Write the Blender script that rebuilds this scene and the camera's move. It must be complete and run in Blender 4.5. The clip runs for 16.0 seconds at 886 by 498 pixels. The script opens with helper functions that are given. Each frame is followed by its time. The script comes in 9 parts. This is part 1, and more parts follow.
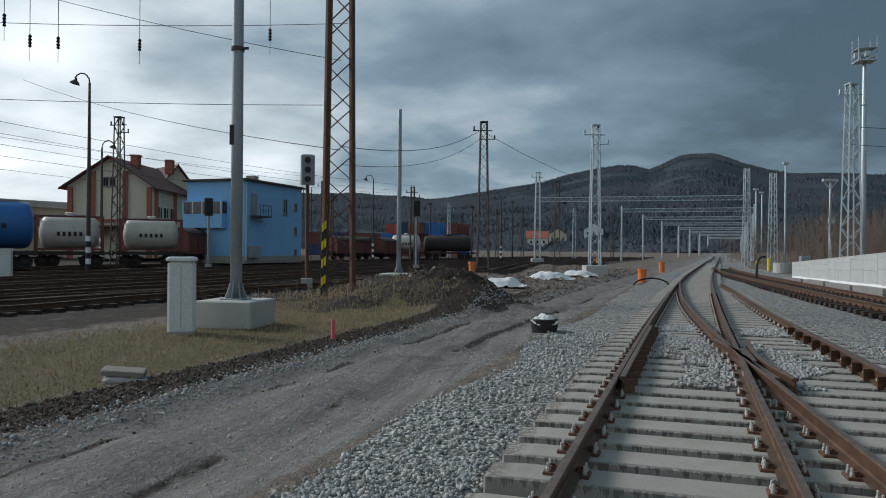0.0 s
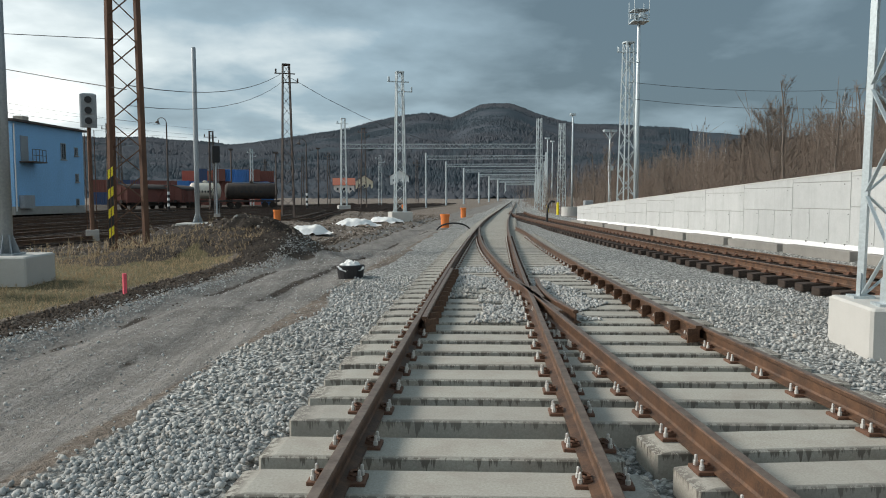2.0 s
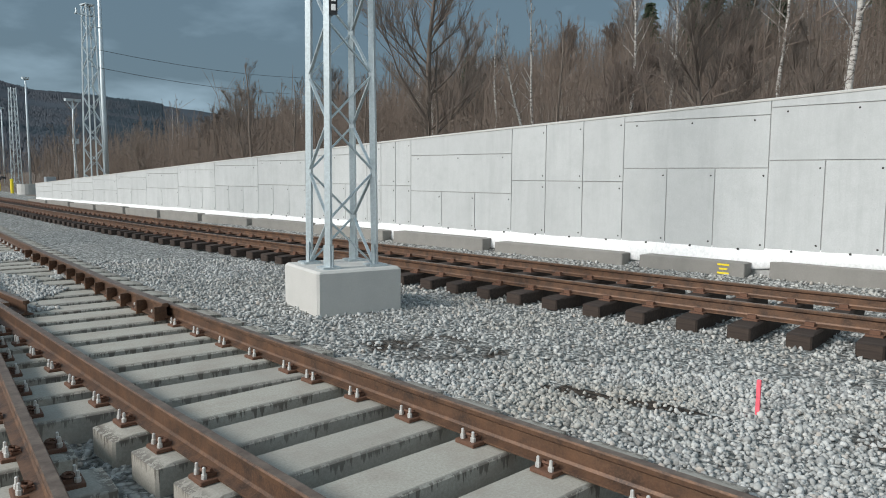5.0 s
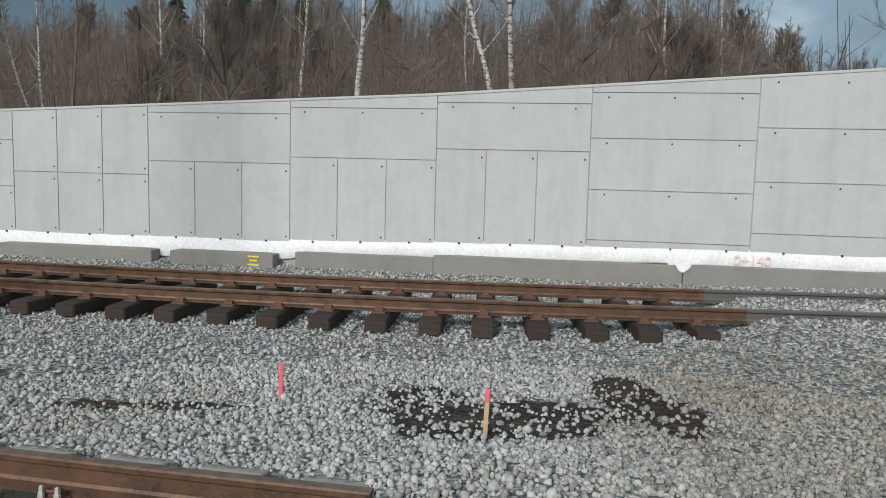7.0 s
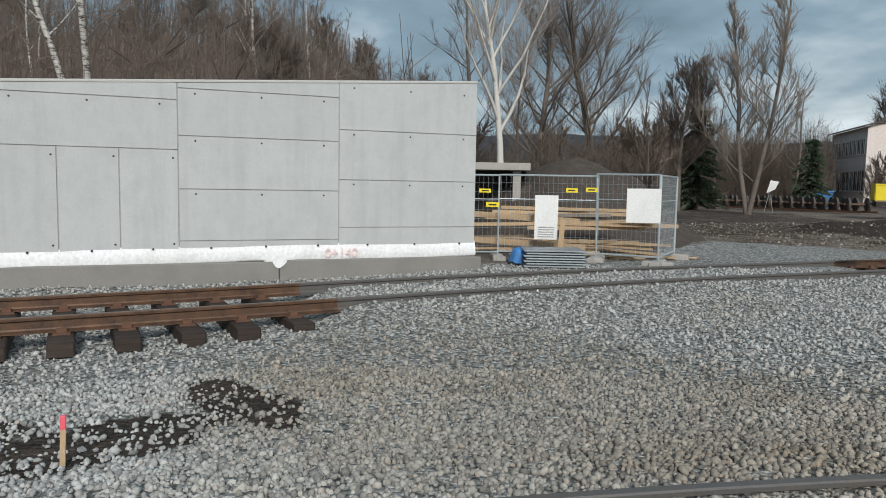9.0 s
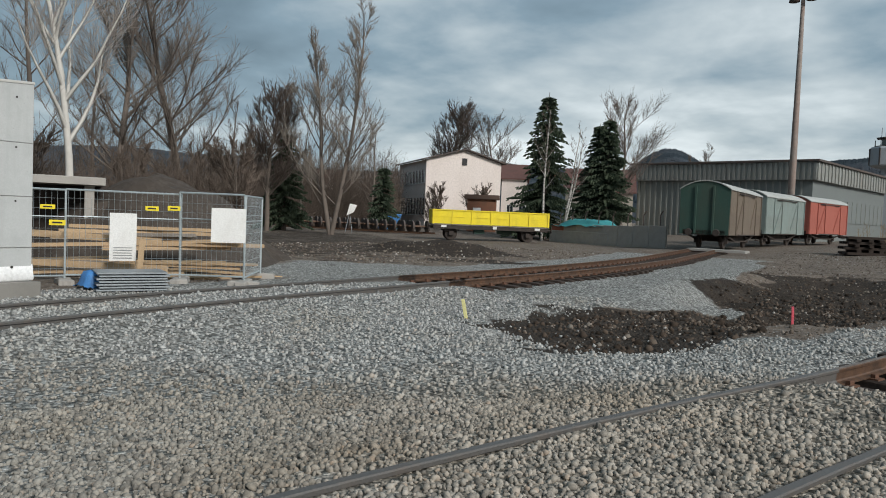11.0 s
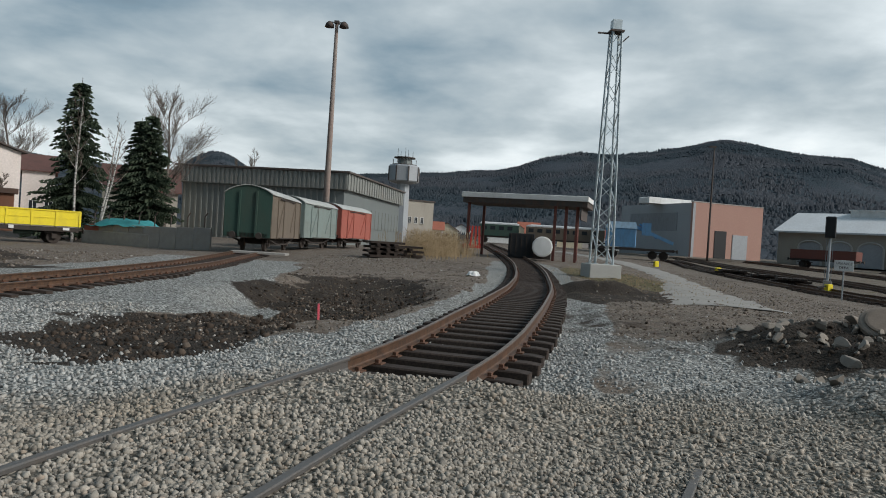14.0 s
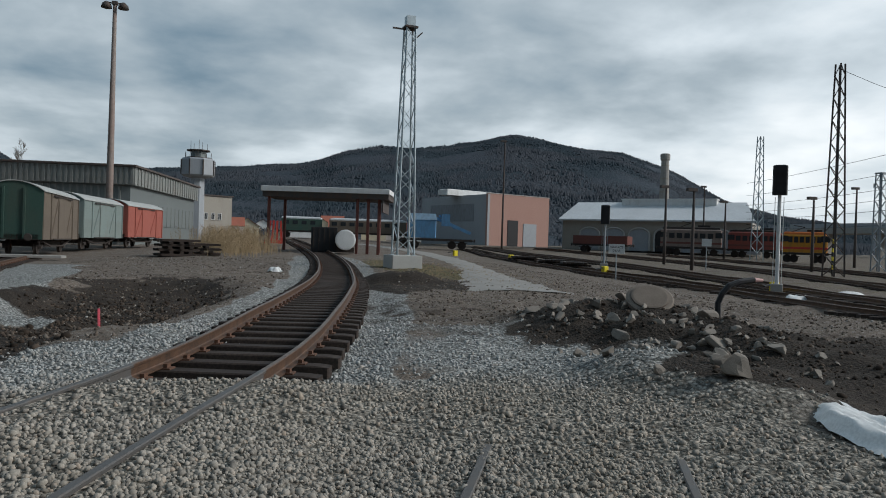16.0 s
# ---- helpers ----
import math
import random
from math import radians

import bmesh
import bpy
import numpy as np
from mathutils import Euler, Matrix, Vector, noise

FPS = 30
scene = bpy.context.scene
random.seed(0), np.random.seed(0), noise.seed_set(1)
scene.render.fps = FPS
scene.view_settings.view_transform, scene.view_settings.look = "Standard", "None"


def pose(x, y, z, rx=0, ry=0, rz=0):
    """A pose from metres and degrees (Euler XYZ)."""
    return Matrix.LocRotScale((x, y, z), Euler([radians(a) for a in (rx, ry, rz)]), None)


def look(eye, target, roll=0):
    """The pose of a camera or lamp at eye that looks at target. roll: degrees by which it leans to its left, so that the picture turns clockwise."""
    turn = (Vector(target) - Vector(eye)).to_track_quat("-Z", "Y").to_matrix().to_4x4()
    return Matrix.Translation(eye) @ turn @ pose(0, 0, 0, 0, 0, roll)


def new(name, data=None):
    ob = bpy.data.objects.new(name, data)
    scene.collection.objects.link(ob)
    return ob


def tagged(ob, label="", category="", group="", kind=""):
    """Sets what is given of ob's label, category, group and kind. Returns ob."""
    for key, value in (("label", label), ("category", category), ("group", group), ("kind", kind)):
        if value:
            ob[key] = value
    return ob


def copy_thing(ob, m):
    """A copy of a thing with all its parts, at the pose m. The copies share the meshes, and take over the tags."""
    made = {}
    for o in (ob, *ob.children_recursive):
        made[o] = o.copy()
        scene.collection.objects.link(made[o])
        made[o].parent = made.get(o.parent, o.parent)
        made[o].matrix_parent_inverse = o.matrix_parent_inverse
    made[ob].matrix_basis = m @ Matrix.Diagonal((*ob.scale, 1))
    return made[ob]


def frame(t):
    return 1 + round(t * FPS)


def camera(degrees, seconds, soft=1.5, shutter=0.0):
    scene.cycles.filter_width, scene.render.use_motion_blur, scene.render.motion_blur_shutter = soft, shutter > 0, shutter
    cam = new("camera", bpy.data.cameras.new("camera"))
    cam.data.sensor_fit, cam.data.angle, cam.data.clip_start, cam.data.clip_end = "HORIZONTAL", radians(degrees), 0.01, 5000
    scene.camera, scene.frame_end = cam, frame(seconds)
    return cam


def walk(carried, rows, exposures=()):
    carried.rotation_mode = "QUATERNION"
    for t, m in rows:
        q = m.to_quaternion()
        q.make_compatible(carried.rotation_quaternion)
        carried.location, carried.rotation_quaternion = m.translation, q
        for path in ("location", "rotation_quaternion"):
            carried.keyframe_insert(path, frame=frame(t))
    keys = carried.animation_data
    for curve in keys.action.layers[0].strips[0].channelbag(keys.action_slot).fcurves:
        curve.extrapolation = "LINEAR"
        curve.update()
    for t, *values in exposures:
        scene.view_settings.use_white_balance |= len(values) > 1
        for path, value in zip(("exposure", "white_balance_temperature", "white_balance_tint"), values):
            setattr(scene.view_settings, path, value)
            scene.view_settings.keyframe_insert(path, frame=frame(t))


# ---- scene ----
cam = camera(63.1, 16.0, soft=1.0)
# seconds, eye (x, y, z), yaw, pitch, roll
ROWS = [
    (0.0, -0.124, 0.341, 1.481, 9.836, 0.022, -0.460),
    (0.5, -0.114, 0.323, 1.483, 4.923, -0.191, -0.530),
    (1.0, -0.105, 0.308, 1.482, 1.346, -0.930, -0.461),
    (1.5, -0.095, 0.295, 1.478, -1.827, -2.710, -0.449),
    (2.0, -0.080, 0.282, 1.471, -5.389, -4.116, 0.039),
    (2.5, -0.058, 0.268, 1.466, -10.915, -4.909, -0.056),
    (3.0, -0.031, 0.257, 1.467, -17.765, -5.505, -0.358),
    (3.5, 0.000, 0.249, 1.468, -23.913, -5.716, -0.289),
    (3.7, 0.014, 0.245, 1.468, -26.227, -5.762, -0.251),
    (5.8, 0.157, 0.176, 1.462, -58.241, -5.893, -0.930),
    (6.0, 0.170, 0.167, 1.462, -61.665, -5.908, -1.166),
    (6.5, 0.193, 0.139, 1.463, -71.847, -5.757, -1.514),
    (7.0, 0.204, 0.113, 1.465, -80.515, -5.725, -1.522),
    (7.5, 0.204, 0.089, 1.467, -88.502, -5.753, -1.419),
    (8.0, 0.199, 0.062, 1.469, -96.425, -5.717, -1.258),
    (8.5, 0.190, 0.032, 1.470, -104.418, -5.505, -1.043),
    (9.0, 0.178, 0.003, 1.470, -111.416, -5.140, -1.048),
    (9.5, 0.164, -0.030, 1.470, -118.702, -4.639, -1.451),
    (10.0, 0.147, -0.065, 1.469, -126.912, -3.939, -1.822),
    (10.2, 0.136, -0.075, 1.469, -130.293, -3.613, -1.966),
    (12.3, -0.006, -0.145, 1.475, -160.735, -1.647, -2.956),
    (12.5, -0.019, -0.151, 1.474, -163.195, -1.504, -3.092),
    (13.0, -0.050, -0.164, 1.470, -168.988, -1.044, -3.263),
    (13.5, -0.078, -0.174, 1.466, -173.446, -0.801, -3.472),
    (14.0, -0.102, -0.178, 1.465, -177.828, -0.534, -3.597),
    (14.5, -0.126, -0.180, 1.463, -181.540, -0.381, -3.462),
    (15.0, -0.153, -0.182, 1.461, -185.075, -0.387, -3.041),
    (15.5, -0.184, -0.184, 1.458, -189.185, -0.395, -2.430),
    (16.0, -0.217, -0.186, 1.453, -193.265, -0.314, -1.864),
]
walk(cam, [(t, pose(x, y, z, 90 + pitch, roll, yaw)) for t, x, y, z, yaw, pitch, roll in ROWS],
     exposures=[(0.0, -0.08, 6250, 10), (0.5, 0.20, 6550, 10), (1.0, 0.36, 6650, 10), (2.0, 0.60, 6850, 10), (2.5, 0.65, 6900, 10), (3.5, 0.65, 6700, 10), (6.0, 0.40, 6450, 10), (7.5, 0.22, 6450, 10), (9.5, 0.2, 6500, 10), (12.5, 0.12, 6650, 10), (14.0, 0.06, 6570, 10), (16.0, -0.17, 6300, 10)])

# ---- sky and sun ----
SUN_AZ, SUN_EL = 74.0, 32.0          # degrees to the left of +y, and above the horizon
world = bpy.data.worlds.new("overcast_sky")
scene.world = world
world.use_nodes = True
wt = world.node_tree
wt.nodes.clear()


def wnode(kind, **kw):
    n = wt.nodes.new(kind)
    for key, value in kw.items():
        n.inputs[key].default_value = value
    return n


def wramp(stops):
    n = wt.nodes.new("ShaderNodeValToRGB")
    e = n.color_ramp.elements
    while len(e) < len(stops):
        e.new(0.5)
    for el, (p, c) in zip(e, stops):
        el.position = p
        el.color = (*c, 1) if len(c) == 3 else c
    return n


w_out = wt.nodes.new("ShaderNodeOutputWorld")
w_bg = wnode("ShaderNodeBackground", Strength=1.22)
w_co = wt.nodes.new("ShaderNodeTexCoord")
w_sky = wt.nodes.new("ShaderNodeTexSky")
w_sky.sky_type = "NISHITA"
w_sky.sun_disc = False
w_sky.sun_elevation = radians(SUN_EL)
w_sky.sun_rotation = radians(-SUN_AZ)
w_sky.air_density, w_sky.dust_density = 1.4, 2.0
# flattened cloud layer: divide the direction by its height
w_sep = wt.nodes.new("ShaderNodeSeparateXYZ")
wt.links.new(w_co.outputs["Generated"], w_sep.inputs[0])


def wmath(op, a, b=None):
    n = wt.nodes.new("ShaderNodeMath")
    n.operation = op
    for i, v in enumerate((a, b)):
        if v is None:
            continue
        if isinstance(v, (int, float)):
            n.inputs[i].default_value = v
        else:
            wt.links.new(v, n.inputs[i])
    return n.outputs[0]


w_h = wmath("ADD", wmath("MAXIMUM", w_sep.outputs["Z"], 0.0), 0.21)
w_cmb = wt.nodes.new("ShaderNodeCombineXYZ")
wt.links.new(wmath("DIVIDE", w_sep.outputs["X"], w_h), w_cmb.inputs[0])
wt.links.new(wmath("DIVIDE", w_sep.outputs["Y"], w_h), w_cmb.inputs[1])
w_cmb.inputs[2].default_value = 3.7
w_n1 = wnode("ShaderNodeTexNoise", Scale=0.7, Detail=9.0, Roughness=0.48, Distortion=0.1)
w_n2 = wnode("ShaderNodeTexNoise", Scale=2.1, Detail=9.0, Roughness=0.5, Distortion=0.12)
for n in (w_n1, w_n2):
    wt.links.new(w_cmb.outputs[0], n.inputs["Vector"])
# the cloud cover is thick to the north and north-east, thin towards the hidden sun in the west
w_west = wmath("MULTIPLY", w_sep.outputs["X"], -1.0)
w_ne = wmath("MAXIMUM", wmath("ADD", wmath("MULTIPLY", w_sep.outputs["X"], 0.80), wmath("MULTIPLY", w_sep.outputs["Y"], 0.60)), 0.0)
w_thin = wmath("ADD", wmath("ADD", wmath("MULTIPLY", wmath("MINIMUM", wmath("MAXIMUM", w_west, 0.0), 0.40), 0.16), 0.03), wmath("MULTIPLY", w_ne, -0.30))
w_low = wmath("MULTIPLY", wmath("ADD", 1.10, w_sep.outputs["Z"]), -0.20)
w_val = wmath("ADD", wmath("ADD", wmath("ADD", wmath("MULTIPLY", w_n1.outputs["Fac"], 0.52), 0.255), wmath("MULTIPLY", w_n2.outputs["Fac"], 0.50)), wmath("ADD", w_thin, w_low))


def w_lobe(az_deg, el_deg, k, sharp):
    """A thicker or thinner part of the cloud cover round one direction."""
    a, e = radians(az_deg), radians(el_deg)
    d = wt.nodes.new("ShaderNodeVectorMath")
    d.operation = "DOT_PRODUCT"
    wt.links.new(w_co.outputs["Generated"], d.inputs[0])
    d.inputs[1].default_value = (-math.sin(a) * math.cos(e), math.cos(a) * math.cos(e), math.sin(e))
    return wmath("MULTIPLY", wmath("POWER", wmath("MAXIMUM", d.outputs["Value"], 0.0), sharp), k)


for lobe in ((-145, 12, -0.075, 22), (177, 12, 0.06, 30), (157, 14, -0.06, 60), (0, 20, 0.075, 60), (15, 5, -0.06, 45), (-18, 12, -0.10, 26), (38, 14, 0.16, 260), (140, 6, 0.055, 90)):
    w_val = wmath("ADD", w_val, w_lobe(*lobe))
w_ramp = wramp([(0.20, (0.062, 0.098, 0.128)), (0.40, (0.165, 0.236, 0.292)), (0.52, (0.36, 0.42, 0.455)), (0.64, (0.61, 0.67, 0.70)), (0.82, (0.98, 1.0, 0.99))])
wt.links.new(w_val, w_ramp.inputs[0])
w_mix = wt.nodes.new("ShaderNodeMixRGB")
w_mix.blend_type = "ADD"
w_mix.inputs[0].default_value = 0.006
wt.links.new(w_ramp.outputs[0], w_mix.inputs[1])
wt.links.new(w_sky.outputs[0], w_mix.inputs[2])
wt.links.new(w_mix.outputs[0], w_bg.inputs["Color"])
wt.links.new(w_bg.outputs[0], w_out.inputs[0])
sun = new("sun", bpy.data.lights.new("sun", "SUN"))
sun.data.energy, sun.data.angle, sun.data.color = 2.5, radians(14), (1.0, 0.97, 0.93)
sd = Vector((-math.sin(radians(SUN_AZ)) * math.cos(radians(SUN_EL)), math.cos(radians(SUN_AZ)) * math.cos(radians(SUN_EL)), math.sin(radians(SUN_EL))))
sun.matrix_world = look(sd * 50, (0, 0, 0))

# ---- materials ----
class Mat:
    """A small builder for one node material."""

    def __init__(self, name, rough=0.7, metal=0.0, spec=0.4):
        self.m = bpy.data.materials.new(name)
        self.m.use_nodes = True
        self.t = self.m.node_tree
        self.b = self.t.nodes["Principled BSDF"]
        self.b.inputs["Roughness"].default_value = rough
        self.b.inputs["Metallic"].default_value = metal
        self.b.inputs["Specular IOR Level"].default_value = spec
        self.co = self.t.nodes.new("ShaderNodeTexCoord").outputs["Object"]

    def link(self, a, b):
        self.t.links.new(a, b)

    def noise(self, scale, detail=4.0, rough=0.6, vec=None, stretch=None, dist=0.0):
        n = self.t.nodes.new("ShaderNodeTexNoise")
        n.inputs["Scale"].default_value, n.inputs["Detail"].default_value = scale, detail
        n.inputs["Roughness"].default_value, n.inputs["Distortion"].default_value = rough, dist
        v = vec or self.co
        if stretch:
            mp = self.t.nodes.new("ShaderNodeMapping")
            mp.inputs["Scale"].default_value = stretch
            self.link(v, mp.inputs[0])
            v = mp.outputs[0]
        self.link(v, n.inputs["Vector"])
        return n.outputs["Fac"]

    def voronoi(self, scale, feature="F1", out="Distance", vec=None):
        n = self.t.nodes.new("ShaderNodeTexVoronoi")
        n.feature = feature
        n.inputs["Scale"].default_value = scale
        self.link(vec or self.co, n.inputs["Vector"])
        return n.outputs[out]

    def ramp(self, fac, stops):
        n = self.t.nodes.new("ShaderNodeValToRGB")
        e = n.color_ramp.elements
        while len(e) < len(stops):
            e.new(0.5)
        for el, (p, c) in zip(e, stops):
            el.position, el.color = p, (c, c, c, 1) if isinstance(c, (int, float)) else (*c, 1)
        self.link(fac, n.inputs[0])
        return n.outputs[0]

    def mix(self, fac, a, b, mode="MIX"):
        n = self.t.nodes.new("ShaderNodeMixRGB")
        n.blend_type = mode
        for i, v in enumerate((fac, a, b)):
            if isinstance(v, (int, float)):
                n.inputs[i].default_value = v if i == 0 else (v, v, v, 1)
            elif isinstance(v, tuple):
                n.inputs[i].default_value = (*v, 1)
            else:
                self.link(v, n.inputs[i])
        return n.outputs[0]

    def math(self, op, a, b=0.0):
        n = self.t.nodes.new("ShaderNodeMath")
        n.operation = op
        for i, v in enumerate((a, b)):
            if isinstance(v, (int, float)):
                n.inputs[i].default_value = v
            else:
                self.link(v, n.inputs[i])
        return n.outputs[0]

    def patch(self, cx, cy, rx, ry, lo=0.6, hi=1.2):
        """1 inside an uneven ellipse of the plan, 0 outside."""
        sep = self.t.nodes.new("ShaderNodeSeparateXYZ")
        self.link(self.co, sep.inputs[0])
        u = self.math("DIVIDE", self.math("SUBTRACT", sep.outputs[0], cx), rx)
        v = self.math("DIVIDE", self.math("SUBTRACT", sep.outputs[1], cy), ry)
        r2 = self.math("ADD", self.math("MULTIPLY", u, u), self.math("MULTIPLY", v, v))
        r2 = self.math("ADD", r2, self.math("MULTIPLY", self.math("SUBTRACT", self.noise(0.9, 5), 0.5), 1.2))
        return self.ramp(self.math("MULTIPLY", r2, 0.5), [(lo / 2, 1.0), (hi / 2, 0.0)])

    def rand(self):
        return self.t.nodes.new("ShaderNodeObjectInfo").outputs["Random"]

    def island(self):
        return self.t.nodes.new("ShaderNodeNewGeometry").outputs["Random Per Island"]

    def colour(self, c):
        if isinstance(c, tuple):
            self.b.inputs["Base Color"].default_value = (*c, 1)
        else:
            self.link(c, self.b.inputs["Base Color"])
        return self

    def roughness(self, r):
        self.link(r, self.b.inputs["Roughness"])
        return self

    def bump(self, h, strength=0.4, dist=0.01):
        n = self.t.nodes.new("ShaderNodeBump")
        n.inputs["Strength"].default_value, n.inputs["Distance"].default_value = strength, dist
        self.link(h, n.inputs["Height"])
        self.link(n.outputs[0], self.b.inputs["Normal"])
        return self


def scl(c, k):
    return tuple(min(1.0, v * k) for v in c)


def worn(name, c, rough=0.6, metal=0.0, dirt=(0.10, 0.08, 0.06), amount=0.5, scale=3.0, bump=0.15, stretch=(1, 1, 0.35)):
    """A painted or plain surface with grain, patches and streaks of dirt."""
    m = Mat(name, rough, metal)
    big = m.noise(scale, 6, 0.65, stretch=stretch)
    fine = m.noise(scale * 14, 3, 0.6)
    base = m.mix(m.ramp(fine, [(0.3, 0.0), (0.7, 1.0)]), scl(c, 0.86), scl(c, 1.1))
    k = m.ramp(big, [(0.45, 0.0), (0.78, amount)])
    m.colour(m.mix(k, base, dirt))
    m.bump(fine, bump, 0.004)
    return m.m


def flat(name, c, rough=0.6, metal=0.0):
    m = Mat(name, rough, metal)
    f = m.noise(25, 3)
    return m.colour(m.mix(m.ramp(f, [(0.3, 0.0), (0.7, 1.0)]), scl(c, 0.85), scl(c, 1.12))).m


def gravel_material():
    m = Mat("ballast_stone", 0.9, 0.0, 0.25)
    f = m.noise(60, 3)
    tone = m.ramp(m.island(), [(0.0, (0.12, 0.125, 0.12)), (0.22, (0.27, 0.275, 0.262)), (0.6, (0.405, 0.413, 0.392)), (0.9, (0.57, 0.575, 0.55)), (1.0, (0.44, 0.38, 0.32))])
    tone = m.mix(0.35, tone, m.ramp(f, [(0.3, 0.14), (0.7, 0.50)]), "MIX")
    # older, browner stone round the buried crossing and in stray patches
    tone = m.mix(m.patch(-1.8, -5.0, 6.5, 4.4), tone, (0.86, 0.775, 0.69), "MULTIPLY")
    tone = m.mix(m.patch(5.6, -2.6, 3.0, 2.6), tone, (0.78, 0.73, 0.67), "MULTIPLY")
    m.colour(m.mix(m.ramp(m.noise(0.45, 4), [(0.5, 0.0), (0.68, 0.7)]), tone, (0.92, 0.86, 0.78), "MULTIPLY"))
    m.bump(f, 0.3, 0.004)
    return m.m


def ground_material():
    m = Mat("yard_ground", 0.95, 0.0, 0.2)
    att = m.t.nodes.new("ShaderNodeAttribute")
    att.attribute_name = "zone"
    sep = m.t.nodes.new("ShaderNodeSeparateColor")
    m.link(att.outputs["Color"], sep.inputs[0])
    n_mid = m.noise(1.6, 6, 0.65)
    n_fine = m.noise(22, 4, 0.65)
    n_big = m.noise(0.22, 5, 0.6)

    def mask(v, wob=0.5, lo=0.42, hi=0.58):
        return m.ramp(m.math("ADD", v, m.math("MULTIPLY", m.math("SUBTRACT", n_mid, 0.5), wob)), [(lo, 0.0), (hi, 1.0)])

    # stones: cells of about 5 cm, dark in the joints
    cell = m.voronoi(19, "F1", "Color")
    gap = m.voronoi(19, "F1", "Distance")
    cs = m.t.nodes.new("ShaderNodeSeparateColor")
    m.link(cell, cs.inputs[0])
    stone = m.ramp(cs.outputs[0], [(0.0, (0.13, 0.135, 0.128)), (0.35, (0.30, 0.305, 0.29)), (0.75, (0.46, 0.465, 0.445)), (1.0, (0.60, 0.60, 0.57))])
    stone = m.mix(m.ramp(gap, [(0.35, 0.0), (0.75, 0.75)]), stone, (0.06, 0.06, 0.055))
    stone = m.mix(m.ramp(n_mid, [(0.45, 0.0), (0.85, 0.35)]), stone, (0.25, 0.22, 0.19))
    stone = m.mix(m.patch(-1.8, -5.0, 6.5, 4.4), stone, (0.86, 0.775, 0.69), "MULTIPLY")
    # yard dirt, cinders and fine grit
    dirt = m.mix(m.ramp(n_mid, [(0.3, 0.0), (0.7, 1.0)]), (0.110, 0.086, 0.068), (0.235, 0.192, 0.155))
    dirt = m.mix(m.ramp(n_fine, [(0.45, 0.0), (0.75, 0.6)]), dirt, (0.29, 0.25, 0.21))
    lumps = m.noise(7.5, 5, 0.7)
    dirt = m.mix(m.ramp(lumps, [(0.38, 0.75), (0.55, 0.0)]), dirt, (0.085, 0.066, 0.053))
    dirt = m.mix(m.ramp(lumps, [(0.56, 0.0), (0.70, 0.6)]), dirt, (0.25, 0.215, 0.18))
    soil = m.mix(m.ramp(n_fine, [(0.35, 0.0), (0.75, 1.0)]), (0.018, 0.015, 0.012), (0.078, 0.062, 0.050))
    soil = m.mix(m.ramp(n_mid, [(0.5, 0.0), (0.8, 0.6)]), soil, (0.115, 0.088, 0.068))
    grass = m.mix(m.ramp(n_fine, [(0.3, 0.0), (0.7, 1.0)]), (0.075, 0.062, 0.032), (0.19, 0.155, 0.085))
    grass = m.mix(m.ramp(n_mid, [(0.4, 0.0), (0.75, 0.8)]), grass, (0.085, 0.085, 0.036))
    road = m.mix(m.ramp(n_mid, [(0.3, 0.0), (0.7, 1.0)]), (0.135, 0.124, 0.112), (0.235, 0.222, 0.205))
    road = m.mix(m.ramp(n_fine, [(0.4, 0.0), (0.8, 0.7)]), road, (0.30, 0.285, 0.262))
    road = m.mix(m.ramp(m.noise(1.0, 6, 0.7, stretch=(5, 0.22, 1)), [(0.42, 0.0), (0.62, 0.6)]), road, (0.10, 0.095, 0.088))
    road = m.mix(m.ramp(cs.outputs[1], [(0.82, 0.0), (0.98, 0.45)]), road, (0.31, 0.31, 0.30))
    road = m.mix(m.ramp(m.noise(0.7, 6, 0.7), [(0.52, 0.0), (0.66, 0.65)]), road, (0.085, 0.078, 0.07))
    c = m.mix(m.ramp(n_big, [(0.4, 0.0), (0.7, 0.4)]), dirt, (0.17, 0.145, 0.122))
    c = m.mix(m.ramp(m.noise(0.5, 7, 0.75), [(0.52, 0.0), (0.64, 0.65)]), c, (0.075, 0.057, 0.045))
    c = m.mix(m.ramp(cs.outputs[2], [(0.8, 0.0), (0.97, 0.5)]), c, (0.34, 0.32, 0.29))
    c = m.mix(mask(att.outputs["Alpha"], 0.35), c, road)
    c = m.mix(mask(sep.outputs[2], 0.9), c, grass)
    c = m.mix(mask(sep.outputs[0], 0.35), c, stone)
    c = m.mix(mask(sep.outputs[1], 0.8), c, soil)
    m.colour(c)
    h = m.math("ADD", m.math("MULTIPLY", gap, m.math("MULTIPLY", sep.outputs[0], -1.4)), m.math("ADD", m.math("MULTIPLY", n_fine, 0.9), m.math("MULTIPLY", lumps, 1.6)))
    m.bump(h, 0.9, 0.035)
    return m.m


def rail_material():
    m = Mat("rusty_rail_steel", 0.55, 0.35, 0.5)
    n = m.noise(6, 6, 0.7)
    f = m.noise(70, 3)
    c = m.mix(m.ramp(n, [(0.35, 0.0), (0.7, 1.0)]), (0.046, 0.029, 0.022), (0.165, 0.086, 0.048))
    c = m.mix(m.ramp(f, [(0.45, 0.0), (0.8, 0.5)]), c, (0.22, 0.135, 0.085))
    m.colour(c)
    m.bump(f, 0.25, 0.003)
    return m.m


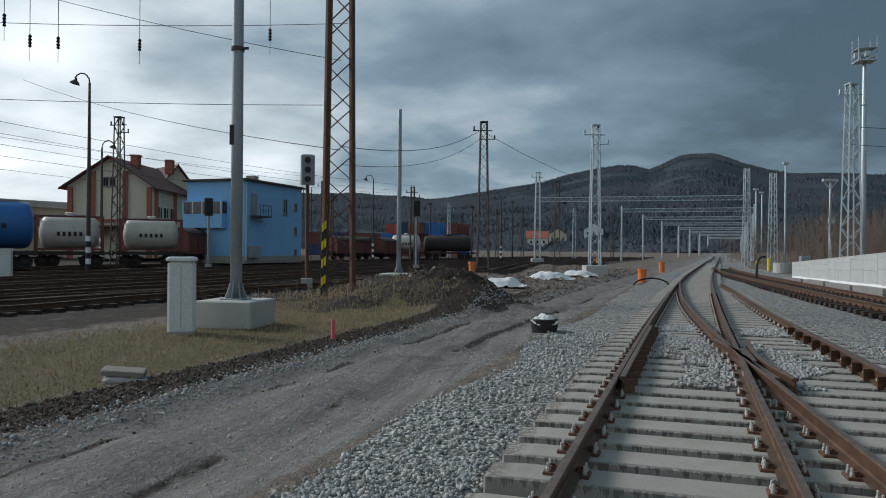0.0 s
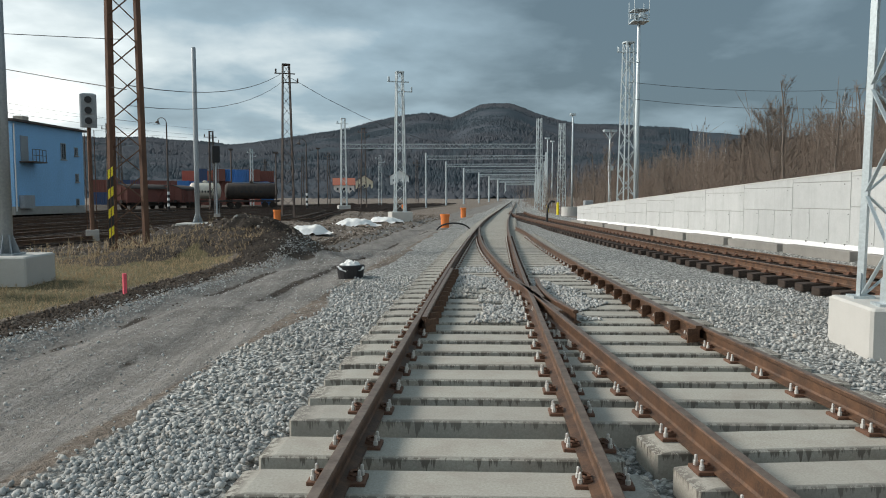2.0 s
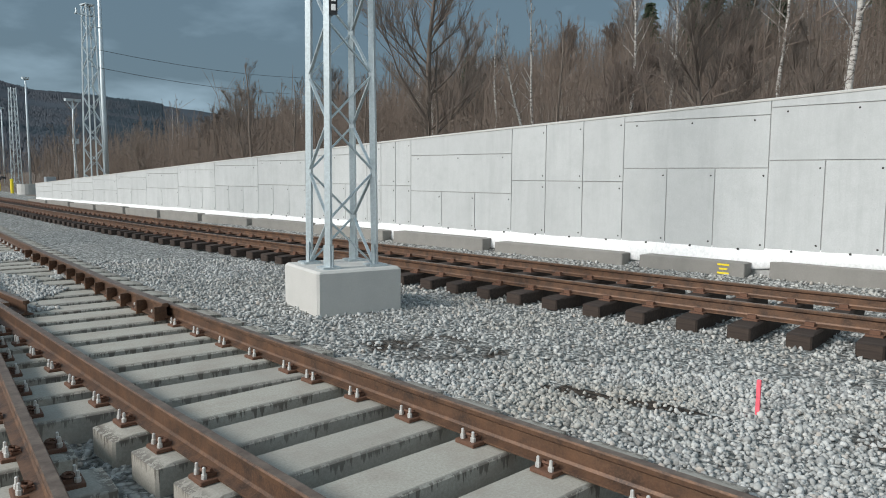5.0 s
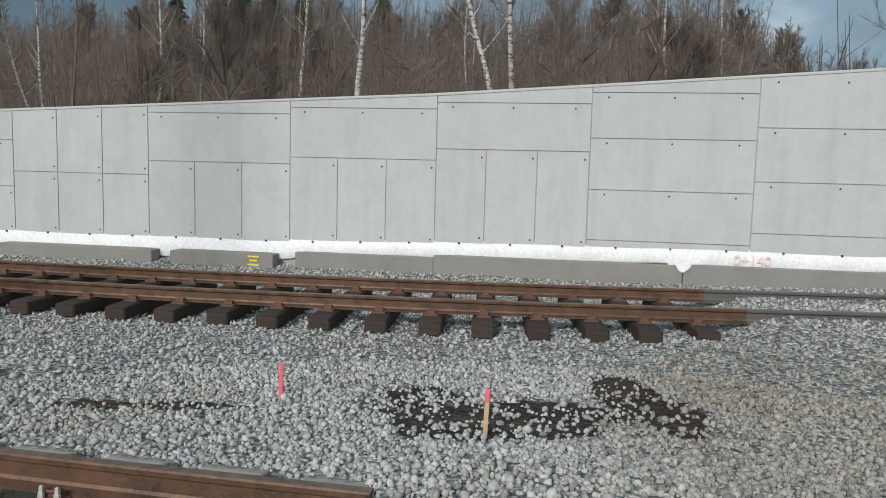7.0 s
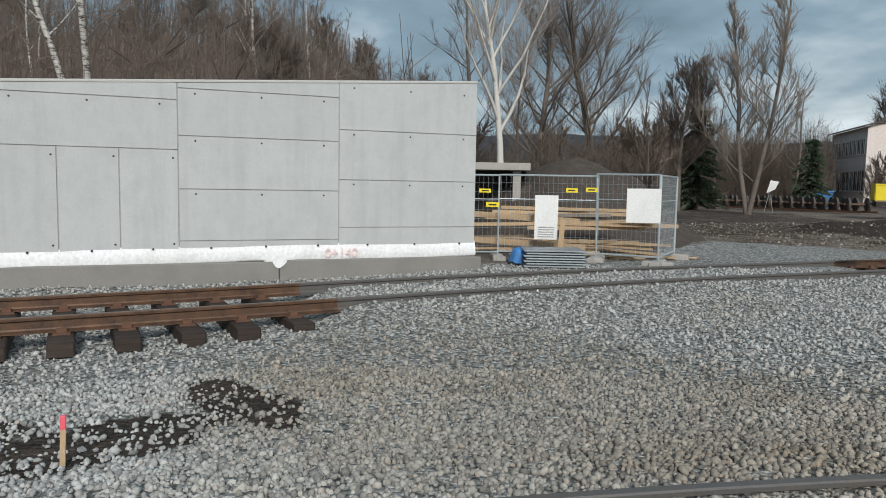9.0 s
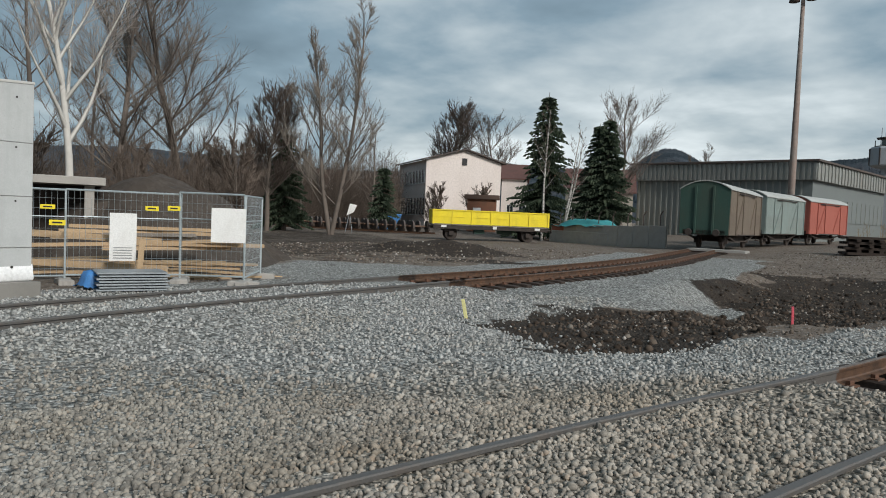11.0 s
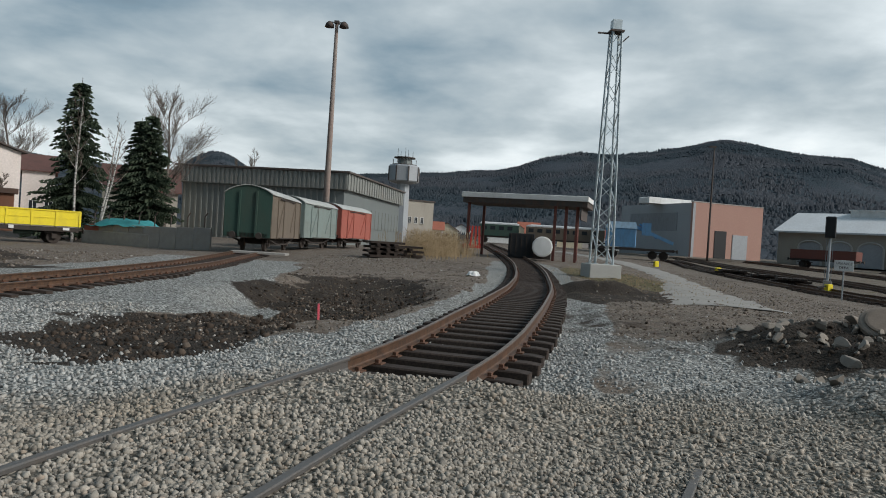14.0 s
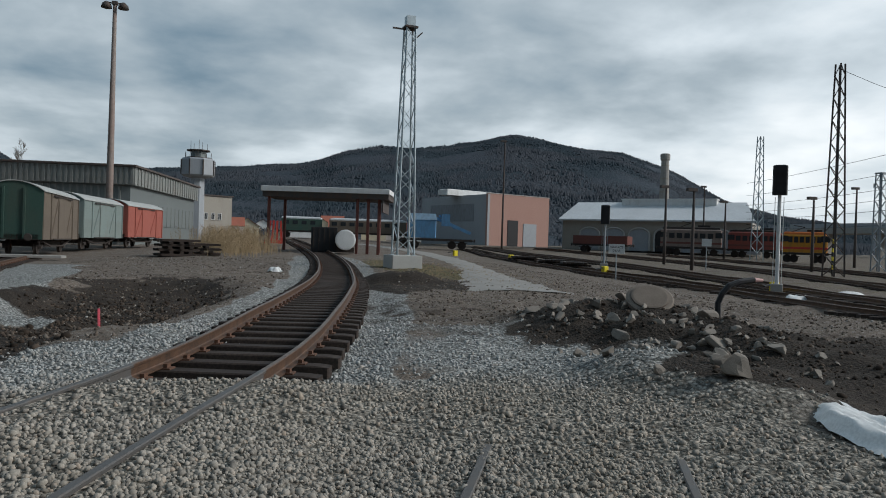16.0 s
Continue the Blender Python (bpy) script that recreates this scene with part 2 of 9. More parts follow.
def railhead_material():
    m = Mat("rail_running_surface", 0.5, 0.45, 0.5)
    n = m.noise(9, 5, 0.7)
    m.colour(m.mix(m.ramp(n, [(0.35, 0.0), (0.7, 1.0)]), (0.115, 0.080, 0.062), (0.25, 0.195, 0.155)))
    return m.m


def concrete(name, c, grain=18.0, stain=0.35, bump=0.25, random=0.12):
    m = Mat(name, 0.85, 0.0, 0.3)
    fine = m.noise(grain * 4, 4, 0.7)
    mid = m.noise(2.2, 6, 0.65)
    b = m.mix(m.ramp(fine, [(0.3, 0.0), (0.7, 1.0)]), scl(c, 0.88), scl(c, 1.08))
    b = m.mix(m.ramp(mid, [(0.42, 0.0), (0.8, stain)]), b, scl(c, 0.62))
    b = m.mix(m.math("MULTIPLY", m.rand(), random * 2), b, scl(c, 0.7))
    pores = m.voronoi(9, "F1", "Distance")
    b = m.mix(m.ramp(pores, [(0.02, 0.55), (0.05, 0.0)]), b, scl(c, 0.4))
    m.colour(b)
    m.bump(fine, bump, 0.003)
    return m.m


def sleeper_concrete():
    m = Mat("sleeper_concrete", 0.85, 0.0, 0.3)
    sh = m.t.nodes.new("ShaderNodeVectorMath")
    off = m.t.nodes.new("ShaderNodeCombineXYZ")
    m.link(m.math("MULTIPLY", m.rand(), 61.0), off.inputs[0])
    m.link(m.co, sh.inputs[0])
    m.link(off.outputs[0], sh.inputs[1])
    sep = m.t.nodes.new("ShaderNodeSeparateXYZ")
    m.link(m.co, sep.inputs[0])
    vec = sh.outputs[0]
    fine = m.noise(60, 4, 0.7, vec)
    mid = m.noise(3.0, 6, 0.65, vec)
    b = m.mix(m.ramp(fine, [(0.3, 0.0), (0.7, 1.0)]), (0.285, 0.272, 0.235), (0.42, 0.402, 0.352))
    b = m.mix(m.ramp(mid, [(0.45, 0.0), (0.75, 0.6)]), b, (0.24, 0.20, 0.165))
    # dark wet runs from the upper edges down the faces
    run = m.noise(17, 4, 0.7, vec, (1, 1, 0.03))
    down = m.math("MULTIPLY", sep.outputs[2], -1.0)
    reach = m.math("SUBTRACT", m.math("MULTIPLY", m.math("SUBTRACT", run, 0.46), 0.55), down)
    b = m.mix(m.math("MULTIPLY", m.ramp(m.math("ADD", reach, 0.5), [(0.495, 0.0), (0.51, 0.75)]), m.ramp(down, [(0.003, 0.0), (0.012, 1.0)])), b, (0.085, 0.070, 0.058))
    b = m.mix(m.math("MULTIPLY", m.rand(), 0.3), b, (0.24, 0.23, 0.21))
    m.colour(b)
    m.bump(fine, 0.3, 0.003)
    return m.m


def wood(name, a, b, scale=2.0):
    m = Mat(name, 0.8, 0.0, 0.25)
    g = m.noise(scale, 6, 0.65, stretch=(14, 1.0, 14))
    big = m.noise(1.4, 4)
    c = m.mix(m.ramp(g, [(0.3, 0.0), (0.7, 1.0)]), a, b)
    c = m.mix(m.ramp(big, [(0.45, 0.0), (0.8, 0.5)]), c, scl(a, 0.6))
    c = m.mix(m.math("MULTIPLY", m.rand(), 0.35), c, scl(a, 0.7))
    m.colour(c)
    m.bump(g, 0.4, 0.006)
    return m.m


def bark_birch():
    m = Mat("birch_bark", 0.8, 0.0, 0.2)
    n = m.noise(2.5, 5, 0.7, stretch=(1.5, 1.5, 5))
    m.colour(m.ramp(n, [(0.40, (0.06, 0.05, 0.045)), (0.5, (0.42, 0.40, 0.37)), (0.75, (0.60, 0.58, 0.55))]))
    return m.m


def twig(name, a, b):
    m = Mat(name, 0.9, 0.0, 0.15)
    n = m.noise(1.5, 4)
    c = m.mix(m.ramp(n, [(0.3, 0.0), (0.7, 1.0)]), a, b)
    m.colour(m.mix(m.math("MULTIPLY", m.rand(), 0.6), c, scl(b, 1.25)))
    return m.m


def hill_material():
    m = Mat("hazed_hillside", 0.95, 0.0, 0.1)
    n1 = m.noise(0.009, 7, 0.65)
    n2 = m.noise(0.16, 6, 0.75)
    # bluish tones: the haze over the distant woods is mixed into the base colour
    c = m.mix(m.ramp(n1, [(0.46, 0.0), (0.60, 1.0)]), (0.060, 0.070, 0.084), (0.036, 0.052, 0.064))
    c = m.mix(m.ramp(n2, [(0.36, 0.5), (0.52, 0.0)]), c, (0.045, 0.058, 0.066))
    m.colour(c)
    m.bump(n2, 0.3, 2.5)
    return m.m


def corrugated(name, c, pitch, rough=0.6, rust=0.35):
    """Trapezoid sheet: ribs along local z, repeating along local x."""
    m = Mat(name, rough, 0.2)
    n = m.noise(0.7, 6, 0.7, stretch=(1, 1, 0.25))
    f = m.noise(9, 4, 0.7, stretch=(3, 3, 0.2))
    b = m.mix(m.ramp(f, [(0.3, 0.0), (0.7, 1.0)]), scl(c, 0.75), scl(c, 1.15))
    b = m.mix(m.ramp(n, [(0.45, 0.0), (0.75, rust)]), b, (0.20, 0.12, 0.08))
    m.colour(b)
    return m.m


M = {}
M["ground"] = ground_material()
M["stone"] = gravel_material()
M["rail"] = rail_material()
M["railhead"] = railhead_material()
def wall_concrete():
    m = Mat("fresh_wall_concrete", 0.85, 0.0, 0.3)
    c = (0.475, 0.49, 0.485)
    fine, mid = m.noise(50, 4, 0.7), m.noise(2.6, 7, 0.7)
    run = m.noise(2.2, 6, 0.7, stretch=(1, 1.6, 0.16))
    b = m.mix(m.ramp(fine, [(0.3, 0.0), (0.7, 1.0)]), scl(c, 0.92), scl(c, 1.07))
    b = m.mix(m.ramp(mid, [(0.44, 0.0), (0.72, 0.45)]), b, scl(c, 0.74))
    b = m.mix(m.ramp(run, [(0.50, 0.0), (0.70, 0.40)]), b, scl(c, 0.70))
    b = m.mix(m.ramp(run, [(0.28, 0.35), (0.42, 0.0)]), b, scl(c, 1.18))
    b = m.mix(m.math("MULTIPLY", m.rand(), 0.28), b, scl(c, 0.78))
    b = m.mix(m.ramp(m.voronoi(11, "F1", "Distance"), [(0.03, 0.6), (0.07, 0.0)]), b, scl(c, 0.5))
    m.colour(b)
    m.bump(m.math("ADD", fine, mid), 0.2, 0.004)
    return m.m


M["wall"] = wall_concrete()
M["block"] = concrete("block_concrete", (0.49, 0.482, 0.455), 16, 0.3, 0.25)
M["oldcon"] = concrete("weathered_concrete", (0.40, 0.38, 0.35), 16, 0.6, 0.4)
M["sleeper"] = sleeper_concrete()
M["lane"] = worn("pale_asphalt", (0.30, 0.285, 0.26), 0.9, 0, (0.17, 0.155, 0.14), 0.6, 1.2, 0.2, (1, 1, 1))
M["footing"] = concrete("stained_footing_concrete", (0.25, 0.24, 0.22), 14, 0.6, 0.5)
M["dullrail"] = worn("dull_grey_rail", (0.12, 0.115, 0.11), 0.55, 0.3, (0.17, 0.13, 0.10), 0.5, 5.0)
M["timber"] = wood("tarred_sleeper_timber", (0.026, 0.020, 0.017), (0.078, 0.057, 0.046))
M["board"] = wood("raw_pine_board", (0.42, 0.29, 0.17), (0.58, 0.43, 0.28))
M["grayboard"] = wood("weathered_board", (0.17, 0.15, 0.13), (0.30, 0.27, 0.24))
# shade inside the tie holes and panel joints is put into these two colours
M["hole"] = flat("tie_hole_shadow", (0.05, 0.048, 0.045), 0.9)
M["joint"] = flat("joint_shadow_concrete", (0.34, 0.34, 0.33), 0.9)
M["membrane"] = worn("white_membrane", (0.80, 0.81, 0.81), 0.6, 0, (0.5, 0.48, 0.44), 0.4, 1.5)
M["galv"] = worn("galvanised_steel", (0.50, 0.56, 0.58), 0.45, 0.55, (0.32, 0.36, 0.37), 0.5, 2.0)
M["polegrey"] = worn("grey_pole_steel", (0.33, 0.36, 0.38), 0.5, 0.4, (0.22, 0.24, 0.25), 0.5, 1.5)
M["rust"] = worn("rusty_mast_steel", (0.155, 0.085, 0.055), 0.85, 0.1, (0.06, 0.04, 0.035), 0.8, 4.0, 0.4)
M["darksteel"] = worn("dark_mast_steel", (0.085, 0.075, 0.07), 0.8, 0.1, (0.15, 0.08, 0.05), 0.7, 3.0, 0.3)
M["plate"] = worn("rusty_base_plate", (0.145, 0.075, 0.048), 0.8, 0.2, (0.065, 0.042, 0.034), 0.6, 12.0, 0.4)
M["bolt"] = worn("zinc_bolt", (0.62, 0.61, 0.58), 0.4, 0.4, (0.25, 0.17, 0.12), 0.5, 20.0)
M["wire"] = flat("wire", (0.05, 0.05, 0.055), 0.6)
M["black"] = flat("black_paint_and_shade", (0.02, 0.02, 0.022), 0.55)
M["white"] = worn("white_paint", (0.78, 0.78, 0.76), 0.5, 0, (0.4, 0.38, 0.34), 0.4, 2.0)
M["yellow"] = worn("yellow_paint", (0.85, 0.68, 0.03), 0.45, 0, (0.35, 0.25, 0.05), 0.35, 1.5)
M["red"] = worn("red_paint", (0.55, 0.05, 0.035), 0.55)
M["pink"] = flat("fluorescent_pink_paint", (0.78, 0.12, 0.16), 0.6)
M["paleye"] = flat("pale_yellow_stake", (0.64, 0.60, 0.28), 0.6)
M["orange"] = worn("orange_plastic", (0.80, 0.22, 0.05), 0.5, 0, (0.4, 0.15, 0.06), 0.3)
M["glass"] = None
g = Mat("window_glass", 0.08, 0.0, 0.6)
g.colour((0.025, 0.03, 0.035))
M["glass"] = g.m
M["cabinet"] = worn("cabinet_plastic", (0.66, 0.69, 0.66), 0.5, 0, (0.42, 0.42, 0.38), 0.3, 2.0)
M["blue_wall"] = worn("light_blue_render", (0.27, 0.52, 0.80), 0.85, 0, (0.20, 0.36, 0.55), 0.3, 0.5)
M["cream"] = worn("cream_render", (0.66, 0.59, 0.44), 0.9, 0, (0.42, 0.36, 0.27), 0.5, 0.4)
M["brick"] = worn("red_brick", (0.38, 0.13, 0.085), 0.9, 0, (0.2, 0.09, 0.06), 0.5, 1.0)
M["tile"] = worn("brown_roof_tile", (0.13, 0.065, 0.055), 0.85, 0, (0.07, 0.045, 0.04), 0.6, 1.2)
M["pinkwall"] = worn("pale_pink_render", (0.73, 0.655, 0.61), 0.9, 0, (0.5, 0.42, 0.37), 0.4, 0.4)
M["salmon"] = worn("salmon_render", (0.44, 0.265, 0.215), 0.9, 0, (0.4, 0.22, 0.18), 0.4, 0.4)
M["greyclad"] = worn("grey_cladding", (0.36, 0.38, 0.40), 0.6, 0.1, (0.26, 0.27, 0.28), 0.4, 0.5)
M["whitehall"] = worn("white_hall_roof", (0.62, 0.64, 0.65), 0.6, 0, (0.42, 0.42, 0.41), 0.4, 0.3)
M["oldrender"] = worn("old_render", (0.38, 0.35, 0.30), 0.9, 0, (0.26, 0.23, 0.20), 0.6, 0.5)
M["hallclad"] = corrugated("ribbed_hall_sheet", (0.27, 0.285, 0.27), 0.3)
M["hallglass"] = worn("grimy_glazing", (0.18, 0.20, 0.197), 0.35, 0, (0.20, 0.23, 0.22), 0.6, 0.6)
M["wag_green"] = worn("dark_green_wagon_paint", (0.036, 0.078, 0.062), 0.7, 0, (0.09, 0.07, 0.05), 0.35, 1.0)
M["wag_brown"] = worn("weathered_brown_planks", (0.16, 0.13, 0.10), 0.85, 0, (0.11, 0.085, 0.07), 0.7, 1.4)
M["wag_grey"] = worn("grey_green_wagon_paint", (0.21, 0.26, 0.245), 0.75, 0, (0.17, 0.14, 0.12), 0.5, 1.2)
M["wag_red"] = worn("faded_red_wagon_paint", (0.36, 0.105, 0.078), 0.75, 0, (0.30, 0.11, 0.08), 0.5, 1.2)
M["roofgrey"] = worn("wagon_roof", (0.42, 0.43, 0.41), 0.7, 0, (0.22, 0.2, 0.18), 0.5, 1.0)
M["tank_white"] = worn("off_white_tank", (0.62, 0.58, 0.50), 0.5, 0, (0.36, 0.29, 0.22), 0.5, 0.8)
M["tank_blue"] = worn("blue_tank", (0.04, 0.17, 0.45), 0.45, 0, (0.04, 0.08, 0.16), 0.4, 0.8)
M["under"] = worn("dirty_underframe", (0.05, 0.042, 0.038), 0.9, 0.1, (0.11, 0.08, 0.06), 0.5, 2.0)
M["oxide"] = worn("red_oxide_frame", (0.17, 0.062, 0.048), 0.8, 0, (0.12, 0.06, 0.05), 0.6, 1.5)
M["teal"] = worn("teal_tarpaulin", (0.05, 0.30, 0.31), 0.55, 0, (0.05, 0.16, 0.17), 0.4, 1.0)
M["bluebin"] = worn("blue_skip", (0.07, 0.25, 0.58), 0.5)
M["birch"] = bark_birch()
M["bark"] = twig("grey_brown_bark", (0.085, 0.070, 0.060), (0.16, 0.135, 0.115))
M["twig"] = twig("brown_twigs", (0.072, 0.057, 0.047), (0.155, 0.122, 0.10))
M["needle"] = twig("spruce_needles", (0.032, 0.048, 0.033), (0.070, 0.090, 0.058))
M["reed"] = twig("dry_reed", (0.26, 0.19, 0.11), (0.42, 0.32, 0.20))
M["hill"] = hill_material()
M["asphalt"] = worn("grey_asphalt", (0.20, 0.19, 0.175), 0.95, 0, (0.13, 0.12, 0.11), 0.5, 0.6)
M["sheet"] = worn("white_plastic_sheet", (0.78, 0.78, 0.76), 0.45, 0, (0.45, 0.42, 0.38), 0.35, 2.5)
M["rubble"] = concrete("rubble_concrete", (0.31, 0.275, 0.235), 10, 0.7, 0.6, 0.45)

# ---- mesh helpers ----
class Geo:
    """Collects vertices and faces of one mesh."""

    def __init__(self):
        self.v, self.f = [], []

    def add(self, verts, faces):
        o = len(self.v)
        self.v.extend(tuple(p) for p in verts)
        self.f.extend(tuple(i + o for i in q) for q in faces)
        return self

    def box(self, c, s, rz=0.0, ch=0.0, taper=1.0):
        """A box with its centre and size, turned rz degrees, with chamfered upright edges and top rim of ch metres."""
        x, y, z = (k / 2 for k in s)
        co, si = math.cos(radians(rz)), math.sin(radians(rz))
        if ch > 0:
            ring = [(-x + ch, -y), (x - ch, -y), (x, -y + ch), (x, y - ch), (x - ch, y), (-x + ch, y), (-x, y - ch), (-x, -y + ch)]
        else:
            ring = [(-x, -y), (x, -y), (x, y), (-x, y)]
        n = len(ring)
        levels = [(-z, 1.0)] + ([(z - ch, 1.0), (z, 1.0 - ch / max(min(x, y), 1e-6))] if ch > 0 else [(z, 1.0)])
        vs = []
        for k, (h, sc) in enumerate(levels):
            sc *= taper if k else 1.0
            for px, py in ring:
                vs.append((c[0] + (px * co - py * si) * sc, c[1] + (px * si + py * co) * sc, c[2] + h))
        fs = [tuple(range(n - 1, -1, -1)), tuple((len(levels) - 1) * n + i for i in range(n))]
        for k in range(len(levels) - 1):
            for i in range(n):
                j = (i + 1) % n
                fs.append((k * n + i, k * n + j, (k + 1) * n + j, (k + 1) * n + i))
        return self.add(vs, fs)

    def tube(self, p, q, r0, r1=None, n=8, caps=True):
        p, q = Vector(p), Vector(q)
        r1 = r0 if r1 is None else r1
        d = q - p
        if d.length < 1e-6:
            return self
        a = d.normalized().orthogonal().normalized()
        b = d.normalized().cross(a)
        vs = []
        for e, r in ((p, r0), (q, r1)):
            for i in range(n):
                t = 2 * math.pi * i / n
                vs.append(e + a * (r * math.cos(t)) + b * (r * math.sin(t)))
        fs = [(i, (i + 1) % n, n + (i + 1) % n, n + i) for i in range(n)]
        if caps:
            fs += [tuple(range(n - 1, -1, -1)), tuple(range(n, 2 * n))]
        return self.add(vs, fs)

    def bar(self, p, q, w, h=None):
        """A straight bar of rectangular section between two points."""
        p, q = Vector(p), Vector(q)
        h = h or w
        d = (q - p).normalized()
        a = d.cross(Vector((0, 0, 1)))
        if a.length < 1e-4:
            a = Vector((1, 0, 0))
        a.normalize()
        b = a.cross(d)
        vs = [e + a * (sx * w / 2) + b * (sy * h / 2) for e in (p, q) for sx, sy in ((-1, -1), (1, -1), (1, 1), (-1, 1))]
        return self.add(vs, [(3, 2, 1, 0), (4, 5, 6, 7), (0, 1, 5, 4), (1, 2, 6, 5), (2, 3, 7, 6), (3, 0, 4, 7)])

    def lathe(self, c, prof, n=16, axis="z"):
        """A turned body: prof is a list of (radius, height) along the axis from c."""
        vs = []
        for r, h in prof:
            for i in range(n):
                t = 2 * math.pi * i / n
                u, w = r * math.cos(t), r * math.sin(t)
                vs.append({"z": (c[0] + u, c[1] + w, c[2] + h), "y": (c[0] + u, c[1] + h, c[2] + w), "x": (c[0] + h, c[1] + u, c[2] + w)}[axis])
        fs = []
        for k in range(len(prof) - 1):
            for i in range(n):
                j = (i + 1) % n
                fs.append((k * n + i, k * n + j, (k + 1) * n + j, (k + 1) * n + i))
        fs += [tuple(range(n - 1, -1, -1)), tuple((len(prof) - 1) * n + i for i in range(n))]
        return self.add(vs, fs)

    def prism(self, poly, y0, y1):
        """A profile in x, z drawn out along y."""
        n = len(poly)
        vs = [(x, y0, z) for x, z in poly] + [(x, y1, z) for x, z in poly]
        fs = [tuple(range(n)), tuple(range(2 * n - 1, n - 1, -1))] + [((i + 1) % n, i, n + i, n + (i + 1) % n) for i in range(n)]
        return self.add(vs, fs)

    def sweep(self, path, prof, closed=True):
        """A profile (across, up) along a path of points, upright."""
        n, vs, fs = len(prof), [], []
        P = [Vector(p) for p in path]
        for i, p in enumerate(P):
            d = (P[min(i + 1, len(P) - 1)] - P[max(i - 1, 0)])
            d.normalize()
            a = Vector((d.y, -d.x, 0)).normalized()
            vs += [p + a * u + Vector((0, 0, w)) for u, w in prof]
        for k in range(len(P) - 1):
            for i in range(n if closed else n - 1):
                j = (i + 1) % n
                fs.append((k * n + i, (k + 1) * n + i, (k + 1) * n + j, k * n + j))
        if closed:
            fs += [tuple(range(n)), tuple(range(len(P) * n - 1, (len(P) - 1) * n - 1, -1))]
        return self.add(vs, fs)

    def pipe(self, path, r, n=6):
        """A round tube of one piece along a path."""
        P = [Vector(p) for p in path]
        vs, fs, a = [], [], None
        for i, p in enumerate(P):
            d = (P[min(i + 1, len(P) - 1)] - P[max(i - 1, 0)]).normalized()
            a = d.orthogonal() if a is None else a - d * a.dot(d)
            a.normalize()
            b = d.cross(a)
            vs += [p + a * (r * math.cos(2 * math.pi * k / n)) + b * (r * math.sin(2 * math.pi * k / n)) for k in range(n)]
        for i in range(len(P) - 1):
            for k in range(n):
                j = (k + 1) % n
                fs.append((i * n + k, i * n + j, (i + 1) * n + j, (i + 1) * n + k))
        fs += [tuple(range(n - 1, -1, -1)), tuple((len(P) - 1) * n + k for k in range(n))]
        return self.add(vs, fs)

    def mesh(self, name, smooth=False):
        me = bpy.data.meshes.new(name)
        me.from_pydata(self.v, [], self.f)
        if smooth:
            me.polygons.foreach_set("use_smooth", [True] * len(me.polygons))
        me.update()
        return me


def as_mesh(name, geo, mat, smooth=False):
    me = geo if isinstance(geo, bpy.types.Mesh) else geo.mesh(name, smooth)
    if mat and not me.materials:
        me.materials.append(mat)
    return me


def part(name, geo, mat, parent, label="", smooth=False, m=None, kind=""):
    ob = new(name, as_mesh(name, geo, mat, smooth))
    ob.parent = parent
    if m is not None:
        ob.matrix_local = m
    return tagged(ob, label, kind=kind)


def thing(name, label, category, m=None, group="", kind=""):
    ob = new(name)
    ob.empty_display_size = 0.3
    if m is not None:
        ob.matrix_world = m
    return tagged(ob, label, category, group, kind)


def solid(name, geo, mat, label, category, m=None, group="", kind="", smooth=False):
    ob = new(name, as_mesh(name, geo, mat, smooth))
    if m is not None:
        ob.matrix_world = m
    return tagged(ob, label, category, group, kind)


def polar(az, d):
    """The place d metres from the middle of the walk, az degrees to the left of +y."""
    return (-math.sin(radians(az)) * d, math.cos(radians(az)) * d)


RNG = np.random.default_rng(7)


def vnoise(x, y, seed=0):
    """Smooth value noise, about -1 to 1, one cell a unit."""
    xi, yi = np.floor(x).astype(np.int64), np.floor(y).astype(np.int64)
    fx, fy = x - xi, y - yi
    fx, fy = fx * fx * (3 - 2 * fx), fy * fy * (3 - 2 * fy)

    def h(a, b):
        n = (a * 374761393 + b * 668265263 + seed * 982451653) & 0x7FFFFFFF
        n = ((n ^ (n >> 13)) * 1274126177) & 0x7FFFFFFF
        return ((n ^ (n >> 16)) & 0xFFFF) / 32767.5 - 1

    return (h(xi, yi) * (1 - fx) + h(xi + 1, yi) * fx) * (1 - fy) + (h(xi, yi + 1) * (1 - fx) + h(xi + 1, yi + 1) * fx) * fy


def fbm(x, y, seed=0, octaves=4):
    return sum(vnoise(x * 2 ** k, y * 2 ** k, seed + k) / 2 ** k for k in range(octaves)) / 1.6


def sstep(a, b, x):
    t = np.clip((x - a) / (b - a), 0, 1)
    return t * t * (3 - 2 * t)


# ---- plan of the tracks (heights: the rail heads lie at z = 0) ----
GAUGE = 1.505


def spline(pts, step=0.5):
    """Points along a smooth curve through pts, in plan."""
    P = [Vector((*p, 0)) for p in pts]
    P = [P[0] * 2 - P[1]] + P + [P[-1] * 2 - P[-2]]
    out = []
    for i in range(1, len(P) - 2):
        n = max(2, int((P[i + 1] - P[i]).length / step))
        for k in range(n):
            t = k / n
            a, b, c, d = P[i - 1:i + 3]
            out.append(0.5 * ((2 * b) + (c - a) * t + (2 * a - 5 * b + 4 * c - d) * t * t + (3 * b - a - 3 * c + d) * t ** 3))
    return out + [P[-2]]


def offset(path, s):
    """The path moved s metres to the right of its direction."""
    out = []
    for i, p in enumerate(path):
        d = path[min(i + 1, len(path) - 1)] - path[max(i - 1, 0)]
        d.normalize()
        out.append(Vector((p.x + d.y * s, p.y - d.x * s, p.z)))
    return out


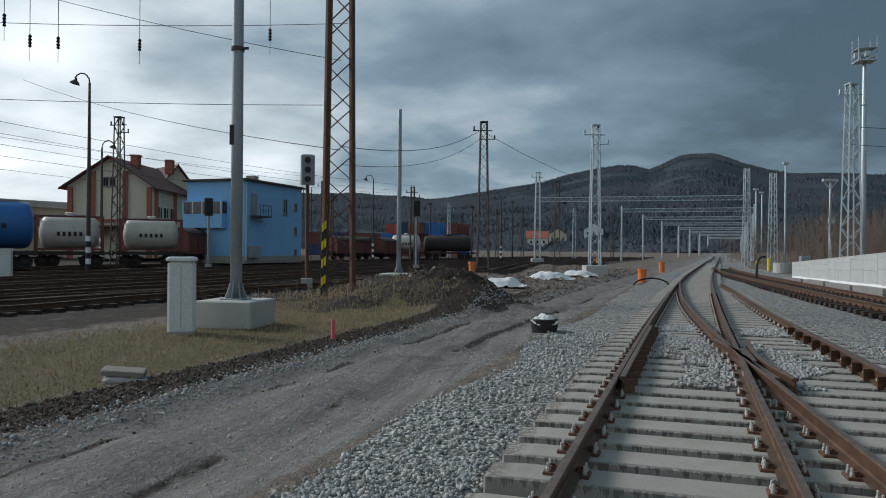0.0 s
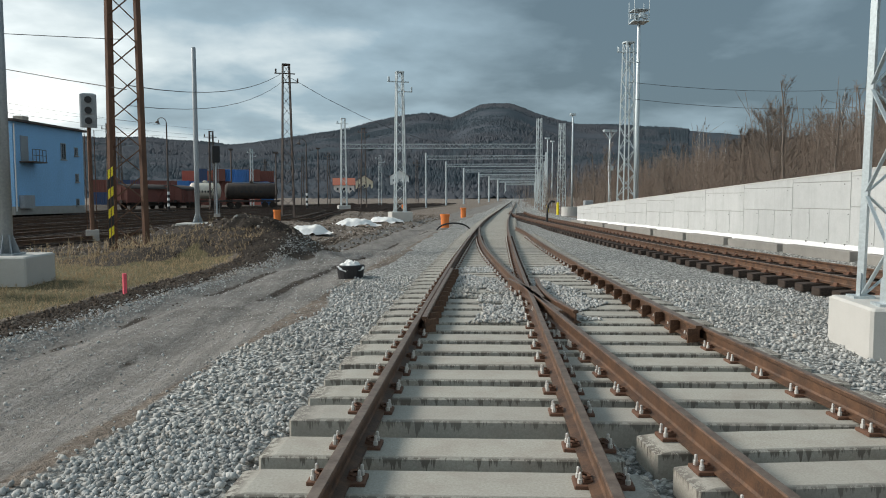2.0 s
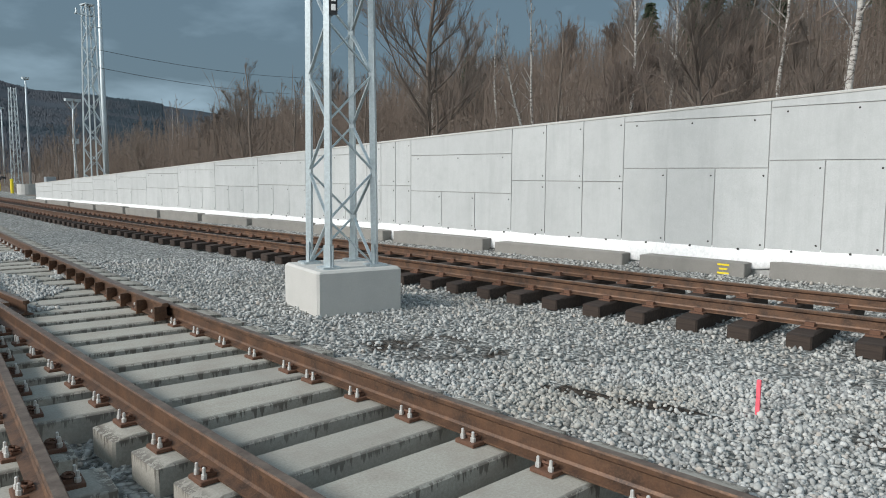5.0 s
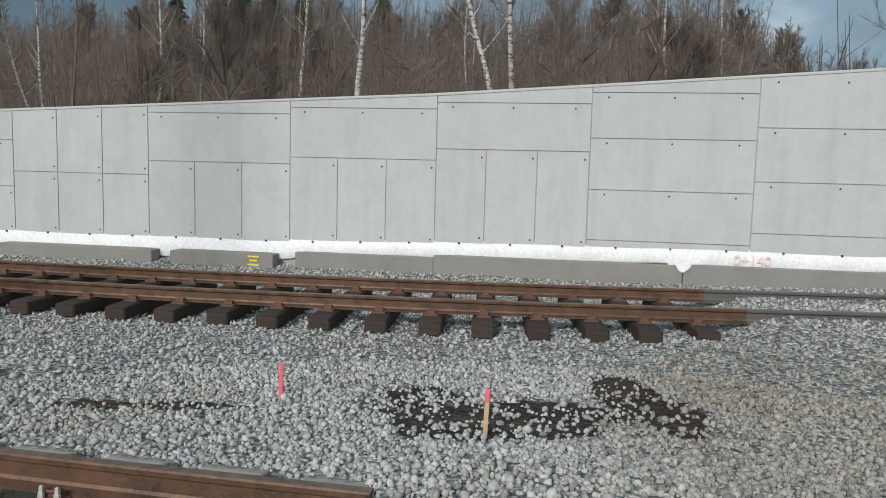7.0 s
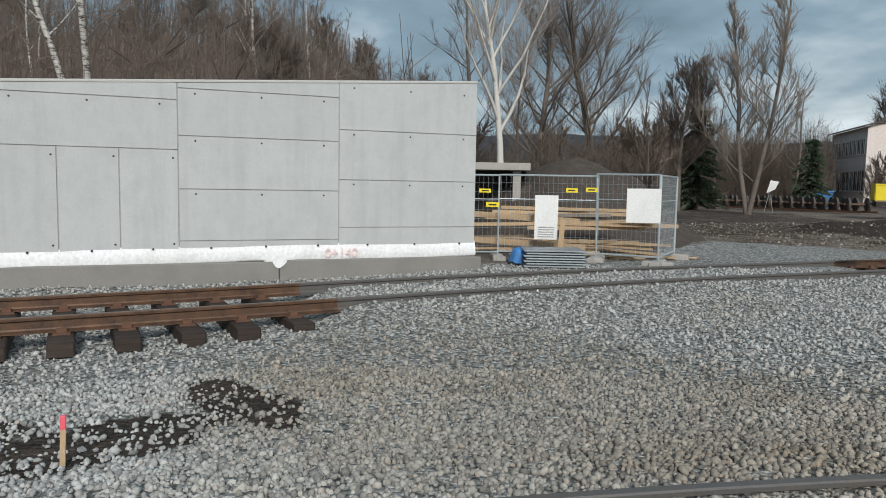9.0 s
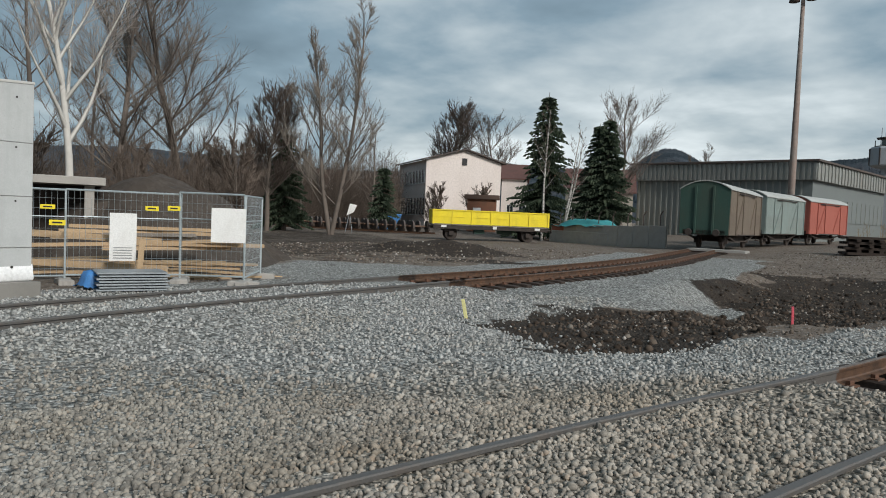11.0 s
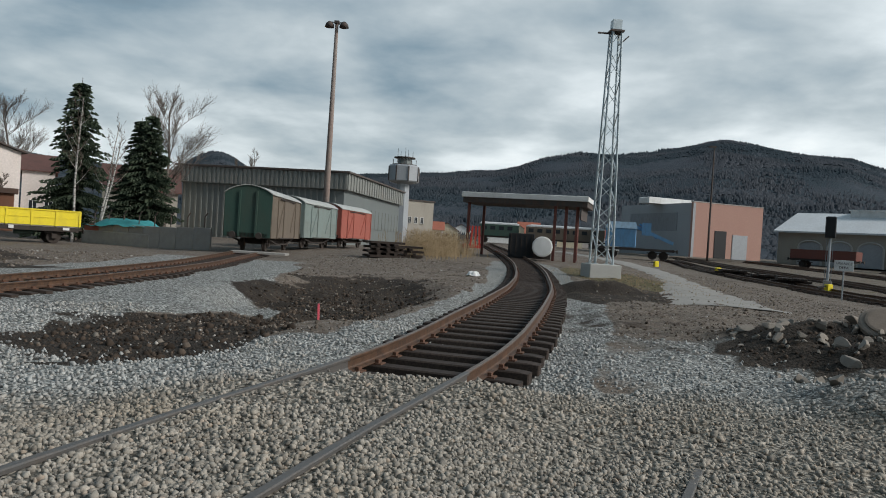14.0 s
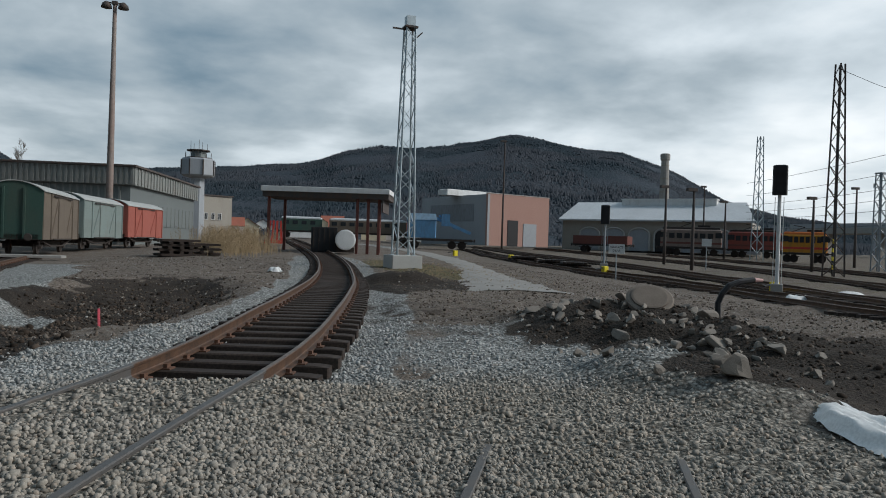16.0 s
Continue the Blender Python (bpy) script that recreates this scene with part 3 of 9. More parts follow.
def main_left(y):
    return -0.98 + 0.153 * y + 0.0004 * y * y if y < 60 else 9.64 + 0.2 * (y - 60)


S_LEFT = spline([(main_left(y), y) for y in (1.2, 5, 10, 15, 20, 30, 40, 50, 65, 80, 100, 140, 190, 250)], 1.0)
S_RIGHT = offset(S_LEFT, GAUGE)
D_RIGHT = spline([(-2.9, -112), (-3.6, -92), (-4.35, -66), (-4.5, -50), (-4.1, -38), (-3.2, -27), (-2.32, -20), (-1.38, -13.8), (-0.76, -10.7), (0.0, -7.9), (0.75, -5.2), (1.45, -2.2), (1.78, 0), (1.92, 2.4), (2.02, 4.5), (2.16, 7), (2.3, 9.8), (2.4, 12.0)], 0.5)
D_LEFT = offset(D_RIGHT, GAUGE)
B_RAIL = spline([(1.78, 0.2), (1.92, 2.4), (2.0, 4.5), (2.12, 7), (2.27, 9.8), (2.40, 12.2), (2.62, 15.2), (3.12, 20.9), (3.78, 26.5), (4.7, 33.2), (5.5, 38.5)], 0.6)
R_RAIL = spline([(3.34, 0.2), (3.38, 2.4), (3.46, 4.5), (3.6, 7.4), (3.78, 9.8), (4.05, 12.2), (4.4, 15.6), (4.92, 20.1), (5.5, 24.6), (6.45, 31.5), (7.0, 36.5)], 0.6)
T3_NEAR = spline([(13.3, -46.5), (10.75, -29), (9.95, -20), (9.85, -14), (9.75, -8.5), (9.45, -4.5), (9.05, -1.5), (8.7, 1.5), (8.5, 5), (8.5, 9), (8.55, 14), (8.62, 20), (9.0, 28), (9.95, 41), (11.6, 59.6), (14.5, 78)], 0.6)
T3_FAR = offset(T3_NEAR, GAUGE)


def dist_to(path, x, y):
    """The distance of many places from a path, by its points."""
    q = np.array([(p.x, p.y) for p in path])
    out = np.full(x.shape, 1e9)
    for px, py in q:
        out = np.minimum(out, (x - px) ** 2 + (y - py) ** 2)
    return np.sqrt(out)


def side_of(x, y):
    """How far right of the main track's left rail a place lies."""
    return x - np.where(y < 60, -0.98 + 0.153 * y + 0.0004 * np.clip(y, -20, 60) ** 2, 9.64 + 0.2 * (y - 60))


def ellipse(x, y, cx, cy, rx, ry, turn=0.0):
    c, s = math.cos(radians(turn)), math.sin(radians(turn))
    u, v = (x - cx) * c + (y - cy) * s, -(x - cx) * s + (y - cy) * c
    return np.sqrt((u / rx) ** 2 + (v / ry) ** 2)


def ground_z(x, y):
    x, y = np.asarray(x, float), np.asarray(y, float)
    s = side_of(x, y)
    r = np.hypot(x, y)
    rough = fbm(x * 0.9, y * 0.9, 3) * 0.035 + fbm(x * 0.25, y * 0.25, 9) * 0.05
    z = -0.29 + rough * np.where((s > -2) & (x < 12) & (y > -9), 0.45, 1.0)
    # the haul road lies lower, the grass strip beyond it higher
    front = sstep(-4, 3, y)
    road = sstep(-2.0, -3.0, s) * (1 - sstep(-4.8, -5.6, s))
    z = z - 0.12 * road * front
    z = z - 0.05 * sstep(-5.3, -6.6, s) * front
    ruts = np.exp(-((s + 3.2) / 0.22) ** 2) + np.exp(-((s + 4.7) / 0.22) ** 2)
    z = z - 0.05 * ruts * front
    # gravel heaped up to the rail heads where the tracks are buried
    mid = np.interp(y, [-12, -7.9, -5.2, -2.2, 0, 2.4], [0.1, 0.75, 1.5, 2.2, 2.53, 2.65])
    z = z + 0.207 * sstep(2.6, 1.0, np.abs(x - mid)) * sstep(-9.1, -8.1, y) * sstep(1.6, 0.2, y)
    z = z + 0.06 * sstep(-9.0, -7.0, y) * sstep(2.0, 0.0, y) * (np.abs(x) < 6)
    mid = np.interp(y, [-15, -8.5, -4.5, -1.5], [10.6, 10.5, 10.2, 9.8])
    z = z + 0.215 * sstep(2.2, 1.0, np.abs(x - mid)) * sstep(-14.4, -13.2, y) * sstep(-1.7, -2.5, y)
    # low ballast between the new concrete sleepers
    z = z - 0.10 * sstep(-0.72, -0.55, s) * sstep(0.9, 1.3, y) * sstep(12, 7, y) * (x < np.interp(y, [0, 5, 10, 16], [3.75, 3.95, 4.25, 5.0]))
    z = z + 0.15 * sstep(11.1, 11.9, x) * sstep(12.8, 12.4, x) * sstep(-6.5, -5.5, y) * sstep(46, 40, y)
    # mounds of spoil, the pit, the rubble heap
    for cx, cy, rx, ry, turn, h in ((-4.5, 25.5, 2.6, 4.6, 20, 0.95), (-6.6, 22.5, 1.6, 2.2, 0, 0.35), (-7.5, 33, 3, 4, 0, 0.5), (-5.5, 40, 5, 7, 0, 0.45), (-1.5, 62, 6, 8, 0, 0.5),
                                    (-6.9, -12.6, 1.9, 3.0, 20, 0.58), (-5.6, -8.4, 1.2, 2.2, 20, 0.36), (-8.6, -9.4, 2.6, 2.4, 20, 0.34), (21.5, -28, 4, 2.2, 20, 0.55), (-5.5, -30, 2.0, 1.4, 0, 0.45)):
        e = ellipse(x, y, cx, cy, rx, ry, turn)
        z = z + h * sstep(1.25, 0.2, e) * (1 + 0.35 * fbm(x * 1.3, y * 1.3, 21))
    for cx, cy, rx, ry, turn, h in ((5.0, -12.4, 2.2, 3.4, 0, 0.20), (4.1, -23.0, 3.3, 7.6, 0, 0.62), (3.4, -16.6, 1.7, 3.0, 0, 0.25)):
        e = ellipse(x, y, cx, cy, rx, ry, turn)
        z = z - h * sstep(1.2, 0.6, e) * (1 + 0.3 * fbm(x * 1.5, y * 1.5, 5))
    # uneven heaps and hollows on the bare ground, and the low beds that carry tracks
    bare = sstep(-9, -13, y) * (1 - sstep(9, 12, x)) * sstep(-60, -30, y)
    z = z + bare * (0.10 * fbm(x * 0.7, y * 0.7, 91) + 0.05 * np.abs(fbm(x * 2.3, y * 2.3, 92)))
    z = z - 0.09 * sstep(2.2, 1.3, np.abs(x - np.interp(y, [-38, -27, -20, -13.8, -10.7, -7.9], [-3.35, -2.45, -1.57, -0.65, -0.05, 0.7]))) * sstep(-8.9, -9.6, y) * sstep(-40, -34, y)
    z = z + 0.15 * sstep(-8, -14, y) * (1 - sstep(4, 8, x)) * sstep(-20, -14, x)
    z = z - 0.065 * sstep(3.0, 1.6, np.abs(x - np.interp(y, [-1.5, 1.5, 5, 20, 28, 41], [9.8, 9.45, 9.25, 9.37, 9.75, 10.7]))) * sstep(-1.6, -0.6, y) * sstep(44, 38, y)
    # land rises: to the south, the yard to the north-west a little, the wooded bank behind the wall
    z = z + 0.022 * np.clip(-32 - y, 0, 95) * (1 - 0.5 * sstep(8, 13, x) - 0.5 * sstep(17, 24, x) * sstep(-62, -56, y)) + 0.006 * np.clip(-x - 14, 0, 60) * sstep(0, 20, y)
    bank = sstep(0, 104, x - np.maximum(16, 19.64 + 0.2 * (y - 60))) * sstep(-0.46, -0.16, y / np.maximum(x, 8.0)) * 21 * (1 - 0.55 * sstep(60, 190, y))
    z = z + bank + sstep(40, 160, x) * 1.5 * fbm(x * 0.02, y * 0.02, 4)
    z = z + sstep(280, 420, r) * 1.5
    return z


LANE = spline([(-8.8, -24.0), (-9.6, -29), (-10.7, -35), (-12.1, -42), (-13.9, -60), (-13.7, -76), (-11.5, -95)], 0.5)


def zones(x, y):
    """Gravel, dark soil, grass, road: how much of each covers a place."""
    s = side_of(x, y)
    d3 = dist_to(T3_NEAR, x, y)
    d3 = np.minimum(d3, dist_to(T3_FAR, x, y))
    dd = np.minimum(dist_to(D_LEFT, x, y), dist_to(D_RIGHT, x, y))
    edge = fbm(x * 0.35, y * 0.35, 31) * 0.9
    gravel = sstep(-2.35, -1.75, s + edge * 0.5) * sstep(0.4, 0.0, x - np.maximum(12.2, 14.5 + 0.2 * (y - 60))) * sstep(-9.6, -8.2, y + edge * 1.0 + 0.12 * (x - 3))
    gravel = gravel * sstep(-7.2, -5.8, x + edge * 0.6)
    gravel = np.maximum(gravel, sstep(3.7, 3.0, d3 + edge * 0.6) * sstep(-44, -36, y))
    gravel = np.maximum(gravel, sstep(1.75, 1.2, dd + edge * 0.5) * sstep(-62, -45, y))
    gravel = np.maximum(gravel, sstep(1.2, 0.9, ellipse(x, y, 5.4, -9.2, 6, 2.4, 10) + edge * 0.25))
    gravel = np.maximum(gravel, 0.75 * sstep(1.2, 0.7, ellipse(x, y, 14.2, -16.5, 4.6, 4.6, 0) + edge * 0.3))
    gravel = np.maximum(gravel, 0.60 * sstep(1.25, 0.5, ellipse(x, y, -4.6, -10.5, 4.2, 5.0, 15) + edge * 0.4))
    gravel = np.maximum(gravel, 0.9 * sstep(1.2, 0.85, ellipse(x, y, -3.0, -5.6, 2.3, 4.2, 0) + edge * 0.2))
    soil = np.zeros_like(x)
    for cx, cy, rx, ry, turn, k in ((5.0, -12.3, 2.1, 3.3, 0, 1.0), (4.3, -23.6, 3.3, 7.6, 0, 1.0), (3.6, -16.6, 1.9, 3.0, 0, 1.0), (5.9, -0.6, 0.95, 0.45, 15, 0.85), (5.2, 0.4, 0.55, 1.1, 20, 0.75), (5.55, 1.2, 0.5, 0.5, 0, 0.6), (5.2, 5.3, 0.65, 0.9, 0, 0.5), (5.0, 3.1, 0.14, 0.8, 10, 0.7),
                                    (-4.5, 25.5, 2.7, 4.7, 20, 0.9), (-7.2, 22.5, 2.0, 2.5, 0, 0.85), (-7.5, 33, 4.0, 5, 0, 0.75), (-7.6, -12.3, 2.6, 3.8, 25, 0.8), (-6.8, -8.4, 1.6, 1.8, 0, 0.9), (-10.5, -9.0, 4.6, 3.0, 15, 0.9), (21.5, -28, 5, 3, 0, 0.7), (-5.5, -29, 3.4, 5.0, 0, 0.85),
                                    (33, -31, 20, 7, -43, 0.55), (16.5, -24, 2.5, 1.3, 30, 0.8), (-4.0, -16.0, 2.4, 5.0, 0, 0.45)):
        soil = np.maximum(soil, k * sstep(1.25, 0.75, ellipse(x, y, cx, cy, rx, ry, turn) + fbm(x * 1.1, y * 1.1, 8) * 0.35))
    tongue = sstep(1.2, 0.8, ellipse(x, y, 7.6, -18.6, 2.4, 4.6, 0) + edge * 0.2)
    gravel, soil = np.maximum(gravel, tongue), soil * (1 - tongue)
    front = sstep(-2, 3, y)
    soil = np.maximum(soil, 0.9 * sstep(0.75, 0.3, np.abs(s + 5.9)) * front * sstep(40, 25, y))
    soil = np.maximum(soil, 0.62 * sstep(-10.5, -13, s) * front * sstep(200, 150, np.hypot(x, y)))
    wet = np.exp(-((s + 3.15 + 0.25 * np.sin(y * 0.11)) / 0.16) ** 2) + np.exp(-((s + 4.55 + 0.2 * np.sin(y * 0.09)) / 0.14) ** 2)
    soil = np.maximum(soil, 0.72 * wet * front * sstep(-0.4, 0.1, fbm(x * 0.5, y * 0.5, 77)))
    grass = 0.95 * sstep(-6.1, -6.9, s) * sstep(-11.5, -10.2, s) * front * sstep(30, 18, y)
    grass = np.maximum(grass, 0.62 * sstep(1.3, 0.7, ellipse(x, y, -8.5, 25, 3, 6, 0)))
    grass = np.maximum(grass, 0.85 * sstep(1.2, 0.7, ellipse(x, y, -8.4, -40, 2.6, 10, 8)))
    grass = np.maximum(grass, 0.42 * sstep(-14, -20, x) * sstep(-16, -26, y))
    road = sstep(-1.9, -2.5, s) * sstep(-5.6, -5.0, s + edge * 0.3) * front
    return np.clip(gravel, 0, 1), np.clip(soil, 0, 1), np.clip(grass, 0, 1), np.clip(road, 0, 1)


def graded(near, step, far, grow):
    a, d = [0.0], step
    while a[-1] < far:
        if a[-1] > near:
            d *= grow
        a.append(a[-1] + d)
    return np.array([-v for v in a[:0:-1]] + a)


gx, gy = graded(13, 0.15, 2600, 1.06), graded(27, 0.17, 2600, 1.06)
GX, GY = np.meshgrid(gx + 2.0, gy)
GZ = ground_z(GX, GY)
nx, ny = len(gx), len(gy)
idx = np.arange(nx * ny).reshape(ny, nx)
quads = np.stack([idx[:-1, :-1], idx[:-1, 1:], idx[1:, 1:], idx[1:, :-1]], -1).reshape(-1, 4)
me = bpy.data.meshes.new("ground")
me.from_pydata(np.stack([GX, GY, GZ], -1).reshape(-1, 3).tolist(), [], quads.tolist())
attr = me.attributes.new("zone", "FLOAT_COLOR", "POINT")
attr.data.foreach_set("color", np.stack(zones(GX.ravel(), GY.ravel()), -1).astype(np.float32).ravel())
me.polygons.foreach_set("use_smooth", [True] * len(me.polygons))
me.materials.append(M["ground"])
ground = tagged(new("ground", me), "railway yard ground of pale ballast gravel, dirt and dark soil", "ground", kind="structure")


AX, AY, AZ_ = (gx + 2.0).tolist(), gy.tolist(), GZ.tolist()


def cell(a, v):
    lo, hi = 0, len(a) - 2
    while lo < hi:
        k = (lo + hi + 1) // 2
        if a[k] <= v:
            lo = k
        else:
            hi = k - 1
    return lo, min(1.0, max(0.0, (v - a[lo]) / (a[lo + 1] - a[lo])))


def gz(x, y):
    """The height of the ground sheet at a place."""
    i, u = cell(AX, x)
    j, w = cell(AY, y)
    a, b = AZ_[j], AZ_[j + 1]
    return (a[i] * (1 - u) + a[i + 1] * u) * (1 - w) + (b[i] * (1 - u) + b[i + 1] * u) * w


# ---- loose ballast stones ----
ICO_V = np.array([(0, 0, -1), (0.72, -0.53, -0.45), (-0.28, -0.85, -0.45), (-0.89, 0, -0.45), (-0.28, 0.85, -0.45), (0.72, 0.53, -0.45),
                  (0.28, -0.85, 0.45), (-0.72, -0.53, 0.45), (-0.72, 0.53, 0.45), (0.28, 0.85, 0.45), (0.89, 0, 0.45), (0, 0, 1)])
ICO_F = np.array([(0, 1, 2), (1, 0, 5), (0, 2, 3), (0, 3, 4), (0, 4, 5), (1, 5, 10), (2, 1, 6), (3, 2, 7), (4, 3, 8), (5, 4, 9),
                  (1, 10, 6), (2, 6, 7), (3, 7, 8), (4, 8, 9), (5, 9, 10), (6, 10, 11), (7, 6, 11), (8, 7, 11), (9, 8, 11), (10, 9, 11)])
OCT_V = np.array([(1, 0, 0), (0, 1, 0), (-1, 0, 0), (0, -1, 0), (0, 0, 1), (0, 0, -1)], float)
OCT_F = np.array([(0, 1, 4), (1, 2, 4), (2, 3, 4), (3, 0, 4), (1, 0, 5), (2, 1, 5), (3, 2, 5), (0, 3, 5)])


def stones_mesh(name, x, y, z, size, V=ICO_V, F=ICO_F, mat=None):
    n = len(x)
    ang = RNG.uniform(0, 2 * np.pi, (n, 3))
    sc = size[:, None] * RNG.uniform(0.6, 1.25, (n, 3)) * np.array([1, 1, 0.8])
    v = V[None] * (1 + RNG.uniform(-0.28, 0.28, (n, len(V), 1))) * sc[:, None, :]
    for k, (a, b) in enumerate(((0, 1), (1, 2), (0, 2))):
        c, s = np.cos(ang[:, k])[:, None], np.sin(ang[:, k])[:, None]
        p, q = v[..., a].copy(), v[..., b].copy()
        v[..., a], v[..., b] = p * c - q * s, p * s + q * c
    v += np.stack([x, y, z], -1)[:, None, :]
    f = (F[None] + (np.arange(n) * len(V))[:, None, None]).reshape(-1, 3)
    me = bpy.data.meshes.new(name)
    me.vertices.add(n * len(V))
    me.vertices.foreach_set("co", v.astype(np.float32).ravel())
    me.loops.add(len(f) * 3)
    me.loops.foreach_set("vertex_index", f.astype(np.int32).ravel())
    me.polygons.add(len(f))
    me.polygons.foreach_set("loop_start", np.arange(0, len(f) * 3, 3, dtype=np.int32))
    me.polygons.foreach_set("loop_total", np.full(len(f), 3, np.int32))
    me.update(calc_edges=True)
    me.materials.append(mat or M["stone"])
    return me


def scatter_stones(name, r0, r1, per_m2, lo, hi, V, F, keep, label):
    area = (2 * r1) ** 2
    n = int(area * per_m2)
    x, y = RNG.uniform(-r1, r1, n) + 1.0, RNG.uniform(-r1, r1, n)
    r = np.hypot(x - 0.5, y)
    ok = (r > r0) & (r < r1)
    x, y = x[ok], y[ok]
    grav, soil, _, _ = zones(x, y)
    ok = (grav * (1 - 0.72 * soil) > RNG.uniform(0.25, 0.9, len(x))) & keep(x, y)
    x, y = x[ok], y[ok]
    size = RNG.uniform(lo, hi, len(x)) * (0.75 + 0.5 * RNG.random(len(x)) ** 2)
    z = ground_z(x, y) + size * RNG.uniform(-0.1, 0.55, len(x))
    ob = new(name, stones_mesh(name, x, y, z, size, V, F))
    ob.parent = ground
    return tagged(ob, label, kind="stuff")


def lane_mesh():
    """The pale asphalt lane, a strip lying on the ground."""
    vs, fs, nc = [], [], 7
    for i, p in enumerate(LANE):
        q, r = LANE[max(i - 1, 0)], LANE[min(i + 1, len(LANE) - 1)]
        d = (r - q).normalized()
        w = float(np.interp(p.y, [-60, -42, -29], [1.15, 1.05, 1.9])) * (1 + 0.10 * math.sin(i * 0.9) + 0.06 * math.sin(i * 2.3))
        for k in range(nc):
            u = (k / (nc - 1) - 0.5) * 2 * w
            x, y = p.x + d.y * u, p.y - d.x * u
            vs.append((x, y, gz(x, y) + (0.035 if 0 < k < nc - 1 else -0.03)))
    for i in range(len(LANE) - 1):
        for k in range(nc - 1):
            a = i * nc + k
            fs.append((a, a + 1, a + nc + 1, a + nc))
    return Geo().add(vs, fs)


ob = new("path", as_mesh("path", lane_mesh(), M["lane"], True))
tagged(ob, "pale worn asphalt lane curving past a lattice tower", "path", kind="structure")

# ---- tracks ----
RAIL_PROF = [(-0.075, -0.172), (0.075, -0.172), (0.075, -0.160), (0.018, -0.142), (0.009, -0.125), (0.009, -0.050), (0.034, -0.036), (0.036, -0.010), (0.028, 0.0),
             (-0.028, 0.0), (-0.036, -0.010), (-0.034, -0.036), (-0.009, -0.050), (-0.009, -0.125), (-0.018, -0.142), (-0.075, -0.160)]
TOP = 8  # the profile's side that is the running surface


def lift(path, z):
    return [Vector((p.x, p.y, z(p) if callable(z) else z)) for p in path]


def rail(name, path, parent, label="", z=0.0, prof=RAIL_PROF):
    path = lift(path, z)
    geo = Geo().sweep(path, prof)
    me = geo.mesh(name)
    me.materials.append(M["rail"])
    me.materials.append(M["railhead"])
    n = len(prof)
    for i, p in enumerate(me.polygons):
        if i < (len(path) - 1) * n and i % n == TOP:
            p.material_index = 1
    return part(name, me, None, parent, label)


def cut(path, y0, y1):
    return [p for p in path if y0 <= p.y <= y1]


def at_y(path, y):
    """The path's x and heading where it crosses y."""
    for a, b in zip(path[:-1], path[1:]):
        if (a.y - y) * (b.y - y) <= 0 and abs(a.y - b.y) > 1e-9:
            t = (y - a.y) / (b.y - a.y)
            return a.x + (b.x - a.x) * t, math.degrees(math.atan2(b.x - a.x, b.y - a.y))
    return (path[0].x if y < min(path[0].y, path[-1].y) else path[-1].x), 0.0


def sleeper_mesh(length, mat, width=0.28, height=0.22, name="sleeper"):
    return as_mesh(name, Geo().box((0, 0, -height / 2), (length, width, height), 0, 0.018), mat)


def clip_mesh():
    """Rusty base plate, two bright bolts and two spring coils, along local y."""
    g = Geo().box((0, 0, 0.012), (0.34, 0.16, 0.024), 0, 0.004)
    me_parts = [(g, "plate")]
    b = Geo()
    for sx in (-1, 1):
        for sy in (-0.045, 0.045):
            b.lathe((sx * 0.135, sy, 0.02), [(0.017, 0), (0.017, 0.03), (0.012, 0.032), (0.010, 0.065), (0.003, 0.07)], 6)
    me_parts.append((b, "bolt"))
    c = Geo()
    for sx in (-1, 1):
        ring = [Vector((sx * 0.10 + 0.028 * math.cos(t), 0.038 * math.sin(t), 0.045 + 0.012 * math.sin(t * 0.5))) for t in np.linspace(0, 5.6, 7)]
        c.pipe(ring, 0.010, 4)
        c.box((sx * 0.088, 0, 0.03), (0.05, 0.09, 0.03))
    me_parts.append((c, "plate"))
    geo, mats = Geo(), []
    for gg, mt in me_parts:
        n0 = len(geo.f)
        geo.add(gg.v, gg.f)
        mats += [0 if mt == "plate" else 1] * (len(geo.f) - n0)
    me = geo.mesh("rail_fastening")
    me.materials.append(M["plate"])
    me.materials.append(M["bolt"])
    me.polygons.foreach_set("material_index", mats)
    return me


CLIP = clip_mesh()
turnout = thing("railway_turnout", "railway turnout with rusty rails on new grey concrete sleepers", "railway track")
rail("rail", cut(S_LEFT, 1, 260), turnout)
rail("rail", cut(S_RIGHT, 1, 260), turnout)
rail("rail", cut(B_RAIL, 0.3, 37), turnout)
rail("rail", cut(R_RAIL, 0.3, 36), turnout)
# guard rails beside both stock rails, opposite the crossing, with their brackets
for path, side in ((S_LEFT, 1), (R_RAIL, -1)):
    p = offset(spline([(v.x, v.y) for v in cut(path, 8.0, 16.0)][::2], 0.5), side * 0.085)
    gr = rail("guard_rail", p, turnout, "raised rusty guard rail", z=0.02)
    fin = as_mesh("bracket", Geo().box((0, 0, 0), (0.13, 0.02, 0.16)), M["rail"])
    for q in p:
        part("bracket", fin, None, gr, m=pose(q.x + side * 0.075, q.y, -0.09, 0, 0, 10))
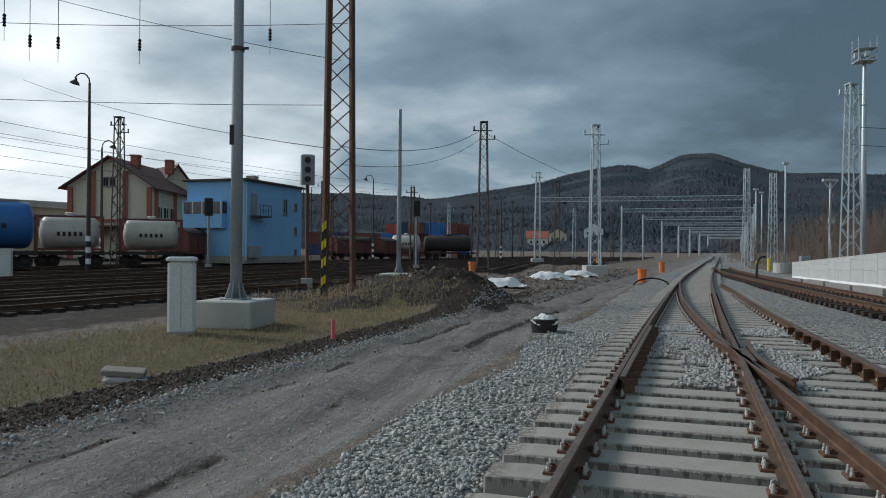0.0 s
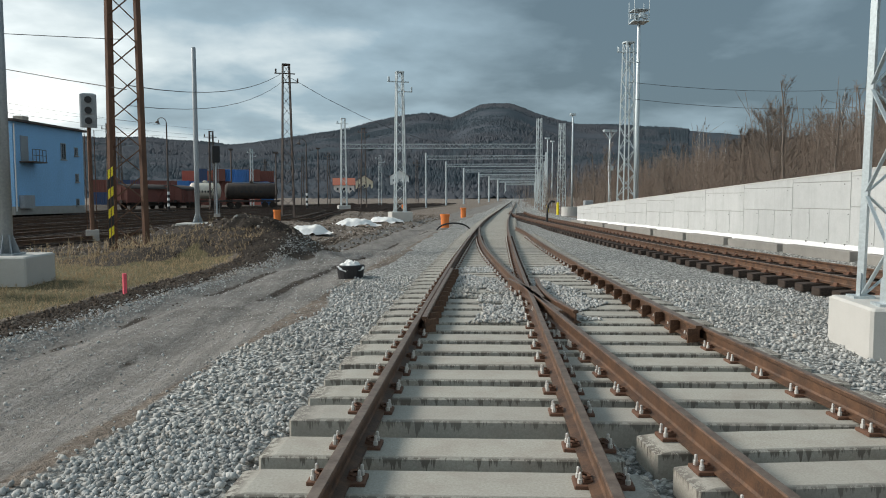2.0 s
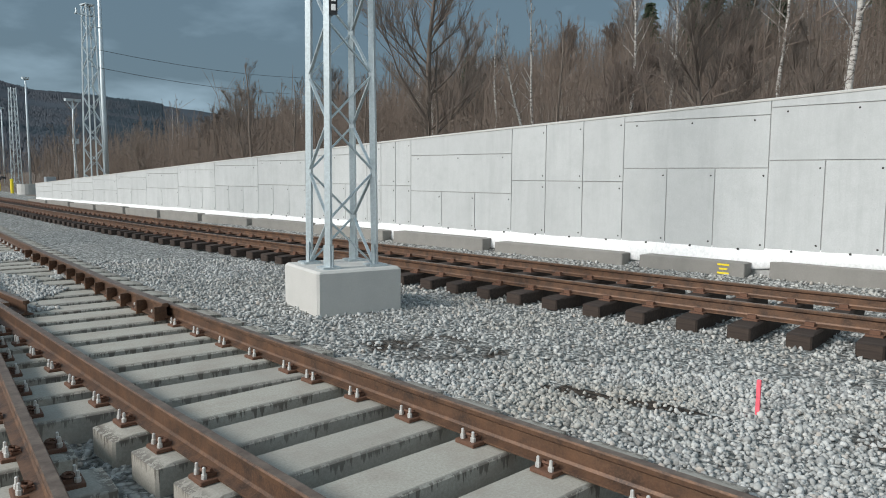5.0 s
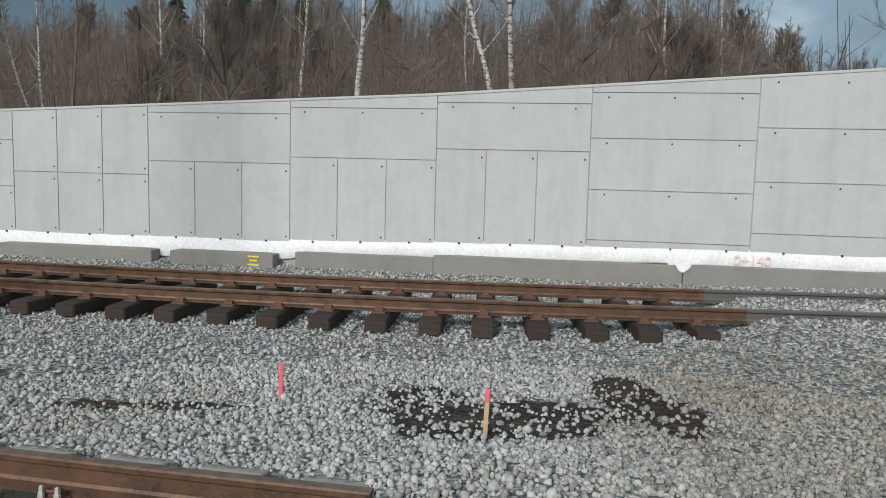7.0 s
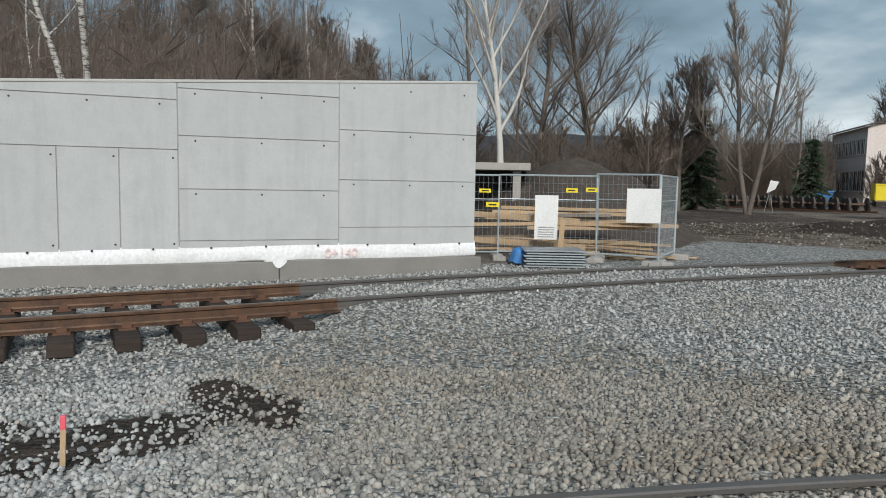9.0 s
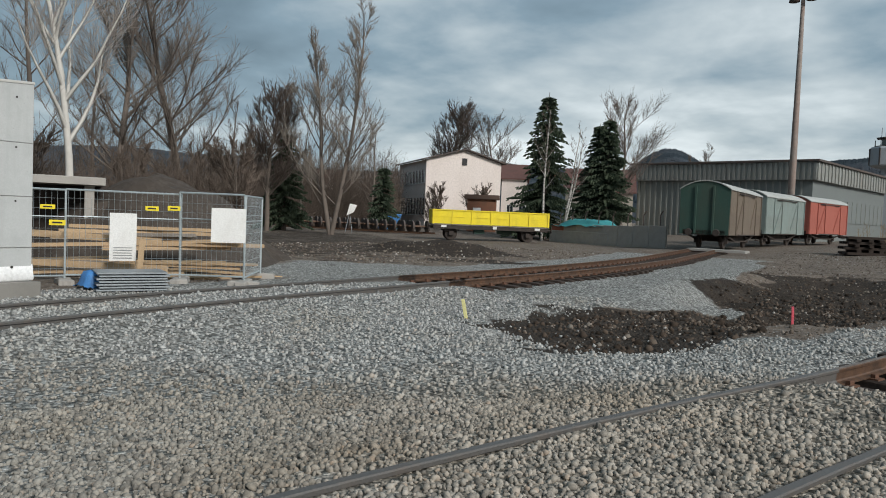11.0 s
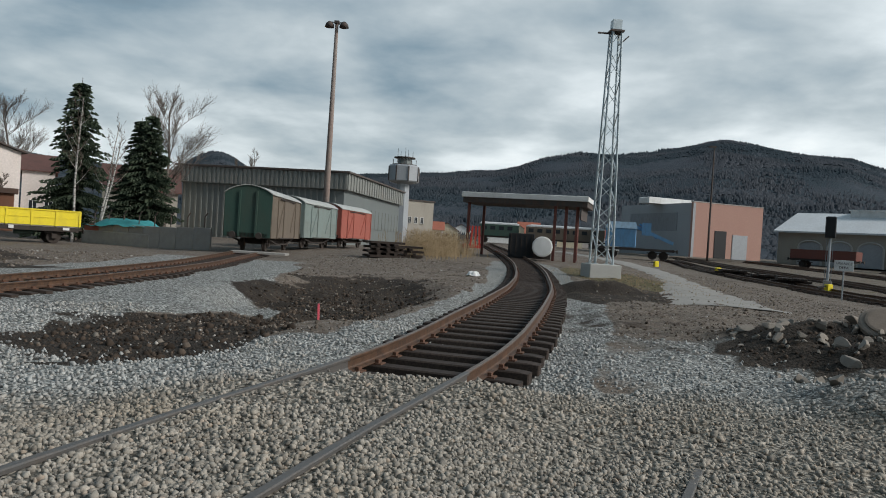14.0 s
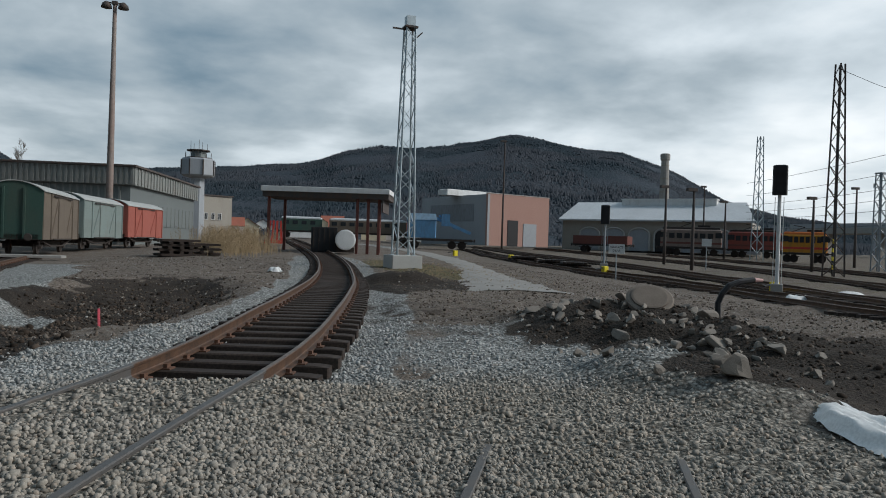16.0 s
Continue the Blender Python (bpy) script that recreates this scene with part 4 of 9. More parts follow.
# wing rails and the crossing nose
xn = Geo().sweep(lift(spline([(2.36, 10.7), (2.45, 11.4), (2.52, 12.0)], 0.4), 0.0), [(-0.06, -0.16), (0.06, -0.16), (0.05, 0), (-0.05, 0)])
part("crossing_nose", xn, M["railhead"], turnout)
for s in (-1, 1):
    w = [(2.42 + s * 0.10, 9.4), (2.42 + s * 0.09, 10.6), (2.50 + s * 0.12, 11.8), (2.60 + s * 0.26, 13.2)]
    rail("wing_rail", spline(w, 0.4), turnout)
SL = {}
count = 0
y = 1.35
while y < 104:
    xl, h = at_y(S_LEFT, y)
    xr = xl + GAUGE
    dz = -0.185
    spans = []
    if y < 5.4:
        spans.append((xl - 0.62, 1.53))
        if y > 0.6:
            x2, _ = at_y(R_RAIL, y)
            spans.append((1.74, x2 + 0.55))
    elif y < 33:
        spans.append((xl - 0.62, max(at_y(R_RAIL, y)[0], xr) + 0.62))
    else:
        spans.append((xl - 0.58, xr + 0.58))
    for k, (a, b) in enumerate(spans):
        ln = round((b - a) * 20) / 20
        if ln not in SL:
            SL[ln] = sleeper_mesh(ln, M["sleeper"], 0.385, 0.31)
        tilt = -7.5 if k == 0 else -1.5
        part("sleeper", SL[ln], None, turnout, m=pose((a + b) / 2, y - (0.06 if k else 0.0), dz - 0.004 * k, 0, 0, tilt))
        if y < 30:
            rails = [S_LEFT, S_RIGHT] if y < 5.4 and k == 0 else [B_RAIL, R_RAIL] if k == 1 else [S_LEFT, S_RIGHT, B_RAIL, R_RAIL]
            for p in rails:
                px, ph = at_y(p, y)
                part("rail_fastening", CLIP, None, turnout, m=pose(px, y - (px - (a + b) / 2) * math.sin(radians(-tilt)) * -0.0 + (px - (a + b) / 2) * math.tan(radians(tilt)), dz + 0.0, 0, 0, -ph))
    y += 0.60
# one more pair at the far diverging end
for y in np.arange(0.75, 1.4, 0.6):
    x2, _ = at_y(R_RAIL, y)
    part("sleeper", sleeper_mesh(0.55, M["timber"], 0.24, 0.16), None, turnout, m=pose(x2 + 0.15, y, -0.175, 0, 0, 8))


def timber_track(name, left, right, y0, y1, label, fast=True, z=0.0, full=None):
    """Rails on dark timber sleepers between y0 and y1; the rails go on over `full`."""
    t = thing(name, label, "railway track")
    a, b = full or (y0, y1)
    for path in (left, right):
        rail("rail", cut(path, max(a, y0 - 0.2), b if b > y1 + 1 and y1 > 0 else min(b, y1 + 0.2)), t, z=z)
        for c0, c1 in ((a, y0 - 0.2), (y1 + 0.2, b)):
            bur = cut(path, c0 - 0.5, c1 + 0.5)
            if c1 - c0 > 2 and y1 < 70:
                part("buried_rail", Geo().sweep(lift(bur, z), RAIL_PROF), M["dullrail"], t, "dull grey rail head in gravel")
            elif c1 - c0 > 2 and c0 < 0:
                part("buried_rail", Geo().sweep(lift(bur, z), RAIL_PROF), M["dullrail"], t, "dull grey rail head in gravel")
    mid = [Vector(((p.x + q.x) / 2, (p.y + q.y) / 2, 0)) for p, q in zip(left, right)]
    me = sleeper_mesh(2.5, M["timber"], 0.26, 0.16)
    plate = as_mesh("base_plate", Geo().box((0, 0, 0.01), (0.34, 0.17, 0.02)).box((-0.1, 0, 0.04), (0.05, 0.1, 0.05)).box((0.1, 0, 0.04), (0.05, 0.1, 0.05)), M["plate"])
    acc = 0.0
    for p, q in zip(mid[:-1], mid[1:]):
        seg = (q - p).length
        while acc < seg:
            c = p + (q - p) * (acc / seg)
            if y0 <= c.y <= y1:
                h = math.degrees(math.atan2(q.x - p.x, q.y - p.y))
                zz = z(c) if callable(z) else z
                j = RNG.uniform(-1, 1, 3)
                part("sleeper", me, None, t, m=pose(c.x + j[0] * 0.03, c.y, zz - 0.172 - 0.012, 0, 0, -h + j[1] * 1.2))
                if fast:
                    for s in (-1, 1):
                        n = Vector((math.cos(radians(h)), -math.sin(radians(h)), 0)) * (s * GAUGE / 2)
                        part("base_plate", plate, None, t, m=pose(c.x + n.x, c.y + n.y, zz - 0.184, 0, 0, -h))
            acc += 0.62
        acc -= seg
    return t


def south_rise(p):
    return 0.15 * float(sstep(-8.2, -14.5, p.y)) + 0.022 * max(0.0, -32 - p.y)


def siding_rise(p):
    return 0.011 * max(0.0, -32 - p.y)


timber_track("railway_track", T3_NEAR, T3_FAR, -1.9, 74, "rusty railway track on tarred timber sleepers laid over gravel", full=(-13.5, 76))
timber_track("railway_track", T3_NEAR, T3_FAR, -46, -13.5, "rusty railway track on tarred timber sleepers towards old wagons", z=siding_rise, full=(-46.5, -13.3))
timber_track("railway_track", D_LEFT, D_RIGHT, -108, -8.6, "curving railway track on tarred timber sleepers, half buried in gravel", z=south_rise, full=(-109, 0.3))
for path, n in (([(-1.15, -4.0), (-1.46, -4.67), (-2.02, -5.95)], 1), ([(-2.75, -3.7), (-3.04, -4.45), (-3.45, -5.35)], 2)):
    r = Geo().sweep(lift(spline(path, 0.4), -0.20), RAIL_PROF)
    solid("rail_stub", r, M["dullrail"], "short end of a rail half buried in gravel", "rail")

# ---- retaining wall ----
WX = 12.05
W0, W1 = -5.3, 43.0


def wall_top(y):
    return float(np.interp(y, [-5.3, 2.2, 13.3, 23.2, 43.0], [3.27, 2.80, 2.33, 1.86, 0.88]))


def strip_top(y):
    return float(np.interp(y, [-2, 2, 4.8, 13, 43], [0.45, 0.40, 0.31, 0.27, 0.20]))


wall_east = thing("retaining_wall", "long new light grey concrete retaining wall with a sloping top", "retaining wall", kind="structure")
g = Geo()
ys = np.linspace(W0, W1, 36)
vs, fs = [], []
for y in ys:
    t = wall_top(y)
    vs += [(WX + 0.06, y, -0.6), (WX + 0.06, y, t - 0.0), (WX + 0.50, y, t + 0.0), (WX + 0.50, y, -0.6)]
n = len(ys)
for i in range(n - 1):
    for k in range(4):
        j = (k + 1) % 4
        fs.append((i * 4 + k, (i + 1) * 4 + k, (i + 1) * 4 + j, i * 4 + j))
fs += [(0, 1, 2, 3), tuple((n - 1) * 4 + k for k in (3, 2, 1, 0))]
part("wall_core", g.add(vs, fs), M["joint"], wall_east)


def panel(y0, y1, z0, z1, clip=True):
    """One cast field of the wall, proud of the joints, cut by the sloping top."""
    g = 0.0045
    a0, a1 = min(z1, wall_top(y0) - 0.005), min(z1, wall_top(y1) - 0.005)
    if a0 - z0 < 0.06 and a1 - z0 < 0.06:
        return
    a0, a1 = max(a0, z0 + 0.03), max(a1, z0 + 0.03)
    y0, y1, z0 = y0 + g, y1 - g, z0 + g
    if clip:
        a0 -= g
        a1 -= g
    x0, x1 = WX + 0.045, WX + 0.07
    c = 0.005
    vs = [(x1, y0, z0), (x1, y1, z0), (x1, y1, a1), (x1, y0, a0), (x0, y0 + c, z0 + c), (x0, y1 - c, z0 + c), (x0, y1 - c, a1 - c), (x0, y0 + c, a0 - c)]
    fs = [(4, 7, 6, 5), (0, 4, 5, 1), (1, 5, 6, 2), (2, 6, 7, 3), (3, 7, 4, 0)]
    p = part("wall_panel", Geo().add(vs, fs), M["wall"], wall_east)
    for hy in (y0 + 0.25, (y0 + y1) / 2, y1 - 0.25) if y1 - y0 > 1.5 else (y0 + 0.07,):
        for hz in (z0 + 0.10, min(a0, a1) - 0.12) if y1 - y0 < 1.5 else (min(a0, a1) - 0.07,):
            if a0 - z0 > 0.4 and a1 - z0 > 0.4:
                holes.tube((x0 - 0.003, hy, hz), (x0 + 0.01, hy, hz), 0.017, 0.017, 7)


holes = Geo()
cols = [W0, -2.8, -0.28, 2.22, 4.77, 7.42, 10.12, 13.3, 15.0, 17.8, 20.4, 23.2, 26.0, 28.8, 31.8, 34.6, 37.4, 40.2, W1]
for k, (a, b) in enumerate(zip(cols[:-1], cols[1:])):
    base = strip_top((a + b) / 2) - 0.05
    top = min(wall_top(a), wall_top(b)) - 0.12
    if k < 2:
        lines = [base] + ([0.71, 1.51, 2.34] if k == 0 else [0.51, 1.32, 2.14, 2.86]) + [5]
        for z0, z1 in zip(lines[:-1], lines[1:]):
            panel(a, b, z0, z1)
        continue
    m = {2: 1.92, 3: 1.73, 4: 1.61, 5: 1.36, 6: 1.08, 7: 1.2}.get(k, 0.55 * (top + base))
    n = 3 if k < 12 else 2
    for i in range(n):
        panel(a + (b - a) * i / n, a + (b - a) * (i + 1) / n, base, m)
    if k in (5, 7):
        for i in range(n):
            panel(a + (b - a) * i / n, a + (b - a) * (i + 1) / n, m, 5)
    elif k == 6:
        panel(a, b, m, m + 0.85)
        panel(a, b, m + 0.85, 5)
    else:
        panel(a, b, m, top)
        panel(a, b, top, 5)
part("tie_hole", holes, M["hole"], wall_east, kind="stuff")
# pale sloping cap
capv = []
for y in np.linspace(W0 - 0.004, W1, 20):
    t = wall_top(y)
    capv.append(Vector((WX + 0.28, y, t)))
part("coping", Geo().sweep(capv, [(-0.245, -0.01), (0.235, -0.01), (0.235, 0.035), (-0.215, 0.035), (-0.245, 0.015)]), M["block"], wall_east, "pale concrete coping")
# white waterproofing strip with an uneven lower edge, pinned along its top
vs, fs = [], []
yy = np.arange(W0 - 0.01, W1, 0.125)
for i, y in ((y / 0.25, y) for y in yy):
    t = strip_top(y) + 0.003 * math.sin(i * 1.9) + 0.007 * math.sin(i * 0.5)
    drop = 0.25 + 0.02 * math.sin(i * 0.37) + (0.16 if -1.98 < y < -1.6 else 0.0) + 0.13 * float(sstep(4, 6, np.array(y)))
    bulge = 0.002 + 0.002 * math.sin(i * 0.8)
    vs += [(WX + 0.052, y, t), (WX + 0.036 - bulge, y, t - 0.08), (WX + 0.0 - bulge, y, t - drop), (WX + 0.03, y, t - drop - 0.03)]
for i in range(len(yy) - 1):
    for k in range(3):
        fs.append((i * 4 + k, i * 4 + k + 1, (i + 1) * 4 + k + 1, (i + 1) * 4 + k))
part("waterproofing_strip", Geo().add(vs, fs), M["membrane"], wall_east, "white waterproofing membrane strip", smooth=True)
pins = Geo()
for y in np.arange(W0 + 0.3, 20, 0.85):
    pins.tube((WX + 0.02, y, strip_top(y) - 0.035), (WX + 0.06, y, strip_top(y) - 0.035), 0.018, 0.018, 6)
part("strip_pin", pins, M["hole"], wall_east, kind="stuff")
# stepped footing
steps = [(W0 - 0.08, -1.8, 0.19), (-1.79, 2.2, 0.17), (2.2, 4.62, 0.12), (4.95, 6.85, 0.07), (7.2, 10.3, 0.06), (10.65, 13.6, 0.10)] + [(14.0 + 3.3 * i, 17.0 + 3.3 * i, 0.08 + 0.02 * (i % 2)) for i in range(9)]
for a, b, top in steps:
    d = 0.13 if a < 4 else 0.30
    part("footing_block", Geo().box((WX - d / 2 + 0.03, (a + b) / 2, (top - 0.7) / 2), (d, b - a, top + 0.7), 0, 0.012), M["footing"], wall_east)
drip = [(-1.92, 0.22), (-1.91, 0.16), (-1.85, 0.10), (-1.79, 0.06), (-1.73, 0.09), (-1.69, 0.15), (-1.68, 0.22)]
nd = len(drip)
part("membrane_flap", Geo().add([(WX - 0.108, y, z) for y, z in drip] + [(WX - 0.100, y, z) for y, z in drip],
                                [tuple(range(nd - 1, -1, -1)), tuple(range(nd, 2 * nd))] + [(i, (i + 1) % nd, nd + (i + 1) % nd, nd + i) for i in range(nd)]), M["membrane"], wall_east, "loose white flap of membrane over the footing")
# red survey figure and yellow mark on the base
tx = bpy.data.curves.new("survey_mark", "FONT")
tx.body, tx.size, tx.extrude = "0+140", 0.22, 0.001
ob = new("survey_mark", tx)
deps = bpy.context.evaluated_depsgraph_get()
me = bpy.data.meshes.new_from_object(ob.evaluated_get(deps))
bpy.data.objects.remove(ob)
me.materials.clear()
me.materials.append(flat("red_spray_paint", (0.80, 0.58, 0.56), 0.8))
part("survey_mark", me, None, wall_east, "red sprayed survey figure", m=pose(WX - 0.035, -2.55, 0.22, 90, 0, -90))
ym = Geo()
for dz, ln in ((0.0, 0.2), (0.07, 0.14), (0.14, 0.2)):
    ym.box((WX - 0.276, 5.3, -0.12 + dz), (0.006, ln, 0.03))
part("paint_mark", ym, M["yellow"], wall_east, "yellow paint mark")

# ---- masts, poles, wires ----
def block_base(parent, w, h, mat=None, label="pale concrete foundation block", sink=0.35):
    return part("foundation_block", Geo().box((0, 0, (h - sink) / 2), (w, w, h + sink), 0, 0.03), mat or M["block"], parent, label)


def lattice_mast(label, x, y, top, w0, w1, mat, rz=0.0, block=None, leg=0.07, brace=0.035, step=None, head="arms", stripes=False, z0=None, group="lattice masts"):
    """A square mast of four angle legs with crossed braces; top is the height of its head above z = 0."""
    z = gz(x, y) if z0 is None else z0
    t = thing("lattice_mast", label, "mast", pose(x, y, z, 0, 0, rz), group)
    b = 0.0
    if block:
        block_base(t, *block)
        b = block[1]
    H = top - z - b
    corners = [(-1, -1), (1, -1), (1, 1), (-1, 1)]

    def at(k, h):
        w = (w0 + (w1 - w0) * h / H) / 2
        return Vector((corners[k][0] * w, corners[k][1] * w, b + h))

    for k in range(4):
        part("leg", Geo().bar(at(k, 0), at(k, H), leg, leg), mat, t)
        if block:
            part("foot_plate", Geo().box((*at(k, 0).xy, b + 0.015), (leg * 3.2, leg * 3.2, 0.03)).bar(at(k, 0.02) * 1.0, at(k, 0.3), leg * 1.7, leg * 0.5), mat, t)
    n = max(3, int(H / (step or (w0 + w1) * 0.55)))
    for k in range(4):
        rest = Geo()
        for i in range(n):
            a, c = H * i / n, H * (i + 1) / n
            for p, q in ((at(k, a), at((k + 1) % 4, c)),) if (i + k) % 2 else ((at((k + 1) % 4, a), at(k, c)),):
                if math.hypot(x, y) < 64:
                    part("brace", Geo().bar(p, q, brace, brace * 0.5), mat, t)
                else:
                    rest.bar(p, q, brace, brace * 0.5)
        if rest.v:
            part("bracing", rest, mat, t, kind="stuff")
    if head == "arms":
        g = Geo().box((0, 0, b + H), (w1 * 1.3, w1 * 1.3, 0.08))
        part("head_plate", g, mat, t)
        part("bracket_arm", Geo().bar((-0.9, 0, b + H - 0.7), (0.7, 0, b + H - 0.7), 0.08).tube((-0.8, 0, b + H - 0.7), (-0.8, 0, b + H - 0.35), 0.07, 0.07, 6), mat, t)
        part("bracket_arm", Geo().bar((-0.3, 0, b + H - 1.4), (0.95, 0, b + H - 1.4), 0.07).tube((0.9, 0, b + H - 1.4), (0.9, 0, b + H - 1.05), 0.06, 0.06, 6), mat, t)
    elif head == "cage":
        part("head_plate", Geo().box((0, 0, b + H + 0.02), (w1 * 1.5, w1 * 1.5, 0.10)), M["darksteel"], t)
        part("bracket_arm", Geo().bar((-0.3, 0, b + H - 0.1), (1.0, 0, b + H - 0.1), 0.08), M["darksteel"], t)
        part("bracket_arm", Geo().bar((-0.2, 0, b + H - 0.7), (-0.75, 0, b + H - 0.15), 0.07), M["darksteel"], t)
        part("float_cage", Geo().box((0, 0, b + H + 0.35), (0.5, 0.5, 0.6)), mat, t)
    if stripes:
        for i in range(8):
            p = at(0, 0.3 + i * 0.33)
            g, w = Geo(), leg * 0.62
            ring = [(-w, -w, -0.07), (w, -w, 0.07), (w, w, 0.07), (-w, w, -0.07)]
            g.add([(p.x + a, p.y + b, p.z + h - 0.15) for a, b, h in ring] + [(p.x + a, p.y + b, p.z + h + 0.15) for a, b, h in ring],
                  [(3, 2, 1, 0), (4, 5, 6, 7), (0, 1, 5, 4), (1, 2, 6, 5), (2, 3, 7, 6), (3, 0, 4, 7)])
            part("warning_stripe", g, M["yellow"] if i % 2 else M["black"], t)
    return t


def tube_pole(name, label, x, y, top, r0, r1, mat, block=None, z0=None, group="", category="pole"):
    z = gz(x, y) if z0 is None else z0
    t = thing(name, label, category, pose(x, y, z), group)
    b = 0.0
    if block:
        block_base(t, block[0], block[1])
        b = block[1]
    part("pole", Geo().lathe((0, 0, b), [(r0, 0), (r0 * 0.98, (top - z - b) * 0.3), (r1 * 1.02, top - z - b - 0.05), (r1 * 0.8, top - z - b)], 14), mat, t, smooth=True)
    if block:
        part("base_flange", Geo().box((0, 0, b + 0.02), (r0 * 4, r0 * 4, 0.04), 0, 0.01), mat, t)
        for k in range(8):
            a = k * math.pi / 4
            c, s = math.cos(a), math.sin(a)
            part("gusset", Geo().add([(c * r0, s * r0, b + 0.04), (c * r0 * 2.0, s * r0 * 2.0, b + 0.04), (c * r0, s * r0, b + 0.42), (c * r0 - s * 0.02, s * r0 + c * 0.02, b + 0.04), (c * r0 * 2 - s * 0.02, s * r0 * 2 + c * 0.02, b + 0.04), (c * r0 - s * 0.02, s * r0 + c * 0.02, b + 0.42)],
                                    [(0, 1, 2), (5, 4, 3), (0, 3, 4, 1), (1, 4, 5, 2), (2, 5, 3, 0)]), mat, t)
    return t


def lamp_head(t, p, yaw, mat):
    g = Geo().lathe((0, 0, 0), [(0.05, 0.35), (0.09, 0.2), (0.22, 0.08), (0.30, -0.05), (0.28, -0.08), (0.02, -0.10)], 10)
    return part("lamp_head", g, mat, t, m=pose(*p, 0, 18, yaw), smooth=True)


G, RU, DK = M["galv"], M["rust"], M["darksteel"]
# the near galvanised mast on its block, with a black number plate
mx, my = 5.98, 8.0
near_mast = lattice_mast("galvanised steel lattice mast on a pale concrete block", mx, my, 11.5, 0.66, 0.50, G, -13, (1.19, 0.56), 0.075, 0.04, 0.62, z0=-0.30)
part("number_plate", Geo().box((0, 0, 0), (0.10, 0.012, 0.62)), M["black"], near_mast, "black plate with pale figures", m=pose(-0.25, -0.37, 4.05, 0, 0, -20))
for i in range(5):
    part("plate_figure", Geo().box((0, 0, 0), (0.055, 0.01, 0.075)), M["white"], near_mast, m=pose(-0.255, -0.382, 4.27 - i * 0.11, 0, 0, -20))
# front: poles and masts along the main track
t = tube_pole("catenary_pole", "tall grey tubular steel catenary pole on a concrete block", -7.70, 16.0, 13.0, 0.135, 0.11, M["polegrey"], (1.36, 0.80), z0=-0.52, group="tubular poles")
part("number_plate", Geo().box((-0.07, -0.14, 4.6), (0.10, 0.015, 0.46)), M["black"], t)
part("clamp", Geo().lathe((0, 0, 6.55), [(0.15, 0), (0.15, 0.10)], 12).bar((0, 0, 6.6), (0.28, -0.05, 6.6), 0.05), DK, t)
lattice_mast("tall rusty steel lattice mast with black and yellow warning stripes", -8.55, 26.2, 17.0, 1.05, 0.72, RU, 14, None, 0.13, 0.07, 0.85, stripes=True, z0=-0.32)
tube_pole("catenary_pole", "grey tubular steel pole on a low concrete block", *polar(13.4, 38), 8.75, 0.125, 0.10, M["polegrey"], (1.7, 0.3), group="tubular poles")
lattice_mast("dark weathered steel lattice catenary mast", *polar(6.75, 60), 12.0, 0.95, 0.5, DK, 10, None, 0.10, 0.06)
lattice_mast("galvanised lattice mast on a pale concrete block", *polar(-1.9, 54), 10.6, 0.75, 0.45, G, 10, (1.55, 0.7), 0.08, 0.05)
lattice_mast("galvanised lattice mast on a concrete block", *polar(2.45, 100), 12.1, 0.8, 0.5, G, 10, (1.6, 0.7), 0.09, 0.06)
lattice_mast("galvanised lattice gantry mast", *polar(-12.85, 100), 12.1, 0.8, 0.5, G, 10, None, 0.09, 0.06, head="")
lattice_mast("galvanised lattice mast beside the retaining wall", *polar(-19.4, 56), 12.8, 1.0, 0.55, G, 10, None, 0.09, 0.055)
lattice_mast("galvanised lattice mast beside the tracks", *polar(-14.6, 105), 11.9, 0.9, 0.6, G, 10, None, 0.10, 0.06, head="")
lattice_mast("dark lattice catenary mast", *polar(0.9, 118), 12.5, 0.9, 0.5, DK, 0, None, 0.10, 0.06)


def gantry(d, az0, az1, z, mast=True):
    a, b = Vector((*polar(az0, d), 0)), Vector((*polar(az1, d), 0))
    t = thing("gantry_beam", "galvanised lattice gantry beam across the tracks", "gantry", pose(a.x, a.y, gz(a.x, a.y)), "gantries")
    L = (b - a).length
    m = pose(0, 0, 0, 0, 0, math.degrees(math.atan2(b.y - a.y, b.x - a.x)))
    z -= gz(a.x, a.y)
    k = max(1.0, d / 120)
    for zz, yy in ((z, 0), (z + 0.55, 0)):
        part("chord", Geo().bar((0, yy, zz), (L, yy, zz), 0.09 * k), G, t, m=m)
    g, n = Geo(), int(L / 0.7)
    for i in range(n):
        g.bar((L * i / n, 0, z), (L * (i + 0.5) / n, 0, z + 0.55), 0.05 * k)
        g.bar((L * (i + 0.5) / n, 0, z + 0.55), (L * (i + 1) / n, 0, z), 0.05 * k)
    part("bracing", g, G, t, m=m)
    if mast:
        for px in (0, L):
            part("post", Geo().lathe((px, 0, -0.3), [(0.16 * k, 0), (0.13 * k, z + 1.4)], 8), G, t, m=m)
    return t


gantry(100, 2.45, -12.85, 8.1, False)
for d, a0, a1 in ((128, -4.0, -13.4), (158, -5.6, -13.3), (190, -7.0, -13.0), (225, -8.2, -12.9), (265, -9.0, -12.8), (310, -9.7, -12.7), (370, -10.3, -12.6)):
    gantry(d, a0, a1, 1.47 + 6.7 * (1 - 0.03 * (d - 100) / 100))
